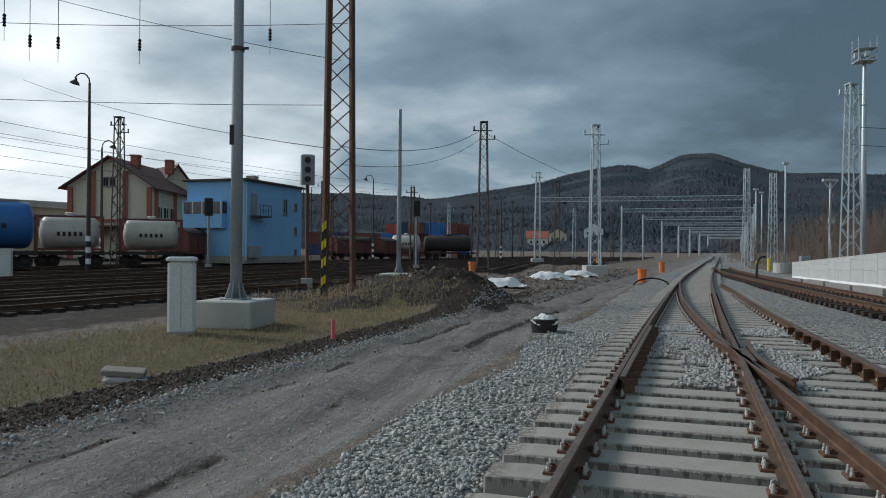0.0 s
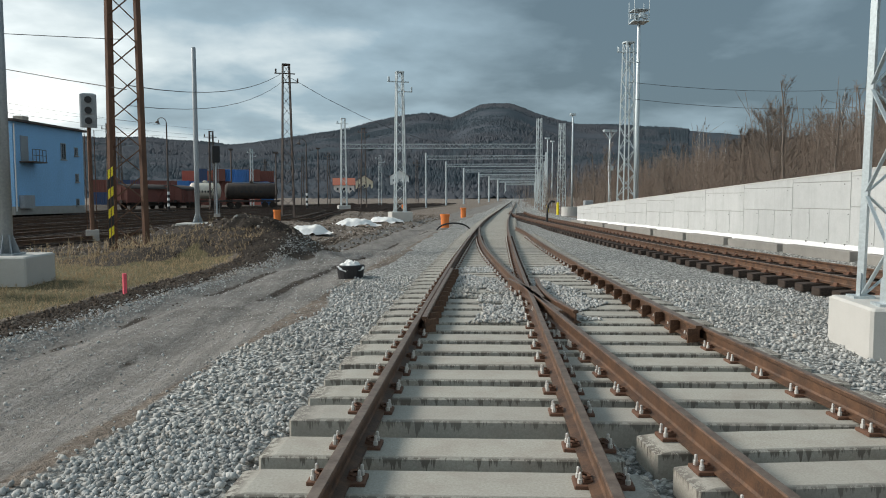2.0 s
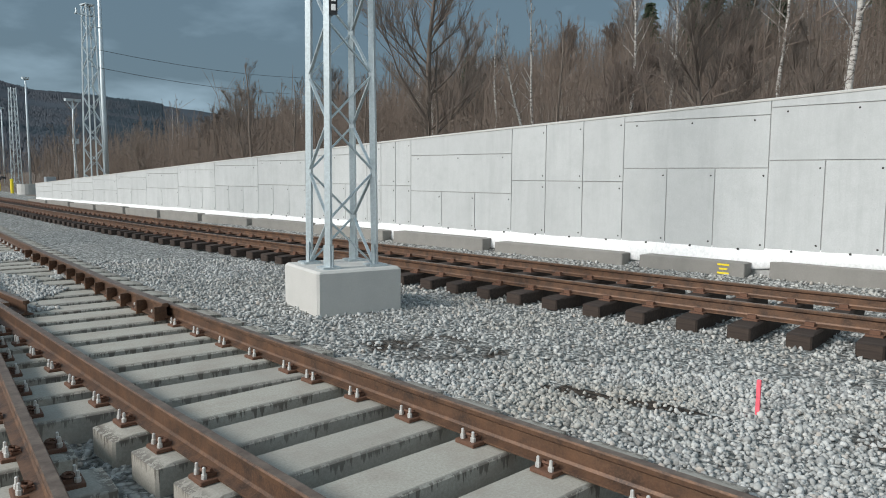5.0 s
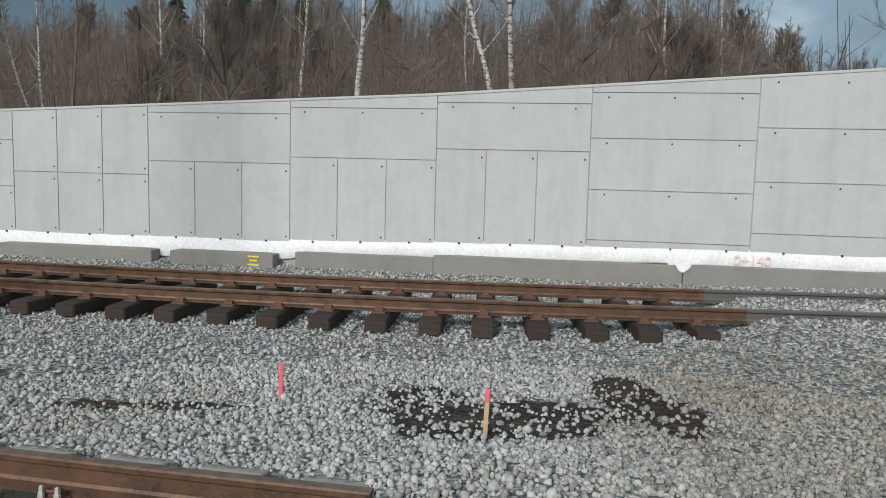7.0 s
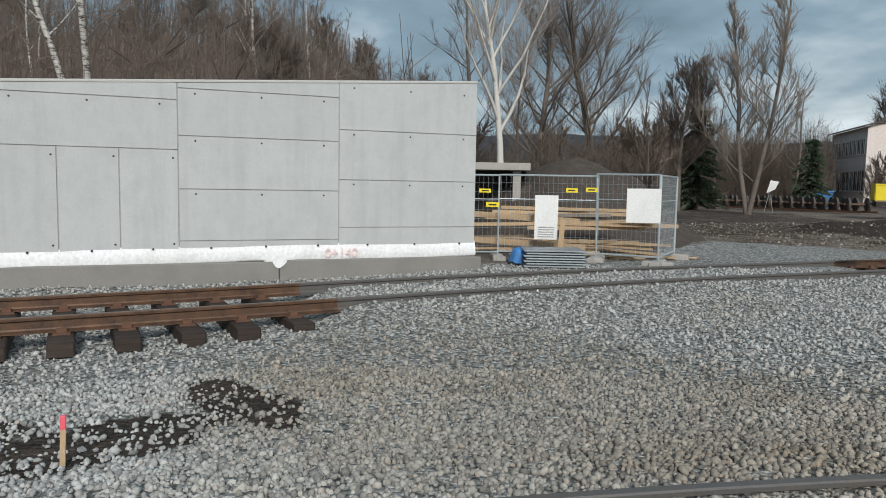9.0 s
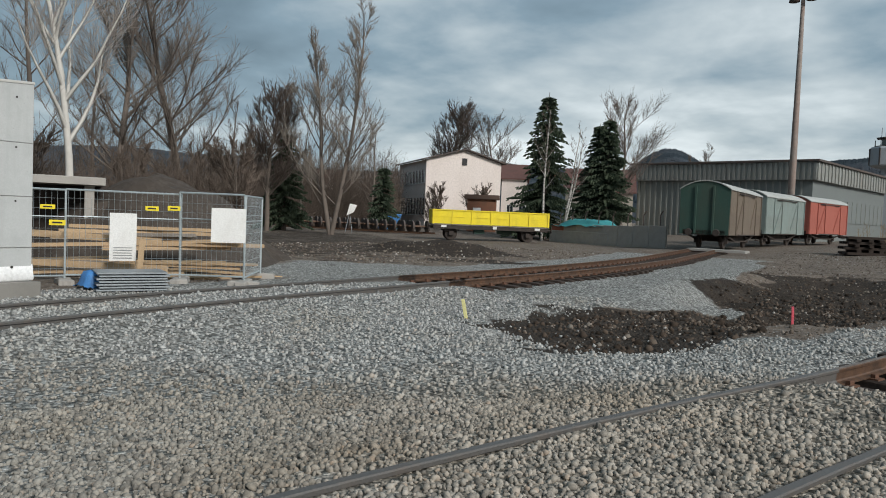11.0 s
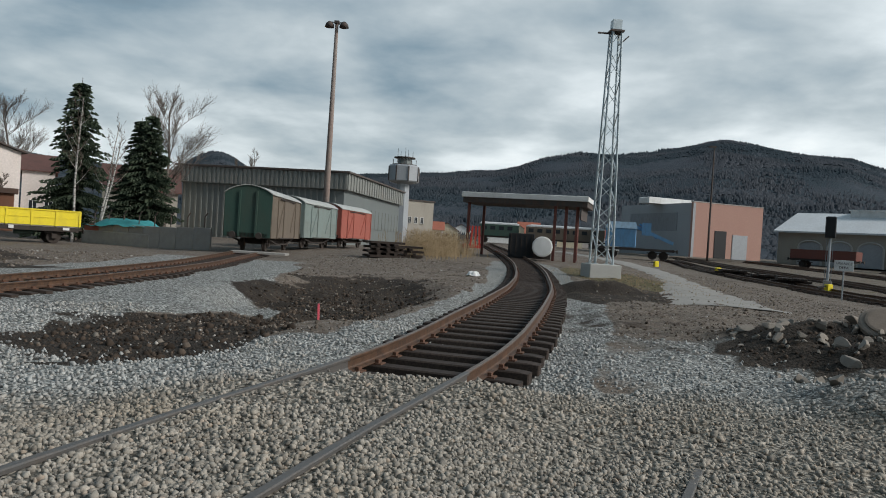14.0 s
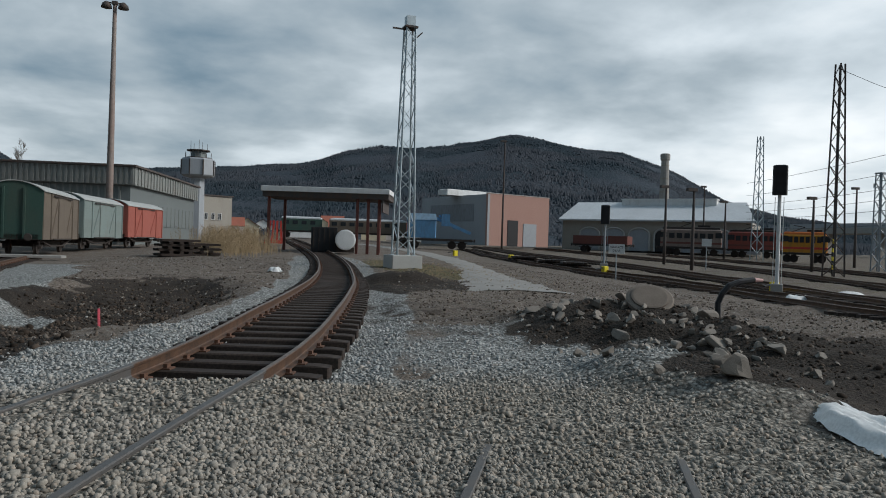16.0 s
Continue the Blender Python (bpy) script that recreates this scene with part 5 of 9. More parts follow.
# lamp poles
t = tube_pole("light_mast", "tall smooth galvanised floodlight mast", *polar(-20.15, 62), 15.6, 0.21, 0.12, M["galv"], group="floodlight masts", category="light mast")
zt = 15.6 - gz(*polar(-20.15, 62))
part("platform", Geo().box((0, 0, zt), (1.3, 1.3, 0.08)).box((0, 0, zt + 0.9), (1.3, 1.3, 0.05)), G, t)
for k in range(4):
    part("floodlight", Geo().box((0.5 * math.cos(k * 1.57), 0.5 * math.sin(k * 1.57), zt + 0.45), (0.42, 0.3, 0.36), k * 90), G, t)
    part("railing_post", Geo().tube((0.62 * (-1) ** k, 0.62 * (-1) ** (k // 2), zt), (0.62 * (-1) ** k, 0.62 * (-1) ** (k // 2), zt + 1.7), 0.03, 0.03, 5), G, t)
for az, d, top in ((-15.4, 95, 12.0), (-18.2, 80, 8.5), (-13.9, 140, 12.0), (-10.9 - 2.6, 120, 11), (10.9, 120, 9.0), (4.4, 130, 10), (7.6, 110, 8.0)):
    t = tube_pole("lamp_post", "grey steel lamp post beside the tracks", *polar(az, d), top, 0.13, 0.09, G if az < 0 else DK, group="lamp posts", category="lamp post")
    zz = top - gz(*polar(az, d))
    part("lamp_head", Geo().box((0, 0, zz), (1.5 if az == -18.2 else 0.7, 0.4, 0.25), 10), G if az < 0 else DK, t)
    if az == -18.2:
        part("bracket_arm", Geo().bar((0, 0, zz - 0.9), (-0.65, 0, zz), 0.09).bar((0, 0, zz - 0.9), (0.65, 0, zz), 0.09), G, t)
        part("switch_box", Geo().box((0.12, 0, zz * 0.55), (0.5, 0.4, 0.5)), G, t)


def old_lamp(az, d, top, side=-1):
    x, y = polar(az, d)
    t = tube_pole("lamp_post", "old dark lamp post with a striped foot and curved neck", x, y, top, 0.13, 0.07, DK, group="old lamp posts", category="lamp post")
    h = top - t.matrix_world.translation.z
    neck = [Vector((side * 0.55 * (1 - math.cos(a)), 0, h + 0.6 * math.sin(a))) for a in np.linspace(0, 2.6, 7)]
    part("neck", Geo().pipe(neck, 0.045, 5), DK, t)
    lamp_head(t, neck[-1] - Vector((0, 0, 0.3)), 0, DK)
    for i in range(6):
        part("warning_stripe", Geo().lathe((0, 0, 0.3 + i * 0.35), [(0.15, 0), (0.15, 0.33)], 10), M["white"] if i % 2 else M["black"], t)
    return t


old_lamp(35.9, 50, 11.6)
old_lamp(35.1, 66, 9.6, 1)
old_lamp(15.4, 92, 10.2, -1)
old_lamp(-2.7 + 8.0, 105, 9.0)
# lattice masts of the old yard to the left
lattice_mast("dark lattice catenary mast with insulator arms", *polar(34.0, 72), 13.2, 0.95, 0.55, DK, 0, None, 0.10, 0.06)
for az, d, top in ((19.3, 110, 11.5), (18.6, 140, 12), (12.3, 95, 9.6), (9.4, 150, 11), (3.6, 160, 11), (5.6, 175, 11), (8.4, 190, 11), (-0.4, 150, 10), (1.2, 190, 11), (-3.3, 170, 10)):
    lattice_mast("slim weathered lattice catenary mast far along the yard", *polar(az, d), top, 0.6, 0.4, DK if int(d) % 3 else G, 0, None, 0.09, 0.06, 1.0)


def signal(label, az, d, top, mat, stripes=False, group="signals", head=None):
    x, y = polar(az, d)
    z = gz(x, y)
    yaw = math.degrees(math.atan2(-y, -x)) + 90
    t = thing("railway_signal", label, "signal", pose(x, y, z, 0, 0, yaw), group)
    h = top - z
    part("post", Geo().lathe((0, 0, -0.2), [(0.09, 0), (0.075, h)], 8), mat, t)
    part("signal_head", Geo().box((0, -0.12, h - 0.65), (0.62, 0.30, 1.35), 0, 0.05), head or M["black"], t)
    for i in range(3):
        part("lens_hood", Geo().lathe((0, -0.30, h - 0.25 - i * 0.42), [(0.11, 0), (0.14, -0.16)], 10, "y"), M["black"], t)
    part("foot", Geo().box((0, 0, 0.2), (0.5, 0.5, 0.6), 0, 0.02), M["yellow"] if stripes else M["oldcon"], t)
    part("ladder", Geo().bar((-0.18, 0.3, 0.2), (-0.18, 0.2, h - 1.4), 0.03).bar((0.18, 0.3, 0.2), (0.18, 0.2, h - 1.4), 0.03), mat, t)
    if stripes:
        for i in range(4):
            part("post_band", Geo().lathe((0, 0, 0.6 + i * 0.75), [(0.095, 0), (0.095, 0.55)], 8), M["white"] if i % 2 == 0 else M["red"], t)
    return t


signal("railway signal with a black head on a grey post", 27.8, 58, 5.2, M["polegrey"])
t = signal("railway signal with a grey box head on a rusty post", 20.5, 33, 5.6, M["rust"], head=M["polegrey"])
signal("low railway signal with round lamps", 12.0, 62, 5.6, M["polegrey"])
signal("tall railway signal with a black head on a pale post", 141.75, 36, 5.5, M["white"], stripes=False)
signal("small railway signal on a grey lattice post", 154.0, 52, 4.6, M["polegrey"])
# back: the galvanised tower, floodlight mast and yard masts
lattice_mast("galvanised lattice tower on a concrete block", *polar(169.65, 41), 13.6, 1.0, 0.5, G, 8, (1.75, 0.7), 0.085, 0.05, head="cage")
x, y = polar(-168.55, 76)
t = tube_pole("light_mast", "tall rust-streaked floodlight mast with two round lamps", x, y, 23.4, 0.33, 0.17, worn("rust_streaked_pole", (0.27, 0.225, 0.20), 0.8, 0.1, (0.26, 0.09, 0.045), 0.95, 0.22), group="floodlight masts", category="light mast")
zz = 23.4 - gz(x, y)
for s in (-1, 1):
    part("lamp_head", Geo().lathe((s * 0.75, 0, zz - 0.45), [(0.5, 0), (0.42, 0.35), (0.15, 0.6)], 10), DK, t, smooth=True)
    part("bracket_arm", Geo().bar((0, 0, zz), (s * 0.75, 0, zz + 0.1), 0.1), DK, t)
part("cap", Geo().box((0, 0, zz + 0.05), (0.5, 0.5, 0.3)), DK, t)
lattice_mast("tall dark lattice catenary mast in the yard", *polar(138.25, 62), 16.0, 1.05, 0.45, DK, 8, None, 0.12, 0.06, head="", stripes=True)
lattice_mast("tall dark lattice catenary mast", *polar(143.2, 100), 16.5, 1.1, 0.5, G, 8, None, 0.12, 0.07, head="")
lattice_mast("grey lattice catenary mast", *polar(135.6, 80), 9.6, 0.9, 0.6, M["polegrey"], 8, None, 0.11, 0.07)
for az, d, top in ((162.0, 100, 16.0), (146.9, 110, 11), (147.6, 60, 6.4), (149.6, 70, 7.5), (139.6, 70, 6.5), (137.0, 90, 9), (145.4, 90, 7.5)):
    x, y = polar(az, d)
    t = tube_pole("lamp_post", "slim dark yard lamp post", x, y, top, 0.14, 0.08, DK, group="yard lamp posts", category="lamp post")
    part("lamp_head", Geo().box((0.2, 0, top - gz(x, y)), (0.8, 0.35, 0.25)), DK, t)


# overhead wires, drooping between their supports
def wire(a, b, sag=0.4, r=0.012, n=10):
    a, b = Vector(a), Vector(b)
    pts = [a + (b - a) * (i / n) - Vector((0, 0, sag * 4 * (i / n) * (1 - i / n))) for i in range(n + 1)]
    g = Geo().pipe(pts, r, 4)
    return solid("overhead_wire", g, M["wire"], "thin black overhead wire across the yard", "wire", group="overhead wires")


def P3(az, d, z):
    return (*polar(az, d), z)


def el(e, d):
    return 1.47 + d * math.tan(radians(e))


wire(P3(46, 30, el(14.0, 30)), P3(17.5, 27.5, el(17.0, 27.5)), 0.15, 0.012)
wire(P3(46, 40, el(17.6, 40)), P3(18.0, 27, el(14.3, 27)), 0.3, 0.014)
wire(P3(46, 36, el(9.4, 36)), P3(18.2, 27, el(11.0, 27)), 0.1, 0.014)
wire(P3(18, 27, el(7.9, 27)), P3(6.8, 60, el(9.5, 60)), 0.8, 0.02)
wire(P3(40, 60, el(11.2, 60)), P3(18, 27, el(7.6, 27)), 0.5, 0.02)
wire(P3(18, 27, el(6.5, 27)), P3(6.8, 60, el(8.9, 60)), 0.9, 0.015)
wire(P3(6.8, 60, 11.2), P3(-12.85, 100, 9.0), 3.0, 0.02)
for k, (e0, e1) in enumerate(((9.0, 5.0), (8.2, 4.6), (7.4, 4.4), (6.6, 4.0), (7.8, 5.4), (5.6, 3.8))):
    wire(P3(47, 55 + 4 * k, el(e0, 55 + 4 * k)), P3(12 + k, 120 + 5 * k, el(e1, 120 + 5 * k)), 0.8, 0.02)
for az, e in ((41.0, 14.4), (39.5, 13.3), (37.8, 13.4), (32.6, 13.9), (23.4, 15.4)):
    d = 30 if az > 30 else 27.5
    h = el(e, d)
    t = thing("insulator", "dark ribbed insulator hanging on a wire", "insulator", pose(*polar(az, d), h), "insulators")
    part("insulator_body", Geo().lathe((0, 0, 0), [(0.03, 0), (0.07, 0.05), (0.04, 0.1), (0.07, 0.16), (0.04, 0.22), (0.07, 0.28), (0.04, 0.34), (0.07, 0.40), (0.03, 0.46)], 8), M["black"], t)
    part("hanger", Geo().tube((0, 0, 0.46), (0, 0, 2.6), 0.012, 0.012, 4).tube((0, 0, -0.5), (0, 0, 0), 0.008, 0.008, 4), M["wire"], t)
for e in (1.9, 2.6, 3.1, 3.6, 4.3, 5.2):
    wire(P3(120, 60, el(e * 2.1, 60)), P3(144, 105, el(e, 105)), 0.6, 0.025)
wire(P3(138.2, 62, 15.6), P3(118, 60, 8), 1.5, 0.02)
wire(P3(-12.85, 100, 11.4), P3(-8, 300, 9), 2, 0.03)
for e in (8.6, 7.4):
    wire(P3(-19.4, 56, el(e, 56)), P3(-40, 90, el(e - 1.0, 90)), 1.0, 0.02)

# ---- hills ----
PROFILE = [(-180, 5.5), (-176, 5.2), (-171.4, 4.9), (-167, 4.2), (-163.5, 3.9), (-161.6, 5.3), (-160.2, 5.75), (-158.8, 5.3), (-156.8, 3.8), (-150, 4.0), (-147, 4.4), (-144, 3.6), (-136, 3.2), (-128, 3.9), (-118, 4.2), (-100, 3), (-60, 3), (-30.3, 4.3),
           (-18.4, 5.5), (-15.9, 5.5), (-12.9, 6.4), (-10.6, 7.3), (-8.6, 7.2), (-6.1, 6.1), (-4, 6.5), (-1.9, 6.25), (2.5, 5.2), (6.5, 4.5), (10.9, 3.8), (16.3, 4.2), (25.7, 3.8), (45, 2), (90, 2), (125, 2.0), (136, 2.2), (141.5, 2.7), (145.2, 3.7), (149, 5.9), (153.1, 7.5), (156.4, 7.8), (159, 8.2),
           (161.6, 8.5), (164.5, 7.9), (167.7, 7.4), (172.2, 7.4), (175.3, 6.7), (178, 5.7), (180, 5.5)]
az = np.linspace(-180, 180, 481)
pe = np.interp(az, [p[0] for p in PROFILE], [p[1] for p in PROFILE])
radii = np.array([330, 420, 520, 640, 780, 940, 1100, 1250, 1400, 1600, 1900])
rise = np.array([-0.02, 0.05, 0.16, 0.32, 0.52, 0.72, 0.88, 1.0, 1.02, 0.9, 0.7])
AZ, RR = np.meshgrid(az, radii)
HX, HY = -np.sin(np.radians(AZ)) * RR, np.cos(np.radians(AZ)) * RR
HZ = 1.5 + np.tan(np.radians(pe))[None] * 1250 * rise[:, None] * (1 + 0.10 * fbm(HX * 0.004, HY * 0.004, 12) * (RR < 1150)) - 2.0 + 3 * fbm(HX * 0.02, HY * 0.02, 5)
n = len(az)
ix = np.arange(HX.size).reshape(HX.shape)
me = bpy.data.meshes.new("wooded_hills")
me.from_pydata(np.stack([HX, HY, HZ], -1).reshape(-1, 3).tolist(), [], np.stack([ix[:-1, :-1], ix[:-1, 1:], ix[1:, 1:], ix[1:, :-1]], -1).reshape(-1, 4).tolist())
me.polygons.foreach_set("use_smooth", [True] * len(me.polygons))
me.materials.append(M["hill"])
hills = tagged(new("backdrop_hills", me), "distant wooded hills under a grey sky", "hills", kind="structure")
# far woods on the hills, joined
k = 150000
wa = np.concatenate([RNG.uniform(-24, 24, k * 3 // 8), RNG.uniform(136, 226, k - k * 3 // 8)])
wr = np.sqrt(RNG.uniform(360.0 ** 2, 1320.0 ** 2, k))
wa = (wa + 180) % 360 - 180
wx, wy = -np.sin(np.radians(wa)) * wr, np.cos(np.radians(wa)) * wr
wz = 1.5 + np.tan(np.radians(np.interp(wa, az, pe))) * 1250 * np.interp(wr, radii, rise) * (1 + 0.10 * fbm(wx * 0.004, wy * 0.004, 12) * (wr < 1150)) - 2.6 + 3 * fbm(wx * 0.02, wy * 0.02, 5)
far = Mat("hazed_wood_crowns", 0.95, 0.0, 0.1)
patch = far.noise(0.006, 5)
# crown colours are shifted to blue-grey to stand in for distance haze
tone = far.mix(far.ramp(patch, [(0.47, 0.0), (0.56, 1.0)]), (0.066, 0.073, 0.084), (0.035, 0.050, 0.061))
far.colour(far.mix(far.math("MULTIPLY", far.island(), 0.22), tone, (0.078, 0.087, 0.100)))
fir = fbm(wx * 0.012, wy * 0.012, 66) > 0.05
ht = RNG.uniform(2.0, 4.2, k) * np.where(fir, 1.15, 0.75)
wd = RNG.uniform(1.6, 2.7, k) * np.where(fir, 0.8, 1.25)
turn = RNG.uniform(0, 2.1, k)
ang = turn[:, None] + np.array([0.0, 2.094, 4.189])[None]
wv = np.empty((k, 4, 3))
wv[:, :3, 0], wv[:, :3, 1], wv[:, :3, 2] = wx[:, None] + wd[:, None] * np.cos(ang), wy[:, None] + wd[:, None] * np.sin(ang), wz[:, None]
wv[:, 3] = np.stack([wx, wy, wz + ht], -1)
wf = (np.array([(0, 1, 3), (1, 2, 3), (2, 0, 3)])[None] + (np.arange(k) * 4)[:, None, None]).reshape(-1, 3)
me = bpy.data.meshes.new("far_woods")
me.vertices.add(k * 4)
me.vertices.foreach_set("co", wv.astype(np.float32).ravel())
me.loops.add(len(wf) * 3)
me.loops.foreach_set("vertex_index", wf.astype(np.int32).ravel())
me.polygons.add(len(wf))
me.polygons.foreach_set("loop_start", np.arange(0, len(wf) * 3, 3, dtype=np.int32))
me.polygons.foreach_set("loop_total", np.full(len(wf), 3, np.int32))
me.update(calc_edges=True)
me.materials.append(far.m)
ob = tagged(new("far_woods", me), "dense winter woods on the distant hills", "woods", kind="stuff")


# ---- trees ----
def bare_tree(seed, height, r0, spread=0.5, branches=16, sub=6, twigs=5, thick=1.0, fork=False, start=0.25, up=0.55, dome=False, stout=0.34):
    """Trunk and limbs in one mesh, fine twigs in another."""
    rg = random.Random(seed)
    trunk, fine = Geo(), Geo()

    def vec(d, amt):
        v = Vector((rg.uniform(-1, 1), rg.uniform(-1, 1), rg.uniform(-0.6, 1)))
        return (d + v * amt).normalized()

    def limb(g, p, d, ln, r, segs, wob, sides, bend=0.06):
        pts = [p]
        for i in range(segs):
            d = vec(d, wob)
            d.z += bend
            d.normalize()
            q = p + d * (ln / segs)
            ra, rb = r * (1 - i / segs * 0.8), r * (1 - (i + 1) / segs * 0.8)
            g.tube(p, q, ra, rb, sides, False)
            p = q
            pts.append(p)
        return pts, d

    stems = 1 if not fork else 2
    for s in range(stems):
        d0 = Vector((0.22 * (s * 2 - 1), 0.1, 1)).normalized() if fork else Vector((rg.uniform(-0.05, 0.05), rg.uniform(-0.05, 0.05), 1))
        pts, _ = limb(trunk, Vector((0, 0, -0.3)), d0, height * (1 - 0.12 * s), r0, 9, 0.07, 7, 0.03)
        for b in range(branches):
            f = start + (0.98 - start) * (b + rg.random()) / branches
            i = min(int(f * 9), 8)
            p = pts[i].lerp(pts[i + 1], f * 9 - i)
            a = rg.uniform(0, 6.283)
            d = Vector((math.cos(a), math.sin(a), up + 0.5 * f)).normalized()
            ln = height * spread * (max(0.3, math.sqrt(max(0.0, 1 - ((f - 0.42) / 0.62) ** 2))) if dome else 1.05 - f * 0.75) * rg.uniform(0.6, 1.1)
            bp, bd = limb(trunk, p, d, ln, r0 * stout * (1.1 - f * 0.8), 5, 0.16, 4)
            for c in range(sub):
                u = rg.uniform(0.2, 1.0)
                k = min(int(u * 5), 4)
                p2 = bp[k].lerp(bp[k + 1], u * 5 - k)
                d2 = vec(bd, 0.75)
                d2.z += 0.15
                d2.normalize()
                sp, sd2 = limb(fine, p2, d2, ln * rg.uniform(0.25, 0.5), thick * max(0.009, r0 * 0.07), 2, 0.2, 3)
                for w in range(twigs + 3):
                    p3 = sp[0].lerp(sp[-1], rg.uniform(0.15, 1.0))
                    d3 = vec(sd2, 0.8)
                    fine.tube(p3, p3 + d3 * (ln * rg.uniform(0.10, 0.24)), thick * max(0.007, r0 * 0.035), 0.004 * thick, 3, False)
    return trunk, fine


TREES = {}


def tree(kind, x, y, scale=1.0, rz=0.0, label="bare winter tree with fine brown twigs", group="bare trees"):
    if kind not in TREES:
        seed, h, r, args, bark, tw = TREE_KINDS[kind]
        tr, fi = bare_tree(seed, h, r, **args)
        e = thing("tree", label, "tree", pose(0, 0, 0), group)
        part("trunk", tr, bark, e, smooth=True)
        part("crown", fi, tw, e)
        TREES[kind] = e
        first = True
    else:
        e, first = TREES[kind], False
    m = pose(x, y, gz(x, y), 0, 0, rz) @ Matrix.Diagonal((scale, scale, scale, 1))
    if first:
        e.matrix_world = m
        return e
    c = copy_thing(e, m)
    c.matrix_world = m
    c["label"] = label
    return c


TREE_KINDS = {
    "brown": (1, 11.0, 0.15, dict(spread=0.34, branches=18, sub=6, twigs=5), M["bark"], M["twig"]),
    "slim": (2, 11.0, 0.10, dict(spread=0.22, branches=16, sub=5, twigs=4, start=0.35, up=0.9), M["bark"], M["twig"]),
    "slim2": (3, 10.0, 0.09, dict(spread=0.24, branches=14, sub=5, twigs=5, start=0.3, up=0.8), M["bark"], M["twig"]),
    "birch": (4, 12.0, 0.13, dict(spread=0.26, branches=16, sub=6, twigs=4, start=0.4, up=0.7), M["birch"], M["twig"]),
    "birch2": (5, 12.0, 0.14, dict(spread=0.24, branches=12, sub=5, twigs=4, start=0.45, up=0.7, fork=True), M["birch"], M["twig"]),
    "white": (6, 10.0, 0.15, dict(spread=0.50, branches=18, sub=10, twigs=9, start=0.36, up=1.3, dome=True, stout=0.62), twig("pale_bark", (0.42, 0.40, 0.37), (0.56, 0.54, 0.50)), twig("pale_twigs", (0.24, 0.21, 0.19), (0.34, 0.31, 0.28))),
    "oak": (7, 13.0, 0.24, dict(spread=0.40, branches=30, sub=11, twigs=9, thick=1.2, start=0.2, dome=True), M["bark"], twig("grey_twigs", (0.10, 0.08, 0.07), (0.17, 0.145, 0.125))),
    "round": (8, 10.0, 0.22, dict(spread=0.36, branches=46, sub=12, twigs=9, thick=1.7, start=0.28, up=0.55, dome=True), M["bark"], twig("dark_twigs", (0.075, 0.06, 0.052), (0.13, 0.105, 0.09))),
    "bush": (9, 3.2, 0.04, dict(spread=0.7, branches=26, sub=9, twigs=8, thick=1.6, start=0.03, up=0.7), M["bark"], M["twig"]),
    "poplar": (10, 16.0, 0.20, dict(spread=0.34, branches=26, sub=10, twigs=8, thick=1.6, start=0.15, up=0.9, fork=True), M["bark"], twig("poplar_twigs", (0.13, 0.11, 0.095), (0.21, 0.185, 0.16))),
}
rf = random.Random(42)
kinds = ["brown", "slim", "slim2", "oak", "slim2", "birch", "brown", "round", "brown"]
placed = 0
while placed < 330:
    x, y = rf.uniform(17, 100), rf.uniform(-26, 150)
    a = -math.degrees(math.atan2(x, y))
    if not (-112 < a < -15) or (x < 24 and y > 40) or (x < 21 and rf.random() < 0.6):
        continue
    k = rf.choice(kinds)
    sc = rf.uniform(0.5, 1.0) * (0.78 if x < 40 else 1.0) * (0.75 if k in ("oak", "round") else 1.0)
    nm = {"birch": "bare birch with a pale trunk on the bank"}.get(k, "bare winter tree on the brown bank")
    tree(k, x, y, sc, rf.uniform(0, 360), nm, "trees behind the wall")
    placed += 1
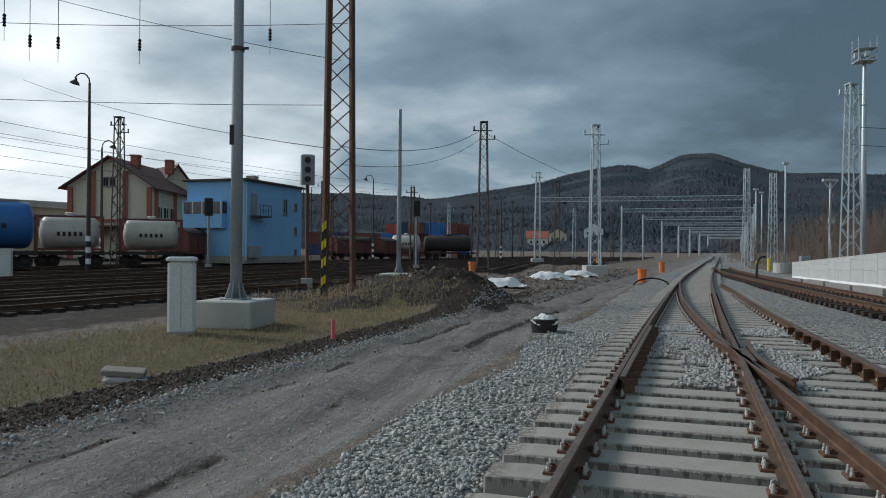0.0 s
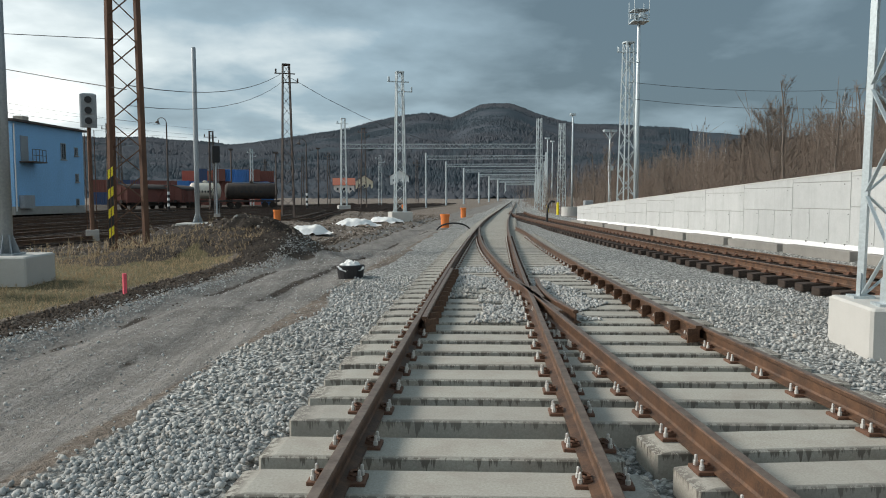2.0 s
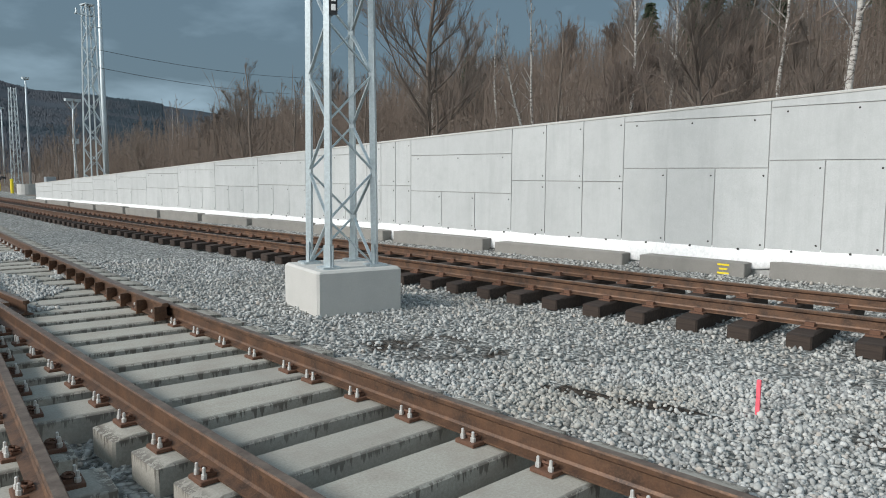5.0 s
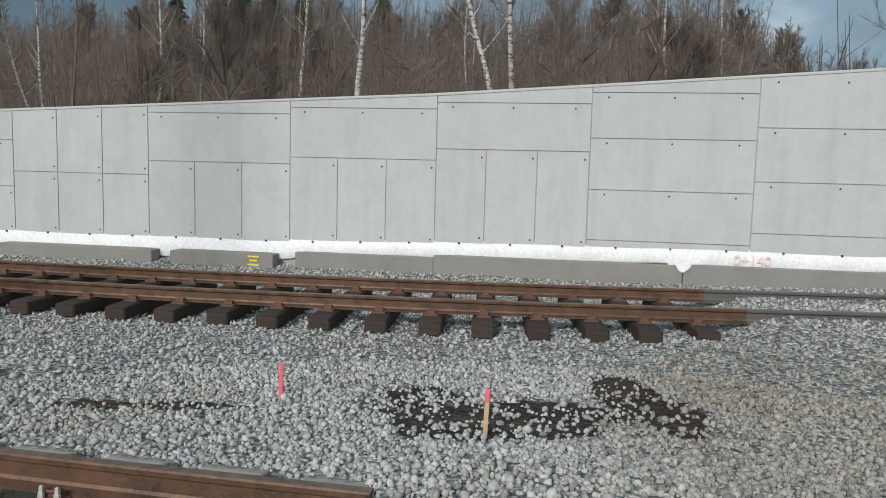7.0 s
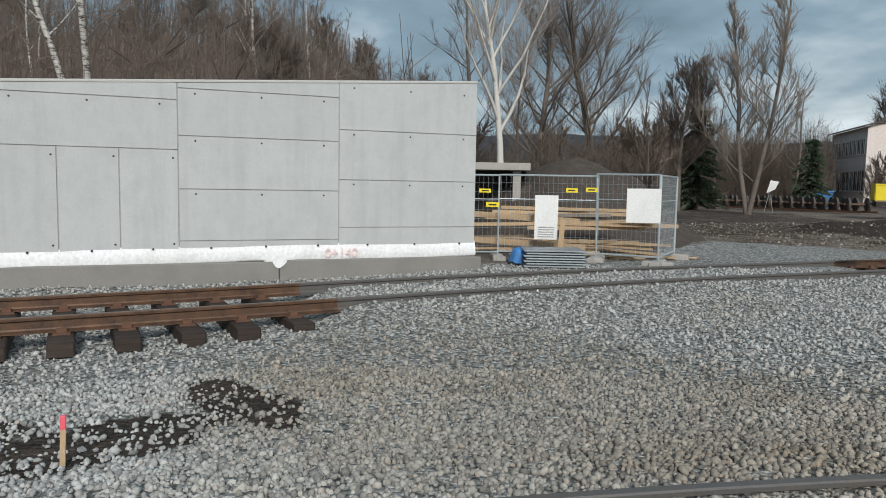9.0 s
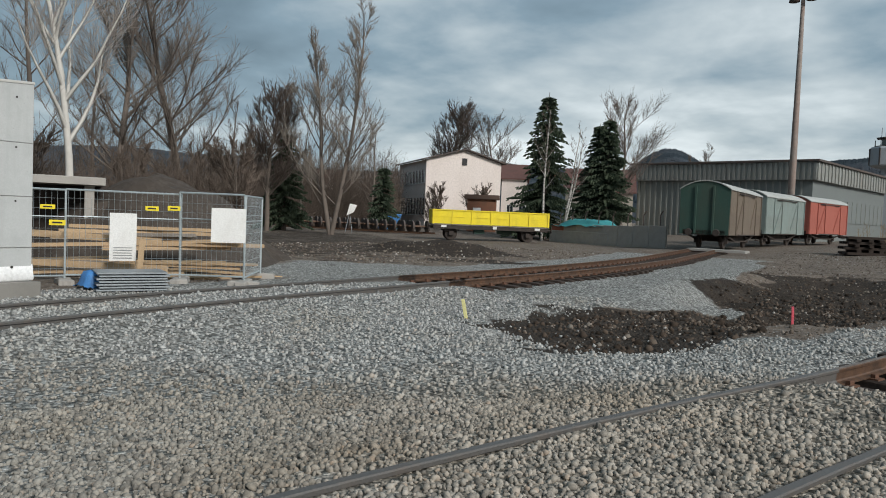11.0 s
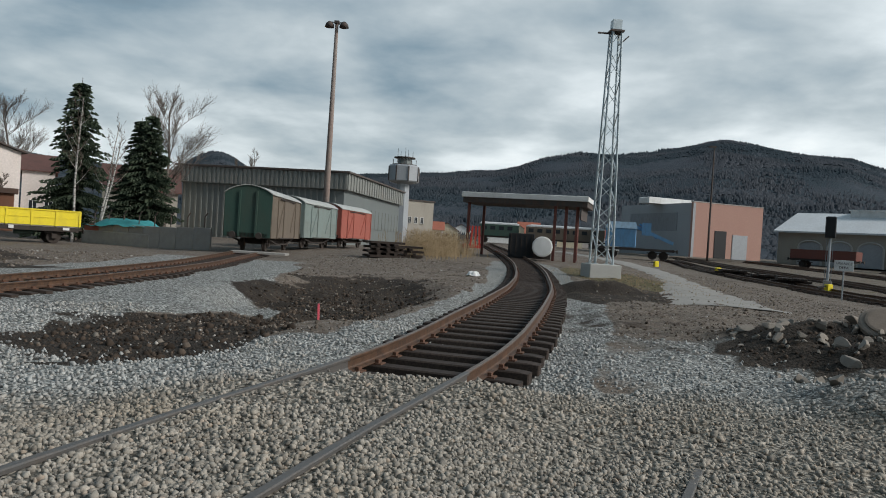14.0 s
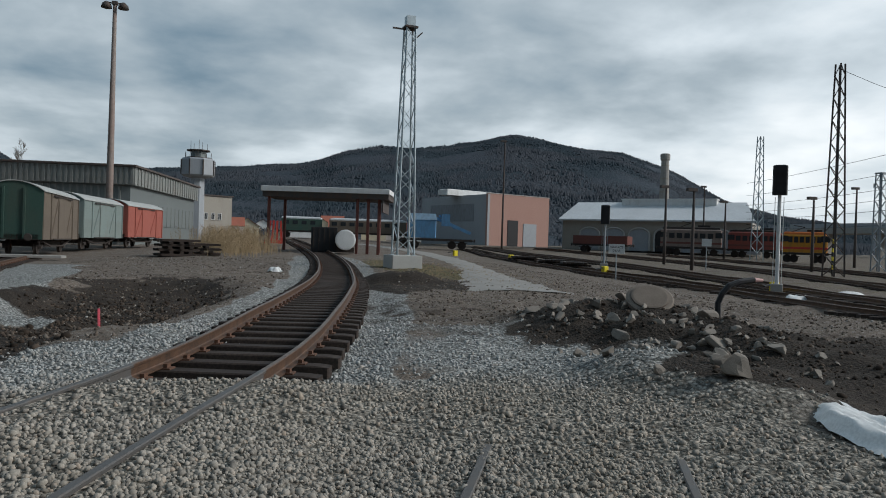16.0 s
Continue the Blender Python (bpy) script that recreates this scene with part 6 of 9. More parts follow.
# single trees
for kind, az_, d, sc, rz, lab in (("oak", -43.3, 40, 1.0, 0, "large dark bare tree behind the retaining wall"), ("birch", -73.2, 30, 1.25, 0, "tall birch with a straight pale trunk"), ("birch2", -85.6, 32, 1.25, 40, "birch with two pale crossing trunks"),
                                  ("birch", -69.0, 44, 1.1, 80, "slender birch with a pale trunk"), ("birch", -59, 42, 0.95, 10, "slender birch with a pale trunk"), ("birch2", -52, 40, 0.8, 70, "leaning young birch with pale bark"), ("birch", -97.5, 40, 1.0, 200, "slender birch with a pale trunk"),
                                  ("white", -115.9, 27, 1.08, 20, "pale-barked bare tree with forking white limbs"), ("oak", -119, 46, 1.15, 80, "large bare tree with dark limbs"), ("oak", -123.2, 48, 1.25, 200, "large bare tree with dark limbs"), ("brown", -113, 38, 1.2, 0, "bare brown tree beside the yard"),
                                  ("round", -129.3, 60, 1.05, 10, "dense bare tree with dark twigs"), ("poplar", -134.2, 56, 1.05, 30, "tall bare poplar with two stems"), ("round", -143.4, 112, 1.65, 0, "dense round bare tree behind a house"), ("brown", -137.3, 75, 1.0, 0, "bare brown tree beside the yard"),
                                  ("oak", -147.2, 102, 1.12, 100, "dense bare tree with dark twigs"), ("birch", -150.8, 62, 0.95, 60, "slim birch before a spruce"), ("birch2", -152.3, 62, 0.85, 120, "leaning birch before a spruce"), ("oak", -156.8, 84, 1.12, 50, "bare grey tree beside a hall"), ("poplar", -162.2, 150, 1.0, 0, "bare bushy tree behind the hall"),
                                  ("bush", -142.5, 80, 1.5, 0, "bare shrub before a pink wall"), ("bush", -146.0, 80, 1.5, 40, "bare shrub before a pink wall"), ("bush", -127.2, 36, 1.5, 0, "bare brown shrub beside the yard"), ("bush", -131.5, 82, 1.6, 70, "bare brown shrub beside the yard"), ("bush", -120, 40, 1.4, 20, "bare brown shrub beside the yard"), ("bush", -124.5, 42, 1.6, 90, "bare brown shrub beside the yard"), ("bush", -112.5, 34, 1.5, 140, "bare brown shrub beside the yard"), ("brown", -126.5, 58, 0.9, 33, "bare brown tree beside the yard"), ("brown", -131.8, 66, 0.9, 99, "bare brown tree beside the yard"), ("brown", -117.2, 52, 1.1, 180, "bare brown tree beside the yard")):
    tree(kind, *polar(az_, d), sc, rz, lab)


def thicket(name, n, place, lo, hi, r, mat, label, lean=0.18):
    """Many thin upright stems with side twigs, joined."""
    g = Geo()
    rg = random.Random(n)
    for _ in range(n):
        x, y = place(rg)
        z, h = gz(x, y), rg.uniform(lo, hi)
        p = Vector((x, y, z - 0.1))
        q = p + Vector((rg.uniform(-lean, lean) * h, rg.uniform(-lean, lean) * h, h))
        g.tube(p, q, r, r * 0.3, 3, False)
        for k in range(5):
            s = p.lerp(q, rg.uniform(0.25, 0.9))
            g.tube(s, s + Vector((rg.uniform(-0.5, 0.5), rg.uniform(-0.5, 0.5), rg.uniform(0.05, 0.45))) * h * 0.5, r * 0.5, r * 0.15, 3, False)
    return solid(name, g, mat, label, "shrubs", kind="stuff")


def on_bank(rg):
    while True:
        x, y = rg.uniform(16, 75), rg.uniform(-24, 130)
        if not (x < 24 and y > 40) and y > -0.36 * x:
            return x, y


def on_slope(rg):
    while True:
        x, y = rg.uniform(34, 125), rg.uniform(-30, 160)
        if -112 < -math.degrees(math.atan2(x, y)) < -16:
            return x, y


thicket("bank_woods", 8500, on_slope, 2.5, 8.0, 0.042, M["twig"], "dense brown leafless woods covering the slope", 0.22)
thicket("undergrowth", 4600, on_bank, 2.0, 6.5, 0.026, M["twig"], "dense brown bare undergrowth on the bank")
thicket("undergrowth", 1500, lambda rg: polar(rg.uniform(-126.5, -108), rg.uniform(33, 64)), 1.8, 6.0, 0.02, M["twig"], "dense reddish brown bare undergrowth")
thicket("undergrowth", 2600, lambda rg: polar(rg.uniform(-139.5, -125), rg.uniform(82, 98)), 2.5, 9.0, 0.03, M["twig"], "reddish brown bare undergrowth behind the wheelsets")
thicket("undergrowth", 1500, lambda rg: polar(rg.uniform(-139, -126.5), rg.uniform(80, 86)), 2.0, 7.0, 0.022, M["twig"], "reddish brown bare undergrowth beside the yard")
thicket("reeds", 1500, lambda rg: polar(rg.gauss(-177.2, 1.3), rg.gauss(60, 4)), 0.5, 2.2, 0.018, M["reed"], "dry straw-coloured reeds beside the track", 0.12)
thicket("weeds", 260, lambda rg: (-8.3 + rg.gauss(0, 1.5), 25 + rg.gauss(0, 2.5)), 0.2, 0.6, 0.010, M["reed"], "dry straw-coloured weeds round a mast foot", 0.3)


def spruce(seed, az_, d, h, label):
    rg = random.Random(seed)
    x, y = polar(az_, d)
    t = thing("spruce", label, "tree", pose(x, y, gz(x, y)), "spruces")
    part("trunk", Geo().tube((0, 0, -0.2), (0, 0, h), 0.22, 0.02, 7), M["bark"], t)
    g = Geo()
    z = 0.9
    while z < h - 0.2:
        f = 1 - z / h
        R = (0.25 + 0.30 * h * f ** 0.85)
        for k in range(10):
            a = rg.uniform(0, 6.283)
            ln = R * rg.uniform(0.6, 1.1)
            o = Vector((math.cos(a), math.sin(a), 0))
            p, q = Vector((0, 0, z)), o * ln + Vector((0, 0, z - ln * rg.uniform(0.1, 0.38)))
            side = Vector((-o.y, o.x, 0))
            steps = max(3, int(ln / 0.28))
            for s in range(steps):
                c = p.lerp(q, (s + 0.6) / steps)
                w = 0.30 * (1.15 - s / steps) + 0.10
                for sg in (-1, 1):
                    tip = c + side * (sg * w * rg.uniform(0.7, 1.3)) + o * 0.22 - Vector((0, 0, rg.uniform(0.05, 0.35)))
                    g.add([c + o * 0.14, c - o * 0.12, tip], [(0, 1, 2)])
                    g.add([c + Vector((0, 0, 0.08)), c - Vector((0, 0, 0.22)), tip + o * 0.1], [(0, 1, 2)])
        z += 0.30 + 0.1 * rg.random()
    part("crown", g, M["needle"], t)
    return t


spruce(1, -150.9, 66, 13.2, "tall dark green spruce behind the wagon")
spruce(2, -155.6, 70, 11.3, "dark green spruce beside the hall")
spruce(3, -154.9, 72, 11.0, "dark green spruce beside another")
spruce(4, -130.6, 62, 8.5, "narrow dark green spruce among bare trees")
spruce(5, -138.2, 70, 6.5, "small dark green spruce")
for i, (a, d, h) in enumerate(((-63.5, 95, 9), (-65, 92, 10), (-67, 96, 10), (-60.5, 98, 9), (-69.5, 94, 9), (-75.5, 100, 9), (-47, 90, 8))):
    spruce(10 + i, a, d, h, "dark spruce on the bank among bare trees")
thicket("grass_tufts", 12000, lambda rg: (lambda y: (main_left(y) - rg.uniform(6.3, 11.5), y))(rg.uniform(5, 24)), 0.06, 0.22, 0.007, M["reed"], "short dry grass on the strip beside the road", 0.5)
thicket("grass_tufts", 1500, lambda rg: (-8.8 + rg.gauss(0, 2.2), -40 + rg.gauss(0, 6)), 0.06, 0.25, 0.010, M["reed"], "short dry grass beside the path", 0.5)

# ---- buildings and vehicles ----
def facing(x, y):
    return math.degrees(math.atan2(-y, -x)) + 90


def frame_at(a, b, z):
    """A pose whose x axis runs from a to b (plan), standing at a, with -y to the viewer."""
    return pose(a[0], a[1], z, 0, 0, math.degrees(math.atan2(b[1] - a[1], b[0] - a[0])))


def window(parent, x, z, w, h, y=0.0, mat=None, bars=1, m=None):
    """A sunk window in a wall that faces -y: frame, pane and sill."""
    m = m or Matrix()
    fr = M["white"] if mat is None else mat
    t = 0.07
    g = Geo()
    for px in (x - w / 2 + t / 2, x + w / 2 - t / 2):
        g.box((px, y - 0.02, z), (t, 0.08, h))
    for pz in (z - h / 2 + t / 2, z + h / 2 - t / 2):
        g.box((x, y - 0.02, pz), (w, 0.08, t))
    for k in range(bars):
        g.box((x - w / 2 + w * (k + 1) / (bars + 1), y - 0.02, z), (0.05, 0.07, h))
    wn = part("window", g, fr, parent, m=m)
    part("pane", Geo().box((x, y + 0.0, z), (w - t, 0.03, h - t)), M["glass"], wn)
    part("sill", Geo().box((x, y - 0.06, z - h / 2 - 0.04), (w + 0.16, 0.16, 0.06)), M["oldcon"], wn)
    return wn


def gable_house(label, a, b, depth, eave, ridge, wall, roof, z=None, over=0.4, group="", along=False, name="house"):
    """A house whose front runs from a to b; the ridge runs away from the viewer, or along the front."""
    L = math.hypot(b[0] - a[0], b[1] - a[1])
    z = min(gz(*a), gz(*b)) - 0.1 if z is None else z
    t = thing(name, label, "building", frame_at(a, b, z), group)
    e, r = eave - z, ridge - z
    if along:
        v = [(0, 0, 0), (L, 0, 0), (L, depth, 0), (0, depth, 0), (0, 0, e), (L, 0, e), (L, depth, e), (0, depth, e), (0, depth / 2, r), (L, depth / 2, r)]
        f = [(0, 1, 5, 4), (2, 3, 7, 6), (1, 2, 6, 9, 5), (3, 0, 4, 8, 7)]
        part("wall", Geo().add(v, f), wall, t)
        k = (r - e) / (depth / 2)
        for s in (0, 1):
            y0, y1 = (-over, depth / 2) if s == 0 else (depth + over, depth / 2)
            z0 = e - over * k
            q = [(-over, y0, z0), (L + over, y0, z0), (L + over, y1, r), (-over, y1, r)]
            part("roof", Geo().add([(x, y, zz + 0.04) for x, y, zz in q] + [(x, y, zz + 0.20) for x, y, zz in q], [(0, 1, 2, 3), (7, 6, 5, 4), (0, 4, 5, 1), (1, 5, 6, 2), (2, 6, 7, 3), (3, 7, 4, 0)]), roof, t)
    else:
        v = [(0, 0, 0), (L, 0, 0), (L, depth, 0), (0, depth, 0), (0, 0, e), (L, 0, e), (L, depth, e), (0, depth, e), (L / 2, 0, r), (L / 2, depth, r)]
        f = [(0, 1, 5, 8, 4), (2, 3, 7, 9, 6), (1, 2, 6, 5), (3, 0, 4, 7)]
        part("wall", Geo().add(v, f), wall, t)
        k = (r - e) / (L / 2)
        for s in (-1, 1):
            x0, x1 = (-over, L / 2) if s < 0 else (L + over, L / 2)
            z0 = e - over * k
            q = [(x0, -over, z0), (x1, -over, r), (x1, depth + over, r), (x0, depth + over, z0)]
            part("roof", Geo().add([(x, y, zz + 0.04) for x, y, zz in q] + [(x, y, zz + 0.20) for x, y, zz in q], [(0, 1, 2, 3), (7, 6, 5, 4), (0, 4, 5, 1), (1, 5, 6, 2), (2, 6, 7, 3), (3, 7, 4, 0)]), roof, t)
    return t


def flat_house(label, a, b, depth, top, wall, roof, z=None, over=0.3, name="building", slab=0.25):
    L = math.hypot(b[0] - a[0], b[1] - a[1])
    z = min(gz(*a), gz(*b)) - 0.1 if z is None else z
    t = thing(name, label, "building", frame_at(a, b, z))
    part("wall", Geo().box((L / 2, depth / 2, (top - z) / 2), (L, depth, top - z)), wall, t)
    part("roof", Geo().box((L / 2, depth / 2, top - z + slab / 2 + 0.004), (L + 2 * over, depth + 2 * over, slab), 0, 0.03), roof, t)
    return t


# blue signal box: the corner towards the track, a long side and a short one
ca, cb, cc = polar(25.2, 70), polar(20.95, 79), polar(28.3, 75)
t = flat_house("light blue two-storey signal box with a flat dark roof", ca, cb, 6.4, 7.75, M["blue_wall"], M["darksteel"], z=0.0, over=0.35, slab=0.2)
L = math.hypot(cb[0] - ca[0], cb[1] - ca[1])
part("plinth", Geo().box((L / 2, 3.2, 0.35), (L + 0.06, 6.46, 0.7)), M["oldcon"], t)
for x, z, w, h in ((L * 0.68, 5.7, 0.75, 1.5), (L * 0.88, 5.8, 0.55, 0.8), (L * 0.88, 3.3, 0.5, 0.8), (L * 0.88, 1.0, 0.5, 0.7)):
    window(t, x, z, w, h, -0.02, M["polegrey"])
part("door", Geo().box((L * 0.14, -0.03, 5.6), (1.0, 0.08, 2.1)), M["polegrey"], t, "grey balcony door")
part("balcony_floor", Geo().box((L * 0.17, -0.6, 4.45), (2.0, 1.2, 0.12)), M["darksteel"], t)
bal = Geo()
for i in range(5):
    bal.tube((L * 0.17 - 0.95 + i * 0.47, -1.15, 4.45), (L * 0.17 - 0.95 + i * 0.47, -1.15, 5.5), 0.03, 0.03, 5)
part("balcony_railing", bal.bar((L * 0.17 - 0.95, -1.15, 5.5), (L * 0.17 + 0.95, -1.15, 5.5), 0.05).bar((L * 0.17 - 0.95, -1.15, 5.0), (L * 0.17 + 0.95, -1.15, 5.0), 0.04), M["darksteel"], t)
part("switch_cabinet", Geo().box((L * 0.12, -0.25, 1.1), (1.5, 0.4, 1.1)), M["greyclad"], t)
part("chimney", Geo().box((L * 0.55, 3, 8.3), (0.9, 0.9, 1.0)), M["oldrender"], t)
part("drainpipe", Geo().tube((0.12, -0.08, 0.3), (0.12, -0.08, 7.6), 0.06, 0.06, 6), M["white"], t)
ms = pose(0, 0, 0, 0, 0, -90) @ pose(-6.4, 0, 0)
bay = part("bay_window", Geo().box((-0.35, 4.2, 4.6), (0.7, 4.4, 2.6)), M["blue_wall"], t, "projecting glazed lookout bay")
for i in range(4):
    part("pane", Geo().box((-0.72, 2.6 + i * 1.05, 5.2), (0.03, 0.9, 1.1)), M["glass"], bay)
    part("mullion", Geo().box((-0.72, 2.08 + i * 1.05, 5.2), (0.06, 0.10, 1.25)), M["white"], bay)
for i in range(2):
    part("pane", Geo().box((-0.45 + i * 0.42, 1.98, 5.2), (0.34, 0.03, 1.1)), M["glass"], bay)
# cream station house with brick piers and a brown roof
ha, hb = polar(37.3, 92), polar(31.7, 88)
L = math.hypot(hb[0] - ha[0], hb[1] - ha[1])
t = gable_house("cream station building with red brick piers and a brown gable roof", ha, hb, 13, 8.3, 11.5, M["cream"], M["tile"], z=0.2, over=0.7)
for f in (0.04, 0.30, 0.68, 0.96):
    part("brick_pier", Geo().box((L * f, -0.12, 4.0 + (0.9 if 0.2 < f < 0.8 else 0)), (0.55, 0.24, 8.0 + (1.8 if 0.2 < f < 0.8 else 0))), M["brick"], t)
part("string_course", Geo().box((L / 2, -0.07, 4.2), (L, 0.12, 0.35)), M["brick"], t)
for f in (0.45, 0.53):
    window(t, L * f, 8.6, 0.7, 1.1, -0.03, M["oldrender"])
for i in range(3):
    w = part("window", Geo().box((L + 0.03, 1.8 + i * 2.0, 5.0), (0.1, 1.1, 1.9)), M["glass"], t)
    part("window_frame", Geo().box((L + 0.06, 1.8 + i * 2.0, 5.0), (0.1, 0.1, 1.9)).box((L + 0.06, 1.8 + i * 2.0, 5.9), (0.1, 1.2, 0.1)).box((L + 0.06, 1.8 + i * 2.0, 4.1), (0.14, 1.3, 0.1)), M["white"], w)
for f in (0.05, 0.5, 0.95):
    part("brick_pier", Geo().box((L + 0.12, 13 * f, 4.0), (0.24, 0.6, 8.0)), M["brick"], t)
part("chimney", Geo().box((L * 0.62, 4, 11.3), (0.9, 0.9, 1.4)).box((L * 0.62, 4, 12.05), (1.1, 1.1, 0.15)), M["brick"], t)
part("chimney", Geo().box((L * 0.8, 10, 11.4), (0.9, 0.9, 1.8)), M["brick"], t)
part("canopy_roof", Geo().box((L / 2, -1.6, 3.5), (L + 1, 3.2, 0.2)), M["tile"], t)
ha, hb = polar(31.5, 98), polar(28.7, 100)
t = gable_house("cream wing of the station with a brown tiled roof", ha, hb, 12, 8.6, 11.9, M["cream"], M["tile"], z=0.2, over=0.5)
for i in range(2):
    for zz in (7.4, 4.8):
        window(t, 1.4 + i * 2.0, zz, 0.9, 1.6, -0.03, M["white"])
# long low grey building at the edge, behind the tank wagons
t = flat_house("long low station hall with a grey roof", polar(46, 96), polar(36.5, 104), 14, 6.2, M["oldrender"], M["greyclad"], z=0.2, over=0.5, slab=0.8)
for i in range(12):
    window(t, 1.2 + i * 1.45, 4.2, 1.0, 1.5, -0.02)


def wheel(parent, x, y, r=0.46, mat=None):
    w = part("wheel", Geo().lathe((0, -0.07, 0), [(r * 0.25, -0.04), (r * 0.85, 0.0), (r * 0.86, -0.01), (r, -0.01), (r, 0.12), (r * 1.06, 0.13), (r * 1.06, 0.16), (r * 0.3, 0.17)], 18, "y"), mat or M["under"], parent, m=pose(x, y, r), smooth=False)
    part("hub", Geo().lathe((0, -0.16, 0), [(0.10, 0), (0.13, 0.02), (0.13, 0.12)], 10, "y"), M["rail"], w)
    return w


def bogies(parent, xs, half=0.75, z=0.0):
    for x in xs:
        for s in (-1, 1):
            wheel(parent, x, s * half)
            yb = s * (half + 0.2)
            part("axle_box", Geo().box((x, yb, 0.5), (0.35, 0.2, 0.32)), M["under"], parent)
            part("leaf_spring", Geo().bar((x - 0.6, yb, 0.72), (x + 0.6, yb, 0.72), 0.08, 0.1), M["under"], parent)


def underframe(parent, L, w=2.6, z=1.05):
    part("underframe", Geo().box((0, -w / 2 + 0.1, z), (L, 0.14, 0.26)).box((0, w / 2 - 0.1, z), (L, 0.14, 0.26)).box((0, 0, z + 0.05), (L, w - 0.3, 0.12)).box((-L / 2 + 0.08, 0, z), (0.16, w, 0.32)).box((L / 2 - 0.08, 0, z), (0.16, w, 0.32)), M["under"], parent)
    for sx in (-1, 1):
        for sy in (-0.85, 0.85):
            part("buffer", Geo().lathe((sx * L / 2, sy, z), [(0.09, 0), (0.07, sx * 0.35), (0.23, sx * 0.36), (0.20, sx * 0.42)], 10, "x"), M["under"], parent)


def wagon_pose(a, b, z=None):
    """The middle of a wagon between two places in plan, its length along x."""
    c = ((a[0] + b[0]) / 2, (a[1] + b[1]) / 2)
    z = gz(*c) + 0.14 if z is None else z
    return pose(c[0], c[1], z, 0, 0, math.degrees(math.atan2(b[1] - a[1], b[0] - a[0])))


def box_wagon(label, a, b, side, end, roof, H=4.3, w=3.0):
    L = math.hypot(b[0] - a[0], b[1] - a[1])
    t = thing("freight_wagon", label, "freight wagon", wagon_pose(a, b), "old freight wagons")
    underframe(t, L)
    bogies(t, (-L * 0.3, L * 0.3))
    part("brake_rigging", Geo().box((0, 0, 0.66), (L * 0.42, 1.9, 0.42)), M["under"], t)
    for s in (-1, 1):
        part("trussing", Geo().bar((-L * 0.42, s * 1.2, 0.9), (-L * 0.16, s * 1.2, 0.5), 0.09).bar((-L * 0.16, s * 1.2, 0.5), (L * 0.16, s * 1.2, 0.5), 0.09).bar((L * 0.16, s * 1.2, 0.5), (L * 0.42, s * 1.2, 0.9), 0.09), M["under"], t)
        part("footstep", Geo().box((s * (L / 2 - 0.35), -1.35, 0.55), (0.45, 0.28, 0.05)).box((s * (L / 2 - 0.35), -1.3, 0.78), (0.05, 0.05, 0.5)), M["under"], t)
    z0, z1 = 0.92, H - 0.55
    n = int(L / 0.145)
    body = part("body", Geo().box((0, 0, (z0 + z1) / 2), (L - 0.06, w - 0.08, z1 - z0)), side, t)
    g = as_mesh("side_board", Geo().box((0, 0, 0), (L / n - 0.012, 0.035, z1 - z0), 0, 0.004), side)
    for s in (-1, 1):
        for i in range(n):
            part("side_board", g, None, body, m=pose(-L / 2 + (i + 0.5) * L / n, s * (w / 2 - 0.02), (z0 + z1) / 2))
    for s in (-1, 1):
        for x in (-L / 2 + 0.1, -L * 0.3, -L * 0.11, L * 0.11, L * 0.3, L / 2 - 0.1):
            part("side_post", Geo().box((x, s * (w / 2 + 0.02), (z0 + z1) / 2), (0.10, 0.09, z1 - z0)), side, t)
        part("sliding_door", Geo().box((0, s * (w / 2 + 0.04), (z0 + z1) / 2 - 0.05), (L * 0.22, 0.06, z1 - z0 - 0.2)), side, t)
        for zz in (z1 - 0.12, z0 + 0.02):
            part("door_rail", Geo().box((0, s * (w / 2 + 0.08), zz), (L * 0.5, 0.06, 0.08)), M["under"], t)
        for x in (-L * 0.2, L * 0.2):
            part("diagonal_brace", Geo().bar((x - L * 0.09, s * (w / 2 + 0.03), z0 + 0.1), (x + L * 0.09, s * (w / 2 + 0.03), z1 - 0.1), 0.07), side, t)
    arc = [(-w / 2 - 0.05 + (w + 0.1) * i / 10, z1 + (H - z1) * math.sin(math.pi * i / 10) ** 0.8) for i in range(11)]
    for s in (-1, 1):
        x0 = s * (L / 2)
        pts = [(-w / 2, z0), (w / 2, z0)] + [(u, v) for u, v in arc[::-1]]
        g = Geo()
        nn = len(pts)
        vs = [(x0 - s * 0.05, u, v) for u, v in pts] + [(x0, u, v) for u, v in pts]
        g.add(vs, [tuple(range(nn)), tuple(range(2 * nn - 1, nn - 1, -1))] + [((i + 1) % nn, i, nn + i, nn + (i + 1) % nn) for i in range(nn)])
        part("end_wall", g, end, t)
        for yy in (-0.55, 0.55):
            part("end_post", Geo().box((x0 + s * 0.05, yy, (z0 + H) / 2 - 0.15), (0.10, 0.12, H - z0 - 0.4)), end, t)
    vs = []
    for x in (-L / 2 - 0.08, L / 2 + 0.08):
        vs += [(x, u * 1.02, v + 0.01) for u, v in arc] + [(x, u * 1.02, v + 0.07) for u, v in arc]
    fs = []
    for i in range(10):
        fs += [(i, i + 1, 22 + i + 1, 22 + i), (11 + i, 33 + i, 33 + i + 1, 11 + i + 1), (i, 11 + i, 11 + i + 1, i + 1), (22 + i, 22 + i + 1, 33 + i + 1, 33 + i)]
    fs += [(0, 22, 33, 11), (10, 21, 43, 32)]
    part("roof", Geo().add(vs, fs), roof, t)
    return t


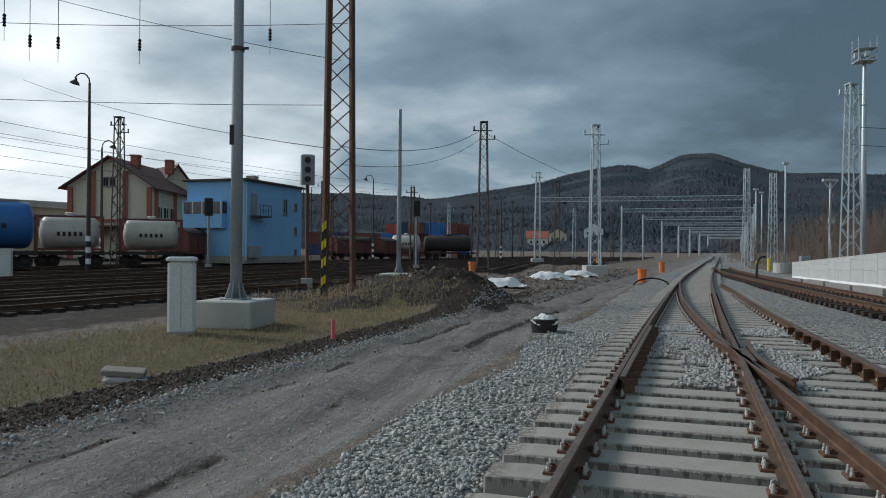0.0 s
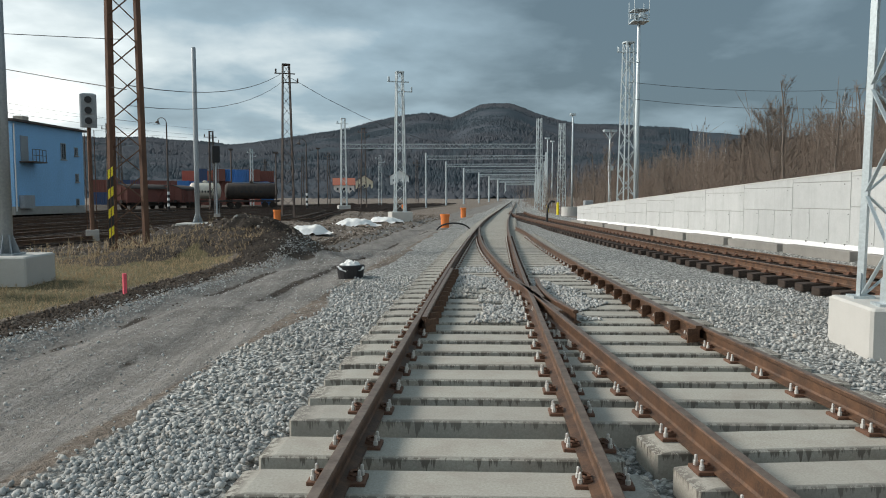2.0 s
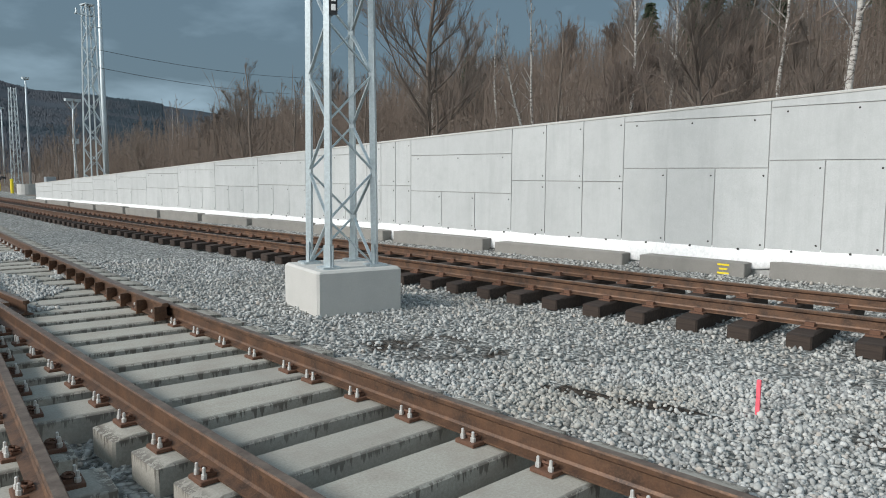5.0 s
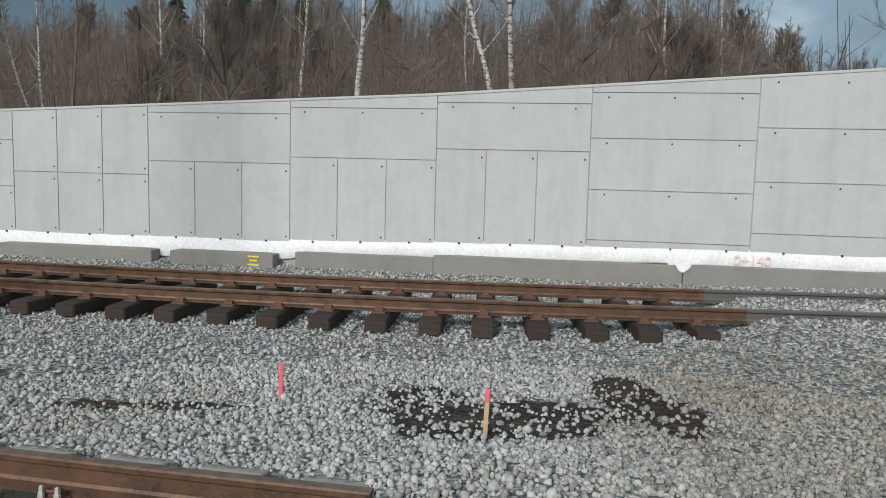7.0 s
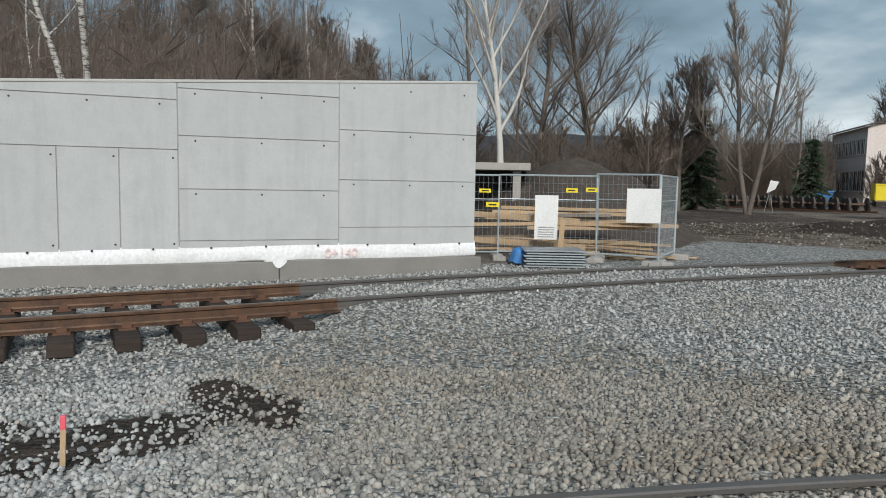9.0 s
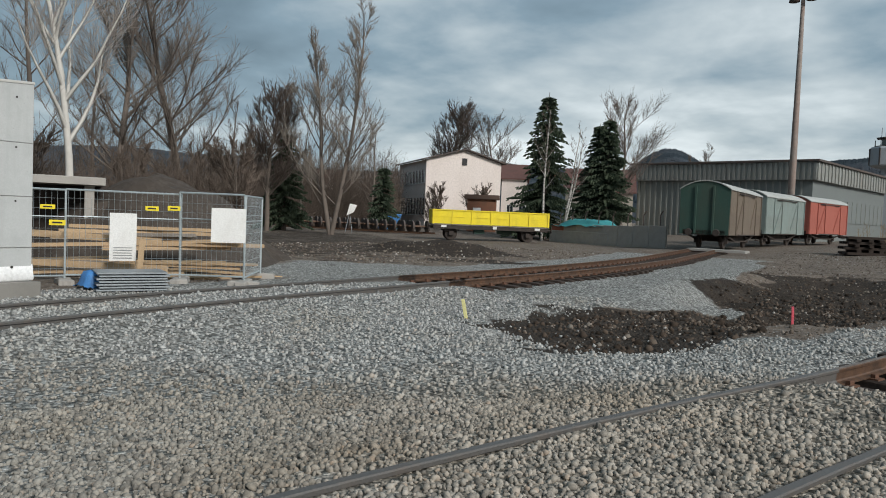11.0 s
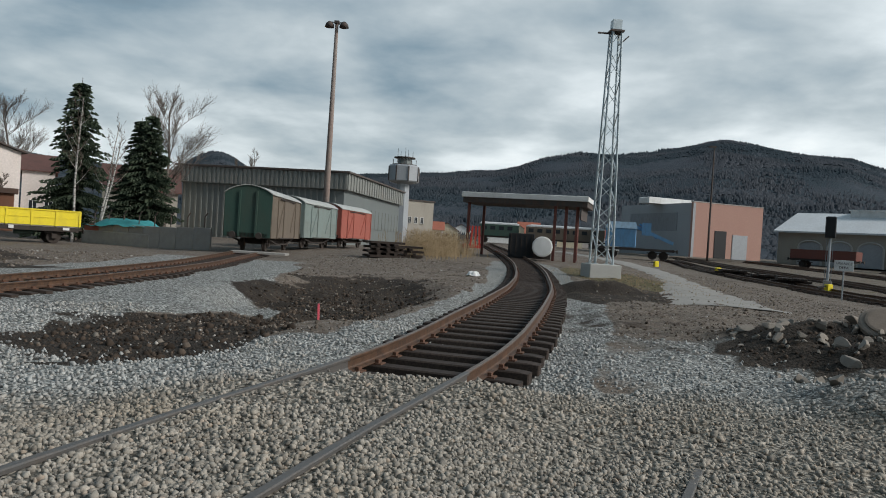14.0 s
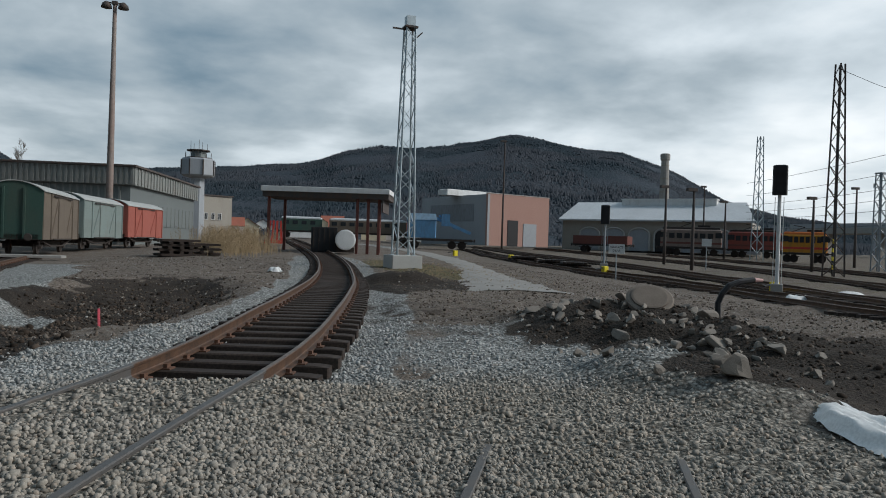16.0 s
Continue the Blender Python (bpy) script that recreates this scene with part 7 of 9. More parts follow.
box_wagon("old covered wagon, dark green end, weathered brown plank sides", (14.45, -46.6), (15.15, -57.4), M["wag_brown"], M["wag_green"], M["roofgrey"])
box_wagon("old covered wagon with grey-green plank sides", (15.2, -59.3), (14.3, -69.0), M["wag_grey"], M["wag_grey"], M["roofgrey"])
box_wagon("old covered wagon with faded red plank sides", (14.1, -70.4), (12.5, -80.0), M["wag_red"], M["wag_red"], M["roofgrey"])
# yellow drop-side wagon
ya, yb = polar(-142.0, 55.5), polar(-151.0, 57.0)
L = math.hypot(yb[0] - ya[0], yb[1] - ya[1])
t = thing("flat_wagon", "bright yellow drop-side wagon on black wheels", "wagon", wagon_pose(ya, yb, gz((ya[0] + yb[0]) / 2, (ya[1] + yb[1]) / 2) + 0.03), "")
underframe(t, L - 0.2, 2.5, 0.95)
bogies(t, (-L * 0.33, L * 0.33), 0.72)
part("deck", Geo().box((0, 0, 1.15), (L, 2.5, 0.10)), M["grayboard"], t)
for s in (-1, 1):
    sd_ = part("side_panel", Geo().box((0, s * 1.25, 1.72), (L, 0.06, 1.05), 0, 0.01), M["yellow"], t)
    for i in range(7):
        part("side_rib", Geo().box((-L / 2 + 0.08 + i * (L - 0.16) / 6, s * 1.30, 1.72), (0.10, 0.07, 1.10)), M["yellow"], sd_)
    part("top_rail", Geo().box((0, s * 1.29, 2.22), (L, 0.10, 0.08)).box((0, s * 1.29, 1.72), (L, 0.05, 0.04)), M["yellow"], sd_)
    part("end_panel", Geo().box((s * L / 2, 0, 1.72), (0.06, 2.5, 1.05)), M["yellow"], t)
part("lashing_plate", Geo().box((0.3, -1.32, 1.0), (0.3, 0.02, 0.22)).box((-L * 0.4, -1.3, 1.0), (0.4, 0.02, 0.16)).box((L * 0.4, -1.3, 1.0), (0.4, 0.02, 0.16)), M["white"], t)
part("brake_gear", Geo().box((-0.8, -0.6, 0.7), (0.8, 0.5, 0.4)).tube((0.6, -0.5, 0.7), (1.7, -0.5, 0.7), 0.18, 0.18, 8), M["wag_green"], t)
# wheelsets in a long row on the ground
ws = None
for i in range(14):
    a = -131.8 - i * 0.72
    x, y = polar(a, 72 - i * 0.55)
    m = pose(x, y, gz(x, y) + 0.28, 0, 0, -28)
    if ws is None:
        ws = thing("wheelset", "dark rusty railway wheelset standing on a spare rail", "wheelset", m, "stored wheelsets")
        part("axle", Geo().tube((0, -1.05, 0.5), (0, 1.05, 0.5), 0.09, 0.09, 10), M["rail"], ws)
        for s in (-1, 1):
            wheel(ws, 0, s * 0.75, 0.50, M["darksteel"])
    else:
        copy_thing(ws, m)
for s in (-0.75, 0.75):
    p0, p1 = Vector((*polar(-131.2, 72.5), 0)), Vector((*polar(-141.9, 64.5), 0))
    nrm = (p1 - p0).normalized().orthogonal()
    solid("storage_rail", Geo().bar((p0.x, p0.y + s * 1.2, gz(p0.x, p0.y) + 0.2), (p1.x, p1.y + s * 1.2, gz(p1.x, p1.y) + 0.2), 0.1, 0.16), M["rail"], "rusty spare rail carrying old wheelsets", "rail", group="storage rails")
# blue skip and the leaning white board
x, y = polar(-138.6, 76)
t = thing("skip", "blue steel skip with tapered sides", "skip", pose(x, y, gz(x, y), 0, 0, -35))
part("tub", Geo().add([(-1.2, -0.8, 0.2), (1.2, -0.8, 0.2), (1.2, 0.8, 0.2), (-1.2, 0.8, 0.2), (-1.8, -1.0, 1.7), (1.8, -1.0, 1.7), (1.8, 1.0, 1.7), (-1.8, 1.0, 1.7)], [(3, 2, 1, 0), (0, 1, 5, 4), (1, 2, 6, 5), (2, 3, 7, 6), (3, 0, 4, 7)]), M["bluebin"], t)
part("rim", Geo().bar((-1.8, -1, 1.7), (1.8, -1, 1.7), 0.12).bar((-1.8, 1, 1.7), (1.8, 1, 1.7), 0.12).bar((-1.8, -1, 1.7), (-1.8, 1, 1.7), 0.12).bar((1.8, -1, 1.7), (1.8, 1, 1.7), 0.12), M["bluebin"], t)
x, y = polar(-135.3, 62)
t = thing("notice_board", "crumpled white board on a thin bent post", "board", pose(x, y, gz(x, y), 0, 0, facing(x, y)))
part("post", Geo().tube((0, 0, 0), (0.35, 0, 1.9), 0.03, 0.03, 6).tube((0.6, 0, 0), (0.4, 0, 1.4), 0.03, 0.03, 6), M["polegrey"], t)
part("board", Geo().add([(0.1, -0.05, 1.5), (0.7, 0.02, 1.8), (0.95, 0.0, 2.4), (0.35, -0.08, 2.5), (0.1, 0.0, 1.5), (0.7, 0.06, 1.8), (0.95, 0.04, 2.4), (0.35, -0.03, 2.5)], [(0, 1, 2, 3), (7, 6, 5, 4), (0, 4, 5, 1), (1, 5, 6, 2), (2, 6, 7, 3), (3, 7, 4, 0)]), M["white"], t)
# pink house
pa, pb = polar(-141.5, 84), polar(-147.4, 87)
t = gable_house("pale pink two-storey house with a low gable roof", pa, pb, 13, 8.0, 9.3, M["pinkwall"], M["darksteel"], over=0.5)
L = math.hypot(pb[0] - pa[0], pb[1] - pa[1])
part("vent", Geo().box((L / 2, -0.04, 8.0), (0.6, 0.1, 0.8)), M["black"], t)
for i in range(9):
    w = part("window", Geo().box((-0.03, 0.9 + i * 1.35, 6.1), (0.08, 0.95, 1.5)), M["glass"], t)
    part("window_frame", Geo().box((-0.07, 0.9 + i * 1.35, 6.1), (0.06, 0.07, 1.5)).box((-0.07, 0.42 + i * 1.35, 6.1), (0.06, 0.08, 1.5)).box((-0.07, 0.9 + i * 1.35, 5.3), (0.1, 1.1, 0.08)), M["white"], w)
    w = part("window", Geo().box((-0.03, 0.9 + i * 1.35, 2.6), (0.08, 0.95, 2.0)), M["glass"], t)
    part("window_frame", Geo().box((-0.07, 0.9 + i * 1.35, 2.6), (0.06, 0.07, 2.0)).box((-0.07, 0.9 + i * 1.35, 1.55), (0.1, 1.1, 0.08)), M["white"], w)
x, y = polar(-146.0, 76)
t = thing("kiosk", "small brown wooden hut with a dark eave", "hut", pose(x, y, gz(x, y), 0, 0, facing(x, y)))
part("body", Geo().box((0, 0, 1.7), (3.0, 2.4, 3.4)), worn("brown_hut_boards", (0.22, 0.10, 0.06), 0.85), t)
part("roof", Geo().box((0, 0, 3.55), (3.6, 3.0, 0.45), 0, 0.05), worn("hut_roof", (0.11, 0.07, 0.055), 0.85), t)
part("notice", Geo().box((-0.5, -1.23, 2.2), (0.8, 0.03, 0.45)), M["white"], t)
# houses behind the spruces
for a, b, d, e, r in ((-147.5, -149.5, 96, 6.8, 8.8), (-152.5, -157.6, 92, 5.4, 8.2), (-126.5, -128, 110, 5, 7), (-132.5, -135, 115, 6, 8)):
    t = gable_house("pale rendered house half hidden by trees", polar(a, d), polar(b, d), 9, e, r, M["oldrender"] if a < -150 else M["pinkwall"], M["tile"], over=0.4, along=True)
    for i in range(3):
        window(t, 1.2 + i * 1.6, 2.6, 0.9, 1.3, -0.02)
# long works hall with ribbed cladding
ha, hb = polar(-157.9, 96.3), polar(-169.9, 88)
L = math.hypot(hb[0] - ha[0], hb[1] - ha[1])
z = gz(*ha) - 0.1
t = thing("works_hall", "long works hall with ribbed grey-green cladding and flat roof", "building", frame_at(ha, hb, z))
H = 9.0 - z
part("wall", Geo().box((L / 2, 15, H / 2), (L, 30, H)), M["hallglass"], t)
rib = as_mesh("cladding_rib", Geo().box((0, 0, 0), (0.30, 0.14, 1.9)), M["hallclad"])
n = int(L / 0.55)
band = part("upper_cladding", Geo().box((L / 2, 15, H - 1.0), (L + 1.0, 31.0, 2.0)), M["hallclad"], t)
for i in range(n):
    part("cladding_rib", rib, None, band, m=pose(-0.3 + (L + 0.6) * i / (n - 1), -0.54, H - 1.0))
rib2 = as_mesh("wall_rib", Geo().box((0, 0, 0), (0.22, 0.12, H - 2.1)), M["hallclad"])
for i in range(int(L / 0.75)):
    part("wall_rib", rib2, None, t, m=pose(0.3 + i * 0.75, -0.04, (H - 2.1) / 2))
for i in range(25):
    part("cladding_rib", rib, None, band, m=pose(L + 0.54, -0.3 + i * 1.24, H - 1.0, 0, 0, 90))
part("roof", Geo().box((L / 2, 15, H + 0.12), (L + 1.6, 31.6, 0.24), 0, 0.04), M["darksteel"], t)
part("glazing", Geo().box((L + 0.04, 15, H * 0.42), (0.1, 29, 2.6)), M["hallglass"], t)
for i in range(15):
    part("glazing_bar", Geo().box((L + 0.10, 0.8 + i * 2.0, H * 0.42), (0.08, 0.12, 2.6)), M["hallclad"], t)
# rendered annex and the octagonal control tower
t = flat_house("old rendered office annex with a flat roof", polar(-174.3, 176), polar(-176.95, 180), 10, 11.2, M["oldrender"], M["darksteel"], over=0.3)
for i in range(4):
    window(t, 1.0 + i * 1.7, 5.8, 0.9, 1.6, -0.03)
x, y = polar(-174.45, 150)
z = gz(x, y)
t = thing("control_tower", "grey octagonal control tower with aerials on top", "tower", pose(x, y, z, 0, 0, 22))
part("shaft", Geo().lathe((0, 0, 0), [(1.5, 0), (1.3, 13.2 - z)], 8), M["greyclad"], t)
cabin = part("cabin", Geo().lathe((0, 0, 13.0 - z), [(1.5, 0), (3.0, 0.35), (3.25, 0.6), (3.25, 3.5), (3.0, 3.8)], 8), M["greyclad"], t)
for i in range(8):
    a = i * math.pi / 4
    part("cabin_rib", Geo().box((3.25 * math.cos(a), 3.25 * math.sin(a), 15.0 - z), (0.22, 0.22, 3.0), math.degrees(a)), M["darksteel"], cabin)
part("deck", Geo().lathe((0, 0, 16.8 - z), [(2.6, 0), (2.6, 0.18)], 12), M["darksteel"], t)
part("lantern", Geo().lathe((0, 0, 16.98 - z), [(1.5, 0), (1.5, 1.3)], 8), M["hallglass"], t)
part("roof", Geo().lathe((0, 0, 18.28 - z), [(2.3, 0), (2.3, 0.2), (0.4, 0.4)], 8), M["darksteel"], t)
for i in range(10):
    a = i * math.pi / 5
    part("railing_post", Geo().tube((2.5 * math.cos(a), 2.5 * math.sin(a), 16.98 - z), (2.5 * math.cos(a), 2.5 * math.sin(a), 18.0 - z), 0.05, 0.05, 5), M["darksteel"], t)
for i in range(5):
    part("aerial", Geo().tube((-1.6 + i * 0.8, 0.3 * (-1) ** i, 18.5 - z), (-1.6 + i * 0.8, 0.3 * (-1) ** i, 19.8 - z + 0.4 * (i % 3)), 0.07, 0.05, 5), M["polegrey"], t)
# fuelling canopy
ka, kb = polar(-179.2, 62), polar(170.9, 60)
L = math.hypot(kb[0] - ka[0], kb[1] - ka[1])
z = 0.4
t = thing("canopy", "flat fuelling canopy with a white fascia on brown columns", "canopy", frame_at(ka, kb, z))
H = 5.85 - z
part("roof_slab", Geo().box((L / 2, 2.6, H - 0.55), (L - 0.2, 5.0, 0.5)), M["darksteel"], t)
part("fascia", Geo().box((L / 2, 2.6, H - 0.15), (L, 5.4, 0.42), 0, 0.03), M["white"], t, "white fascia")
for x, y in ((0.55, 0.6), (0.9, 4.6), (8.0, 0.5), (8.35, 4.6), (8.9, 0.6), (9.4, 4.6), (9.8, 0.6)):
    part("column", Geo().box((x, y, (H - 0.8) / 2), (0.22, 0.22, H - 0.8)), M["oxide"], t)
part("side_screen", Geo().box((L - 0.6, 2.6, H - 1.3), (0.1, 4.8, 1.1)), M["darksteel"], t)
x, y = polar(174.25, 58)
t = thing("storage_tank", "black horizontal tank with a white end on a saddle", "tank", pose(x, y, 0.75, 0, 0, facing(x, y)))
part("shell", Geo().lathe((0, 0.05, 0.85), [(0.82, 0), (0.82, 3.2)], 22, "y"), M["black"], t, smooth=False)
part("end_cap", Geo().lathe((0, -0.06, 0.85), [(0.1, -0.05), (0.70, -0.03), (0.80, 0.0), (0.82, 0.1)], 22, "y"), M["white"], t, "white tank end")
part("saddle", Geo().box((0, 0.6, 0.05), (1.4, 0.3, 0.4)).box((0, 2.4, 0.05), (1.4, 0.3, 0.4)), M["under"], t)
x, y = polar(175.9, 60)
t = thing("dispenser_cabinet", "black pump cabinet beside the tank", "cabinet", pose(x, y, 0.6, 0, 0, facing(x, y)))
part("body", Geo().box((0, 0, 1.0), (2.1, 1.2, 2.0), 0, 0.03), M["black"], t)
for i in range(5):
    part("rib", Geo().box((-0.84 + i * 0.42, -0.62, 1.0), (0.06, 0.06, 1.9)), M["under"], t)
# loading track with a train behind the canopy
for i, (a, b, d, mat, lab) in enumerate(((179.3, 176.2, 120, M["wag_green"], "green passenger coach with a pale roof"), (175.6, 169.6, 118, M["wag_brown"], "brown open freight wagon"))):
    p, q = polar(a, d), polar(b, d)
    L = math.hypot(q[0] - p[0], q[1] - p[1])
    t = thing("railway_coach", lab, "railway wagon", wagon_pose(p, q), "standing train")
    underframe(t, L, 2.7)
    bogies(t, (-L * 0.35, L * 0.35))
    part("body", Geo().box((0, 0, 2.1), (L, 2.8, 1.9), 0, 0.06), mat, t)
    part("roof", Geo().box((0, 0, 3.2), (L, 2.7, 0.4), 0, 0.18), M["whitehall"], t)
    for k in range(int(L / 1.4)):
        part("window", Geo().box((-L / 2 + 0.8 + k * 1.4, -1.41, 2.45), (0.8, 0.04, 0.6)).box((-L / 2 + 0.8 + k * 1.4, 1.41, 2.45), (0.8, 0.04, 0.6)), M["glass"], t)
x, y = polar(179.7, 78)
t = thing("red_trolley", "red rail trolley with upright arms", "trolley", pose(x, y, gz(x, y), 0, 0, facing(x, y)))
for i in range(4):
    part("arm", Geo().bar((-0.8 + i * 0.5, 0, 0.2), (-0.5 + i * 0.35, 0, 2.6), 0.22), M["red"], t)
part("base", Geo().box((0, 0, 0.4), (2.2, 1.4, 0.4)), M["red"], t)
# blue rail crane
x, y = polar(167.4, 86)
t = thing("rail_crane", "blue rail crane with a cab and lattice jib", "rail vehicle", pose(x, y, gz(x, y) + 0.1, 0, 0, facing(x, y)), "")
underframe(t, 9, 2.6)
bogies(t, (-3.4, -2.2, 2.2, 3.4))
cb_ = worn("light_blue_machine_paint", (0.13, 0.30, 0.50), 0.6)
part("cab", Geo().box((-1.4, 0, 2.3), (3.4, 2.5, 2.1), 0, 0.08), cb_, t)
part("cab_roof", Geo().add([(-3.2, -1.3, 3.35), (0.4, -1.3, 3.35), (0.4, 1.3, 3.35), (-3.2, 1.3, 3.35), (-2.8, -1.0, 4.1), (0.2, -1.0, 4.1), (0.2, 1.0, 4.1), (-2.8, 1.0, 4.1)], [(0, 1, 5, 4), (1, 2, 6, 5), (2, 3, 7, 6), (3, 0, 4, 7), (4, 5, 6, 7), (3, 2, 1, 0)]), worn("pale_blue_roof", (0.28, 0.42, 0.55), 0.6), t)
part("jib", Geo().bar((0.3, 0, 3.6), (4.4, 0, 1.9), 0.5, 0.35).bar((0.6, 0.4, 4.0), (2.6, 0.4, 2.4), 0.2).box((1.4, 0, 3.4), (1.0, 1.4, 1.4)), cb_, t)
# grey and salmon workshop
wa_, wb_, wc_ = polar(168.4, 118), polar(163.2, 104), polar(158.4, 112)
L1 = math.hypot(wb_[0] - wa_[0], wb_[1] - wa_[1])
z = 1.6
t = thing("workshop", "flat-roofed workshop with a grey clad side and a salmon front", "building", frame_at(wb_, wc_, z))
L = math.hypot(wc_[0] - wb_[0], wc_[1] - wb_[1])
H = 9.1 - z
part("front_wall", Geo().box((L / 2, 0.2, H / 2), (L, 0.4, H)), M["salmon"], t)
ang = math.degrees(math.atan2(wa_[1] - wb_[1], wa_[0] - wb_[0])) - math.degrees(math.atan2(wc_[1] - wb_[1], wc_[0] - wb_[0]))
sidew = part("side_wall", Geo().box((L1 / 2, -0.2, H / 2 - 0.05), (L1, 0.4, H - 0.1)), M["greyclad"], t, "grey clad side wall", m=pose(0, 0, 0, 0, 0, ang))
part("side_glazing", Geo().box((L1 * 0.52, 0.03, H * 0.64), (L1 * 0.66, 0.06, 2.6)), worn("opaque_grey_glazing", (0.24, 0.26, 0.28), 0.5), sidew)
ex, ey = L1 * math.cos(radians(ang)), L1 * math.sin(radians(ang))
rq = [(0.1, 0.1), (L, 0.1), (L + ex, ey), (ex + 0.1, ey)]
part("roof", Geo().add([(u, v, H - 0.4) for u, v in rq] + [(u, v, H - 0.12) for u, v in rq], [(3, 2, 1, 0), (4, 5, 6, 7), (0, 1, 5, 4), (1, 2, 6, 5), (2, 3, 7, 6), (3, 0, 4, 7)]), M["greyclad"], t)
part("rooflight", Geo().box((L / 2 - 3, 8, H + 0.35), (L * 0.9, 2.4, 0.9), 0, 0.1), M["white"], t)
part("door", Geo().box((L * 0.68, -0.03, 1.7), (2.6, 0.1, 3.4)), M["greyclad"], t, "grey roller door")
# a flat black panel stands for the shade inside the open doorway
part("doorway", Geo().box((L * 0.40, -0.02, 1.9), (2.0, 0.1, 3.8)), M["black"], t, "dark open doorway")
part("coping", Geo().box((L / 2, 0.2, H + 0.06), (L + 0.1, 0.5, 0.12)), M["oldcon"], t)
# roundhouse: pale roof over a row of arched doors
ra, rb = polar(157.3, 122), polar(143.6, 116)
L = math.hypot(rb[0] - ra[0], rb[1] - ra[1])
z = 1.5
t = thing("roundhouse", "long engine shed with a pale sloping roof and arched doors", "building", frame_at(ra, rb, z))
part("wall", Geo().box((L / 2, 8, 2.4), (L, 16, 4.8)), M["oldrender"], t)
q = [(-0.5, -0.8, 4.7), (L + 0.5, -0.8, 4.7), (L - 1.5, 8, 8.0), (0.0, 8, 8.0)]
part("roof", Geo().add([(a, b, c) for a, b, c in q] + [(a, b, c + 0.25) for a, b, c in q], [(3, 2, 1, 0), (4, 5, 6, 7), (0, 1, 5, 4), (1, 2, 6, 5), (2, 3, 7, 6), (3, 0, 4, 7)]), M["whitehall"], t)
part("roof_lantern", Geo().box((L * 0.54, 7.4, 8.1), (L * 0.52, 2.2, 1.0)).box((L * 0.54, 7.4, 8.65), (L * 0.53, 2.8, 0.15)), M["white"], t)
for i in range(7):
    x = L * 0.16 + i * 4.0
    arch = [(x - 1.5, 0.0), (x + 1.5, 0.0), (x + 1.5, 2.6)] + [(x + 1.5 * math.cos(a), 2.6 + 0.9 * math.sin(a)) for a in np.linspace(0.3, 2.84, 7)] + [(x - 1.5, 2.6)]
    # the open arch is a black panel too, its inner shade given as colour
    d = part("shed_door", Geo().prism(arch, -0.10, -0.02), M["black"] if i == 3 else M["greyclad"], t, "dark open archway" if i == 3 else "grey arched door")
    ring = [Vector((x + 1.62 * math.cos(a), -0.14, 2.6 + 1.02 * math.sin(a))) for a in np.linspace(0, math.pi, 9)]
    part("arch_band", Geo().pipe([Vector((x + 1.62, -0.14, 0))] + ring + [Vector((x - 1.62, -0.14, 0))], 0.16, 5), M["block"], d)
# chimney stack
x, y = polar(149.8, 170)
t = thing("factory_chimney", "tall pale concrete factory chimney", "chimney", pose(x, y, gz(x, y)))
part("chimney_shaft", Geo().lathe((0, 0, 0), [(1.3, 0), (0.85, 20.2), (1.05, 20.4), (1.1, 21.6), (0.8, 21.8)], 14), M["oldcon"], t)
for k in range(6):
    part("ring_band", Geo().lathe((0, 0, 4 + k * 3), [(1.24 - 0.07 * k, 0), (1.26 - 0.07 * k, 0.15), (1.24 - 0.07 * k, 0.3)], 14), M["oldrender"], t)


def locomotive(label, a0, a1, d, body, trim, roof, h=3.6):
    p, q = polar(a0, d), polar(a1, d)
    L = math.hypot(q[0] - p[0], q[1] - p[1])
    t = thing("locomotive", label, "locomotive", wagon_pose(p, q), "standing locomotives")
    underframe(t, L, 2.8)
    bogies(t, (-L * 0.36, -L * 0.22, L * 0.22, L * 0.36))
    part("body", Geo().box((0, 0, 1.2 + (h - 1.2) / 2), (L * 0.96, 2.8, h - 1.2), 0, 0.15), body, t)
    part("waist_band", Geo().box((0, 0, 1.75), (L * 0.965, 2.82, 0.35), 0, 0.1), trim, t)
    part("roof", Geo().box((0, 0, h + 0.15), (L * 0.9, 2.3, 0.35), 0, 0.1), roof, t)
    for i in range(6):
        for yy in (-1.41, 1.41):
            part("grille", Geo().box((-L * 0.3 + i * L * 0.12, yy, 2.7), (L * 0.085, 0.06, 0.7)), M["black"], t)
    for s in (-1, 1):
        part("windscreen", Geo().box((s * L * 0.482, 0, 2.9), (0.06, 2.1, 0.75)), M["glass"], t)
        for yy in (-1.42, 1.42):
            part("cab_window", Geo().box((s * L * 0.43, yy, 2.8), (0.9, 0.05, 0.7)), M["glass"], t)
    part("pantograph", Geo().bar((-1.5, 0, h + 0.3), (0, 0, h + 0.9), 0.08).bar((0, 0, h + 0.9), (-1.2, 0, h + 1.1), 0.08).box((L * 0.2, 0, h + 0.45), (1.6, 1.2, 0.3)), M["under"], t)
    return t


locomotive("cream and brown electric locomotive in the yard", 150.0, 145.5, 106, worn("loco_cream", (0.26, 0.20, 0.17), 0.7), M["oxide"], M["under"])
locomotive("dark red diesel locomotive in the yard", 145.2, 141.5, 110, worn("loco_red", (0.26, 0.06, 0.045), 0.6), M["oxide"], M["under"])
locomotive("bright orange-yellow rail service vehicle", 141.6, 138.6, 96, worn("loco_orange", (0.55, 0.24, 0.02), 0.6), M["red"], M["orange"], 3.3)
p, q = polar(156.2, 100), polar(152.2, 98)
L = math.hypot(q[0] - p[0], q[1] - p[1])
t = thing("open_wagon", "low red-brown open goods wagon", "freight wagon", wagon_pose(p, q))
underframe(t, L)
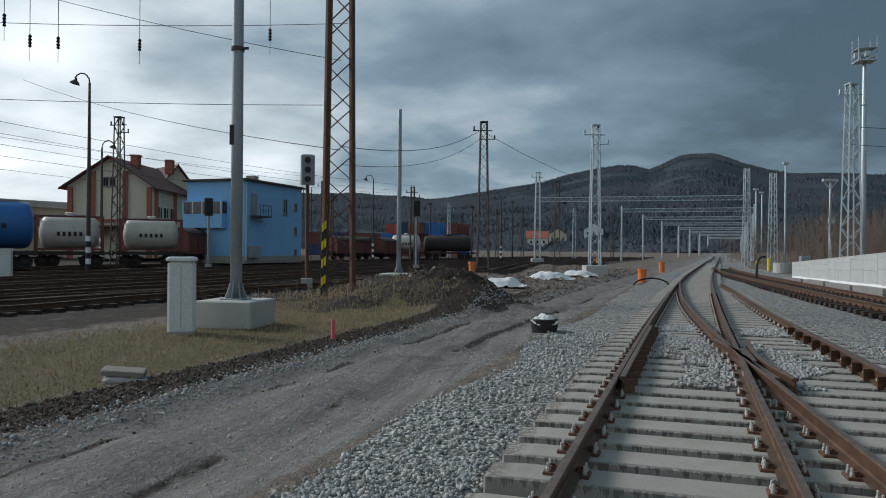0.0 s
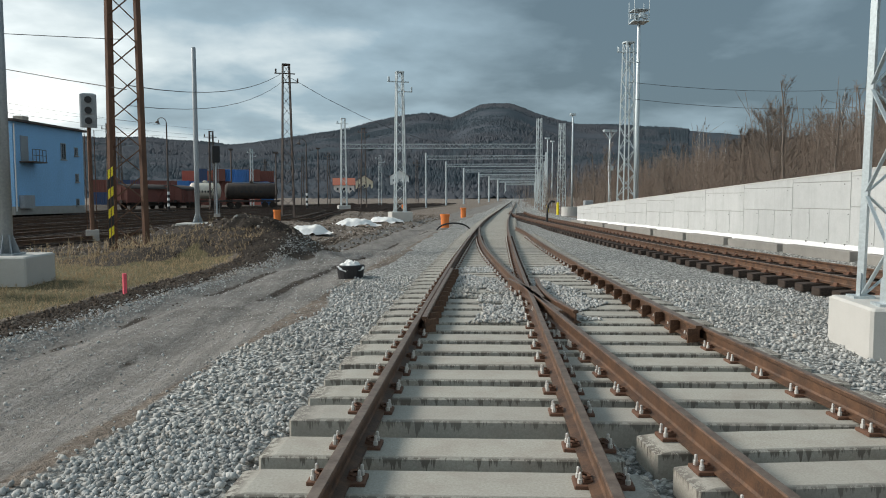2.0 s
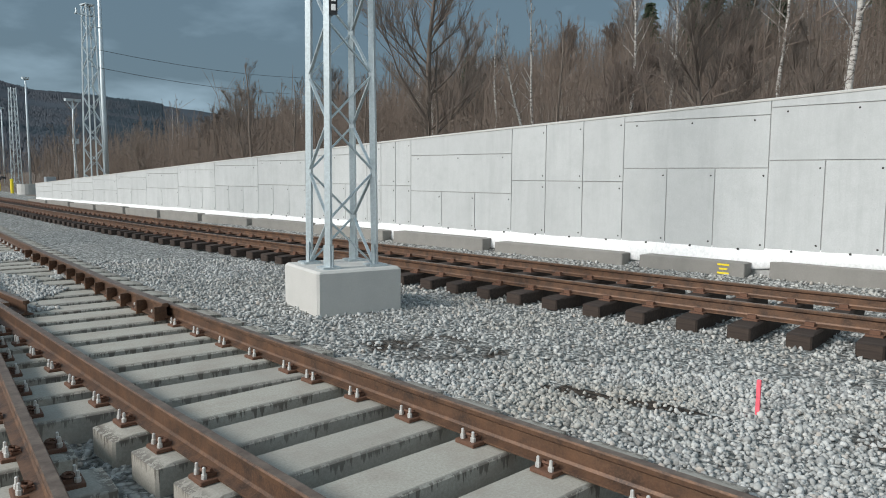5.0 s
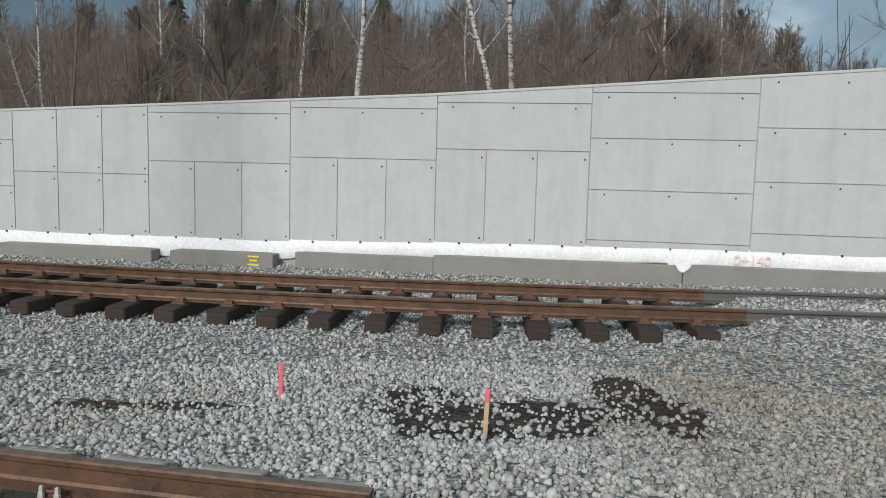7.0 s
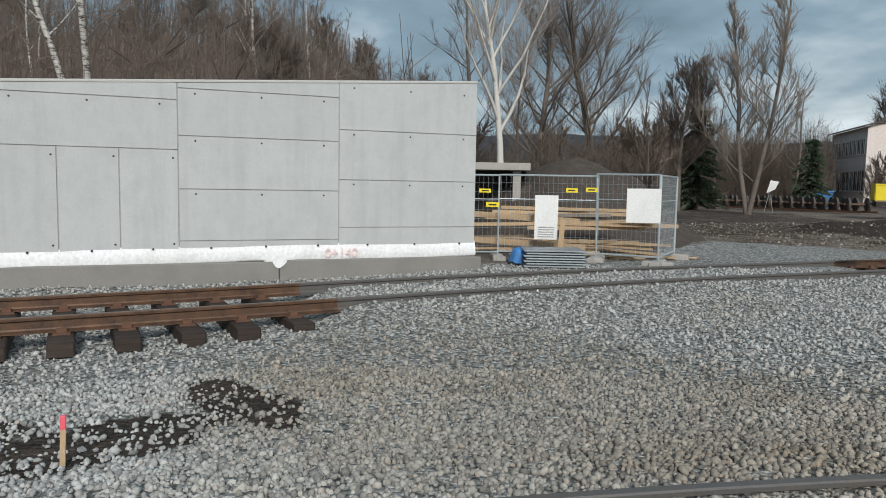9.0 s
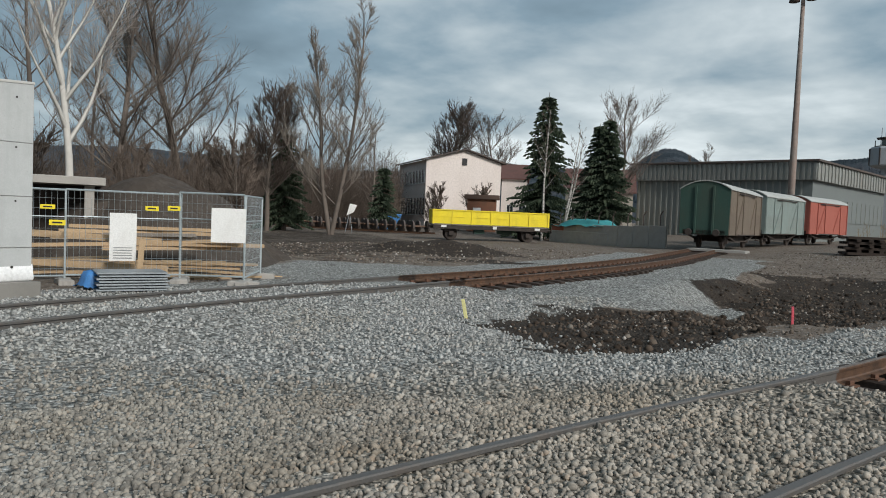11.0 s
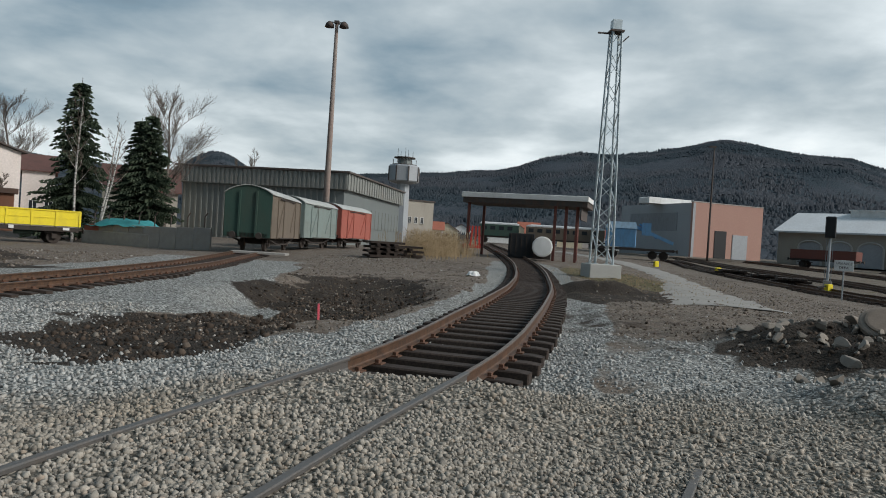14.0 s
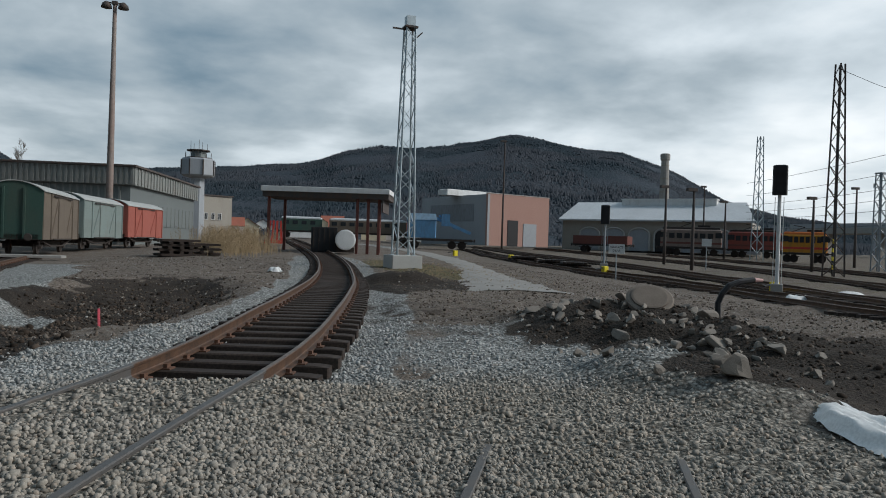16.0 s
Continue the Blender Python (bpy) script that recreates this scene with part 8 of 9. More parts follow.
bogies(t, (-L * 0.32, L * 0.32))
part("tub", Geo().box((0, -1.3, 1.7), (L, 0.1, 1.1)).box((0, 1.3, 1.7), (L, 0.1, 1.1)).box((-L / 2, 0, 1.7), (0.1, 2.6, 1.1)).box((L / 2, 0, 1.7), (0.1, 2.6, 1.1)).box((0, 0, 1.2), (L, 2.6, 0.1)), M["oxide"], t)
# road bridge at the edge of the yard
ba_, bb_ = polar(141, 190), polar(120, 150)
L = math.hypot(bb_[0] - ba_[0], bb_[1] - ba_[1])
t = thing("road_bridge", "grey concrete road bridge across the yard", "bridge", frame_at(ba_, bb_, 2.0))
part("deck", Geo().box((L / 2, 3, 5.4), (L, 7, 1.2)), M["oldcon"], t)
part("parapet", Geo().box((L / 2, -0.4, 6.5), (L, 0.15, 1.0)), M["greyclad"], t)
for i in range(5):
    part("pier", Geo().box((L * (i + 0.5) / 5, 3, 2.2), (1.2, 5, 5.2)), M["oldcon"], t)
# village houses on the slope
rv = random.Random(5)
for i, (a, d) in enumerate(((178.8, 330), (177.2, 360), (175.7, 340), (174.6, 390), (173.2, 350), (171.6, 380), (169.6, 360), (-177.2, 350), (-175.6, 330), (-178.4, 400), (176.3, 430), (-174.2, 380), (168.0, 400), (1.5, 420), (3.2, 400), (-1.2, 440))):
    x, y = polar(a, d)
    rr = np.hypot(x, y)
    zz = max(gz(x, y), 1.5 + math.tan(radians(float(np.interp((a + 180) % 360 - 180, az, pe)))) * 1250 * float(np.interp(rr, radii, rise)) - 3)
    w = rv.uniform(9, 13)
    b = (x + w * math.cos(radians(facing(x, y))), y + w * math.sin(radians(facing(x, y))))
    t = gable_house("small village house on the far slope", (x, y), b, 9, zz + 6.0, zz + 9.5, (M["white"], M["cream"], M["pinkwall"])[i % 3], (M["brick"], M["tile"])[i % 2], z=zz, over=0.6, group="village houses", along=i % 2 == 0)
    for k in range(3):
        window(t, w * (k + 0.6) / 3.2, 3.6, 1.2, 1.6, -0.03, bars=0)
# tank wagons on the far yard track
def tank_wagon(label, a0, a1, d, mat, r=1.22, cage=True, band=None):
    p, q = polar(a0, d), polar(a1, d)
    L = math.hypot(q[0] - p[0], q[1] - p[1])
    t = thing("tank_wagon", label, "tank wagon", wagon_pose(p, q), "tank wagons")
    underframe(t, L)
    bogies(t, (-L * 0.38, -L * 0.24, L * 0.24, L * 0.38))
    zc = 1.35 + r
    ln = L * (0.86 if cage else 0.96)
    part("tank", Geo().lathe((-ln / 2, 0, zc), [(0.1, -0.0), (r * 0.7, 0.12), (r * 0.95, 0.35), (r, 0.6), (r, ln - 0.6), (r * 0.95, ln - 0.35), (r * 0.7, ln - 0.12), (0.1, ln)], 24, "x"), mat, t, smooth=True)
    if band:
        part("band", Geo().lathe((-ln / 2 + 0.62, 0, zc), [(r + 0.004, 0), (r + 0.012, 0.1), (r + 0.012, 0.9), (r + 0.004, 1.0)], 24, "x"), band, t)
    part("walkway", Geo().box((0, 0, zc + r + 0.1), (ln * 0.7, 0.5, 0.06)), M["greyclad"], t)
    part("dome", Geo().lathe((0, 0, zc + r - 0.1), [(0.35, 0), (0.35, 0.35), (0.2, 0.4)], 12), mat, t)
    for i in range(5):
        part("lettering_bar", Geo().box((-ln * 0.18 + i * ln * 0.09, -r - 0.005, zc - 0.1), (ln * 0.05, 0.02, 0.3)), M["black"], t)
    if cage:
        for x in (-L * 0.47, L * 0.47):
            part("cage_frame", Geo().bar((x, -1.22, 1.2), (x, -1.22, 1.3 + 2 * r), 0.16).bar((x, 1.22, 1.2), (x, 1.22, 1.3 + 2 * r), 0.16).bar((x, -1.22, 1.3 + 2 * r), (x, 1.22, 1.3 + 2 * r), 0.16).bar((x, -1.22, 1.35), (x, 1.22, 1.35), 0.16).bar((x, -1.22, 1.2), (x, 0.1, 1.3 + 2 * r), 0.10), M["oxide"], t)
        for y in (-1.22, 1.22):
            for zz in (1.3 + 2 * r, 1.35):
                part("cage_rail", Geo().bar((-L * 0.47, y, zz), (L * 0.47, y, zz), 0.13), M["oxide"], t)
    return t


tank_wagon("blue tank wagon with an orange-red band", 45.0, 39.15, 56, M["tank_blue"], 1.55, False, worn("orange_band", (0.65, 0.12, 0.05)))
tank_wagon("off-white tank container on a flat wagon", 39.3, 34.9, 61, M["tank_white"])
tank_wagon("off-white tank container on a flat wagon", 34.0, 29.6, 64, M["tank_white"])
tank_wagon("pale tank wagon far along the yard", 14.0, 11.6, 112, M["tank_white"], 1.2, False)
tank_wagon("dark tank wagon far along the yard", 11.5, 7.4, 114, M["under"], 1.2, False)
t = box_wagon("brown high-sided goods wagon", polar(30.3, 70), polar(27.0, 78), M["oxide"], M["oxide"], M["under"], 3.3)
# containers in the terminal
cols = [M["oxide"], M["wag_red"], M["tank_blue"], M["oxide"], worn("navy_container", (0.03, 0.06, 0.14), 0.6), M["wag_red"], worn("rust_container", (0.30, 0.13, 0.07), 0.7)]
rc = random.Random(11)
cm = {}
for i in range(26):
    for lvl in range(3 if i > 12 else 2):
        if rc.random() < 0.12 and lvl:
            continue
        c = rc.randrange(len(cols))
        if c not in cm:
            ring = []
            for sg in (-1, 1):
                for k in range(14):
                    u = -2.95 + k * 0.43
                    ring += [(sg * -u, sg * 1.17), (sg * -(u + 0.1), sg * 1.22), (sg * -(u + 0.25), sg * 1.22), (sg * -(u + 0.35), sg * 1.17)]
            nr = len(ring)
            cm[c] = as_mesh("shipping_container", Geo().add([(u, v, 0.0) for u, v in ring] + [(u, v, 2.59) for u, v in ring],
                            [tuple(range(nr - 1, -1, -1)), tuple(range(nr, 2 * nr))] + [(i_, (i_ + 1) % nr, nr + (i_ + 1) % nr, nr + i_) for i_ in range(nr)]), cols[c])
        a = 19.5 - i * 0.43
        x, y = polar(a, 168 + 6 * (i % 3))
        ob = new("shipping_container", cm[c])
        ob.matrix_world = pose(x, y, gz(x, y) + lvl * 2.6, 0, 0, facing(x, y) + (90 if rc.random() < 0.4 else 0))
        tagged(ob, ("red-brown", "faded red", "blue", "red-brown", "navy blue", "faded red", "rust-brown")[c] + " corrugated shipping container stacked in a terminal", "container", "stacked containers")
# orange and brown wagons behind the rusty mast
for a0, a1, d, mm in ((18.8, 15.6, 100, "oxide"), (15.3, 14.2, 104, "oxide")):
    box_wagon("red-brown goods wagon far along the yard", polar(a0, d), polar(a1, d + 6), M[mm], M[mm], M["under"], 3.2)
# yard tracks to the west and the south-west
def plain_track(pts, label, every=0.62, z=0.02):
    path = spline(pts, 3.0)
    t = thing("railway_track", label, "railway track", group="yard tracks")
    lf, rt = offset(path, -GAUGE / 2), offset(path, GAUGE / 2)
    for p in (lf, rt):
        rail("rail", p, t, z=lambda q: gz(q.x, q.y) + 0.24 + z)
    g = Geo()
    for a, b in zip(path[:-1], path[1:]):
        n = int((b - a).length / every)
        h = math.degrees(math.atan2(b.x - a.x, b.y - a.y))
        for i in range(n):
            c = a + (b - a) * (i / n)
            g.box((c.x, c.y, gz(c.x, c.y) - 0.01 + z), (2.5, 0.25, 0.16), -h)
    part("sleeper_bed", g, M["timber"], t, kind="stuff")
    return t


for x0 in (-17.5, -21.5, -25.8, -30.5, -35.5, -44.0):
    plain_track([(x0 - 3.5, -6), (x0 + 0.7, 10), (x0 + 5.5, 36), (x0 + 12.5, 75), (x0 + 22, 120), (x0 + 38, 190)], "dark yard track on old timber sleepers")
plain_track([(-19.8, 3), (-16.8, 18), (-10.5, 36), (-3.5, 62), (4, 100)], "dark yard track on old timber sleepers")
for pts in ([(-13, -5), (-18.3, -21), (-20.2, -33), (-20.0, -46), (-20.6, -62), (-24, -88)], [(-18, -9), (-23.6, -27), (-26.6, -42), (-27.2, -56), (-27, -76), (-29, -100)], [(-26, -13), (-34, -35), (-38, -52), (-39.5, -72), (-39, -102)], [(-33, -12), (-43, -36), (-49, -58), (-51, -90)]):
    plain_track(pts, "curving yard track on old timber sleepers")

# ---- small things beside the tracks ----
t = thing("switch_cabinet", "pale grey plastic switch cabinet with a sloping lid", "cabinet", pose(-8.2, 14.5, gz(-8.2, 14.5) - 0.05, 0, 0, 24))
part("body", Geo().box((0, 0, 0.80), (0.55, 0.40, 1.60), 0, 0.05), M["cabinet"], t)
part("lid", Geo().box((0, 0, 1.645), (0.61, 0.46, 0.09), 0, 0.04), M["cabinet"], t)
part("door_seam", Geo().box((0, -0.203, 0.85), (0.012, 0.006, 1.3)), M["joint"], t)
part("plinth", Geo().box((0, 0, 0.05), (0.57, 0.42, 0.14)), M["oldcon"], t)
x, y = polar(41.0, 44)
t = thing("switch_cabinet", "small pale grey cabinet beside yard tracks", "cabinet", pose(x, y, gz(x, y), 0, 0, 30))
part("body", Geo().box((0, 0, 0.75), (0.75, 0.5, 1.5), 0, 0.02), M["cabinet"], t)
part("lid", Geo().box((0, 0, 1.53), (0.82, 0.56, 0.08), 0, 0.02), M["cabinet"], t)


def stake(label, x, y, h, mat, lean=0.0, w=0.035, bare=0.35):
    t = thing("survey_stake", label, "stake", pose(x, y, gz(x, y) - 0.03, 0, lean, RNG.uniform(0, 90)), "survey stakes")
    part("stake", Geo().box((0, 0, h * bare / 2), (w, w, h * bare)), M["board"], t)
    part("painted_top", Geo().box((0, 0, h * (1 + bare) / 2), (w * 1.04, w * 1.04, h * (1 - bare)), 0, 0.004), mat, t)
    return t


stake("fluorescent pink survey stake in the gravel", 5.42, 2.22, 0.30, M["pink"], 2, 0.03, 0.05)
stake("wooden survey stake with a red top", 4.84, 0.56, 0.34, M["pink"], -2, 0.03, 0.76)
stake("pale yellow survey stake leaning in gravel", 7.35, -10.55, 0.38, M["paleye"], 12, 0.06, 0.1)
stake("red survey stake beside the pit", 2.70, -13.85, 0.40, M["pink"], 2, 0.04, 0.05)
stake("short red marker post beside the haul road", -4.75, 14.2, 0.42, M["pink"], 0, 0.06, 0.05)
stake("thin wooden stake in the grass", -8.3, 9.3, 0.30, M["board"], 6, 0.03, 0.5)
# orange drain pipes and a bent black hose
for az_, d, h in ((-5.4, 42, 0.75), (-6.9, 66, 0.85), (7.6, 52, 0.9), (-2.2, 95, 0.8)):
    x, y = polar(az_, d)
    g = Geo().lathe((0, 0, -0.1), [(0.24, 0), (0.24, h), (0.28, h), (0.28, h + 0.14), (0.21, h + 0.14), (0.21, 0.1)], 16)
    solid("drain_pipe", g, M["orange"], "upright orange plastic drain pipe stub", "pipe", pose(x, y, gz(x, y)), "drain pipes", smooth=False)
x, y = polar(-6.2, 38)
pts = [Vector((0.9 * math.cos(a) - 0.1, 0.2 * math.cos(a), 0.42 * math.sin(a) - 0.02)) for a in np.linspace(0.25, 3.0, 9)]
solid("hose", Geo().pipe(pts, 0.045, 6), M["black"], "bent black corrugated hose on gravel", "hose", pose(x, y, gz(x, y)))
for az_, d, h in ((-14.3, 72, 1.3), (-13.55, 85, 0.9)):
    x, y = polar(az_, d)
    solid("marker_pipe", Geo().lathe((0, 0, -0.1), [(0.13, 0), (0.13, h), (0.05, h + 0.05)], 10), M["yellow"], "yellow marker pipe beside the track", "pipe", pose(x, y, gz(x, y)))
x, y = polar(-15.2, 68)
solid("concrete_ring", Geo().lathe((0, 0, -0.1), [(0.75, 0), (0.75, 0.95), (0.6, 0.95), (0.6, 0.1)], 18), M["block"], "pale concrete shaft ring beside the track", "shaft ring", pose(x, y, gz(x, y)))
x, y = polar(-16.6, 60)
solid("equipment_case", Geo().box((0, 0, 0.75), (0.7, 0.5, 1.5), 0, 0.03), M["polegrey"], "grey upright equipment case", "cabinet", pose(x, y, gz(x, y)))
x, y = polar(-13.4, 46)
solid("hose", Geo().pipe([Vector((0, 0, -0.1)), Vector((0.02, 0, 0.9)), Vector((0.1, 0, 1.3)), Vector((0.3, 0, 1.5)), Vector((0.5, 0, 1.45))], 0.07, 7), M["black"], "black cable duct bent out of the ground", "duct", pose(x, y, gz(x, y)))
# bucket wrapped in white sheet
bx, by = -0.62, 16.2
t = thing("covered_bucket", "black round tub half covered by crumpled white sheeting", "tub", pose(bx, by, gz(bx, by) - 0.03))
part("tub", Geo().lathe((0, 0, 0), [(0.27, 0), (0.31, 0.30), (0.29, 0.32), (0.25, 0.28)], 18), M["black"], t)


def crumple(n, rx, ry, h, seed, drape=0.3, amp=1.0):
    """A creased cloth lying over something, as a grid."""
    u = np.linspace(-1, 1, n)
    X, Y = np.meshgrid(u, u)
    r = np.sqrt(X ** 2 + Y ** 2)
    Z = h - drape * sstep(0.55, 1.1, r) * h + amp * 0.16 * h * fbm(X * 3 + seed, Y * 3, seed) + amp * 0.1 * h * np.abs(fbm(X * 6, Y * 6 + seed, seed + 3))
    X = X * (1 + 0.15 * fbm(Y * 2, X * 2, seed + 5))
    Y = Y * (1 + 0.15 * fbm(X * 2, Y * 2, seed + 9))
    ix = np.arange(n * n).reshape(n, n)
    return Geo().add(np.stack([X * rx, Y * ry, np.maximum(Z, 0.01)], -1).reshape(-1, 3).tolist(), np.stack([ix[:-1, :-1], ix[:-1, 1:], ix[1:, 1:], ix[1:, :-1]], -1).reshape(-1, 4).tolist())


part("sheet", crumple(22, 0.29, 0.27, 0.34, 4, 0.30, 1.5), M["sheet"], t, "crumpled white sheet", smooth=True)
# white sheets lying about
for k, (x, y, rx, ry, rz, h, lab) in enumerate(((-5.72, -5.75, 0.34, 1.25, -16, 0.15, "long white plastic sheet lying on soil"), (-3.2, 34.5, 1.0, 0.9, 10, 0.35, "crumpled white sheeting on a spoil mound"), (-1.2, 42, 1.3, 0.9, 20, 0.35, "crumpled white sheeting on a spoil mound"), (0.6, 50, 1.2, 0.9, 0, 0.35, "crumpled white sheeting on spoil"), (-19.5, -23.5, 0.9, 0.4, 20, 0.2, "white sheeting beside the yard tracks"), (-26, -28, 0.8, 0.4, 0, 0.2, "white sheeting beside the yard tracks"), (-0.35, -36.0, 0.35, 0.3, 0, 0.2, "scrap of white sheeting beside the track"))):
    solid("plastic_sheet", crumple(26, rx, ry, h, k + 2, 0.85, 2.2), M["sheet"], lab, "sheet", pose(x, y, gz(x, y) + 0.0, 0, 0, rz), "white sheets", smooth=True)
# concrete slab lying at the bank of the road
t = thing("stone_slab", "flat weathered concrete slab lying on the bank", "slab", pose(-6.15, 9.4, gz(-6.15, 9.4) + 0.02, 4, 6, 25))
part("slab", Geo().box((0, 0, 0.09), (0.56, 0.32, 0.07), 0, 0.012), M["rubble"], t)
part("slab", Geo().box((0.06, -0.12, 0.0), (0.60, 0.30, 0.09), 6, 0.03), M["oldcon"], t)
# rubble heap: broken concrete lumps, a shaft cover and a black pipe
def broken_stone(seed):
    """A lump of concrete: a ball cut by many planes, with worn facets."""
    rk = random.Random(seed)
    bm = bmesh.new()
    bmesh.ops.create_icosphere(bm, subdivisions=3, radius=1.0)
    for _ in range(9):
        n = Vector((rk.gauss(0, 1), rk.gauss(0, 1), rk.gauss(0, 1))).normalized()
        c = rk.uniform(0.36, 0.66)
        for v in bm.verts:
            d = v.co.dot(n) - c
            if d > 0:
                v.co -= n * d
    sc = Vector((rk.uniform(1.1, 1.45), rk.uniform(0.85, 1.1), rk.uniform(0.65, 0.9)))
    for v in bm.verts:
        v.co = Vector((v.co.x * sc.x, v.co.y * sc.y, v.co.z * sc.z)) * (1 + rk.uniform(-0.018, 0.018))
    g = Geo().add([v.co for v in bm.verts], [tuple(v.index for v in f.verts) for f in bm.faces])
    bm.free()
    return g


lump = {}
rr_ = random.Random(3)
BIG = ((-5.45, -7.5, 0.23), (-5.75, -8.2, 0.13), (-6.25, -8.9, 0.17), (-6.9, -10.0, 0.17), (-7.6, -11.3, 0.16), (-7.9, -11.9, 0.14), (-4.75, -9.3, 0.13), (-5.3, -9.4, 0.10), (-5.9, -11.2, 0.15), (-6.1, -11.9, 0.14), (-5.4, -12.6, 0.13), (-6.6, -13.8, 0.17), (-7.2, -14.4, 0.20), (-6.1, -13.9, 0.12), (-7.7, -15.2, 0.15), (-4.9, -8.2, 0.09))
for i in range(230):
    a, d = rr_.uniform(0, 6.283), rr_.random() ** 0.6
    x, y = -6.6 + math.cos(a) * d * 1.9, -11.6 + math.sin(a) * d * 4.0
    s = rr_.uniform(0.03, 0.085) * (1.0 + 0.9 * rr_.random() ** 3)
    if i < len(BIG):
        x, y, s = BIG[i]
    k = i % 7
    if k not in lump:
        lump[k] = as_mesh("rubble_stone", broken_stone(k), M["rubble"])
    ob = new("rubble_stone", lump[k])
    ob.matrix_world = pose(x, y, gz(x, y) + s * 0.3, rr_.uniform(-35, 35), rr_.uniform(-35, 35), rr_.uniform(0, 360)) @ Matrix.Diagonal((s, s, s, 1))
    tagged(ob, "large broken concrete lump on a rubble heap" if s > 0.12 else "small broken grey concrete lump on a rubble heap", "rubble", "rubble heap stones")
x, y = -7.15, -12.5
t = thing("shaft_cover", "round rusty-rimmed concrete shaft cover tipped on rubble", "shaft cover", pose(x, y, gz(x, y) + 0.12, 34, 0, facing(x, y) + 8))
part("disc", Geo().lathe((0, 0, -0.05), [(0.41, 0), (0.44, 0.03), (0.44, 0.10), (0.41, 0.12)], 26), worn("stained_cover", (0.24, 0.20, 0.165), 0.9), t)
part("plate", Geo().lathe((0, 0, 0.07), [(0.35, 0), (0.35, 0.03), (0.31, 0.04)], 26), worn("pale_rusty_plate", (0.19, 0.155, 0.125), 0.85), t)
x, y = -9.15, -13.3
pts = [Vector((0, 0, -0.2)), Vector((0.0, 0, 0.55)), Vector((-0.05, 0.05, 0.75)), Vector((-0.18, 0.1, 0.92)), Vector((-0.4, 0.15, 1.0)), Vector((-0.75, 0.2, 1.05))]
t = thing("cable_duct", "bent black cable duct with a taped end", "duct", pose(x, y, gz(x, y), 0, 0, 10))
part("duct", Geo().pipe(pts, 0.06, 8), M["black"], t)
part("tape_end", Geo().tube((-0.75, 0.2, 1.05), (-0.95, 0.24, 1.04), 0.05, 0.03, 8), worn("pinkish_tape", (0.75, 0.45, 0.42), 0.6), t)
# stacks of old sleepers
def sleeper_stack(label, x, y, rz, rows, ln=2.4):
    t = thing("sleeper_stack", label, "sleeper stack", pose(x, y, gz(x, y) + 0.02, 0, 0, rz), "sleeper stacks")
    me = as_mesh("old_sleeper", Geo().box((0, 0, 0), (ln, 0.25, 0.15), 0, 0.015), M["timber"])
    z = 0.08
    for k, n in enumerate(rows):
        for i in range(n):
            m = pose(RNG.uniform(-0.12, 0.12), (i - (n - 1) / 2) * 0.30 + RNG.uniform(-0.03, 0.03), z, 0, 0, RNG.uniform(-3, 3)) if k % 2 == 0 else pose((i - (n - 1) / 2) * 0.62, RNG.uniform(-0.1, 0.1), z, 0, 0, 90 + RNG.uniform(-4, 4))
            part("old_sleeper", me, None, t, m=m)
        z += 0.155
    return t


sleeper_stack("stack of old dark timber sleepers by the track", *polar(-173.3, 50), 20, (8, 3, 7, 3, 7, 3, 6))
sleeper_stack("stack of old dark timber sleepers by the track", *polar(-175.0, 51), 8, (7, 3, 6, 2, 5))
for az_, d in ((160.2, 60), (158.0, 56), (156.3, 52)):
    sleeper_stack("low heap of old dark sleepers beside the path", *polar(az_, d), 20 + d, (8, 3, 6))
# low concrete wall, mesh fence and the teal tarpaulin before the wagons
fa, fb = polar(-151.6, 62), polar(-160.2, 52)
for i in range(8):
    p = Vector((*fa, 0)).lerp(Vector((*fb, 0)), (i + 0.5) / 8)
    L = (Vector((*fb, 0)) - Vector((*fa, 0))).length / 8
    h = math.degrees(math.atan2(fb[1] - fa[1], fb[0] - fa[0]))
    solid("concrete_barrier", Geo().box((0, 0, 0.7), (L - 0.04, 0.18, 1.7 if i > 1 else 1.5), 0, 0.02), M["oldcon"] if i > 0 else M["brick"], "stained grey concrete wall slab of a yard enclosure", "wall slab", pose(p.x, p.y, gz(p.x, p.y), 0, 0, h), "enclosure slabs")
    t = thing("fence_post", "dark steel fence post with a bent top", "fence post", pose(p.x, p.y - 0.3, gz(p.x, p.y), 0, 0, h), "fence posts")
    part("post", Geo().tube((0, 0, 0), (0, 0, 2.3), 0.04, 0.04, 6).tube((0, 0, 2.3), (0.25, 0, 2.6), 0.04, 0.04, 6), M["darksteel"], t)
p = Vector((*fa, 0)).lerp(Vector((*fb, 0)), 0.38)
solid("tarpaulin", crumple(26, 3.4, 1.4, 0.9, 7, 0.6), M["teal"], "heap covered by a creased teal tarpaulin", "tarpaulin", pose(p.x + 0.9, p.y - 1.6, gz(p.x, p.y) + 1.0, 0, 0, h), smooth=True)
solid("earth_ramp", Geo().box((0, 0, 0.45), (7.5, 2.4, 1.05), 0, 0.1), M["oldcon"], "low concrete loading ramp under a tarpaulin", "ramp", pose(p.x + 0.9, p.y - 1.6, gz(p.x, p.y) + 0.05, 0, 0, h))
solid("crossing_slab", Geo().box((0, 0, 0), (3.4, 1.0, 0.14), 0, 0.02), M["oldcon"], "pale concrete slab across the track end", "slab", pose(12.9, -44.6, gz(12.9, -44.6) + 0.22, 0, 0, 0))
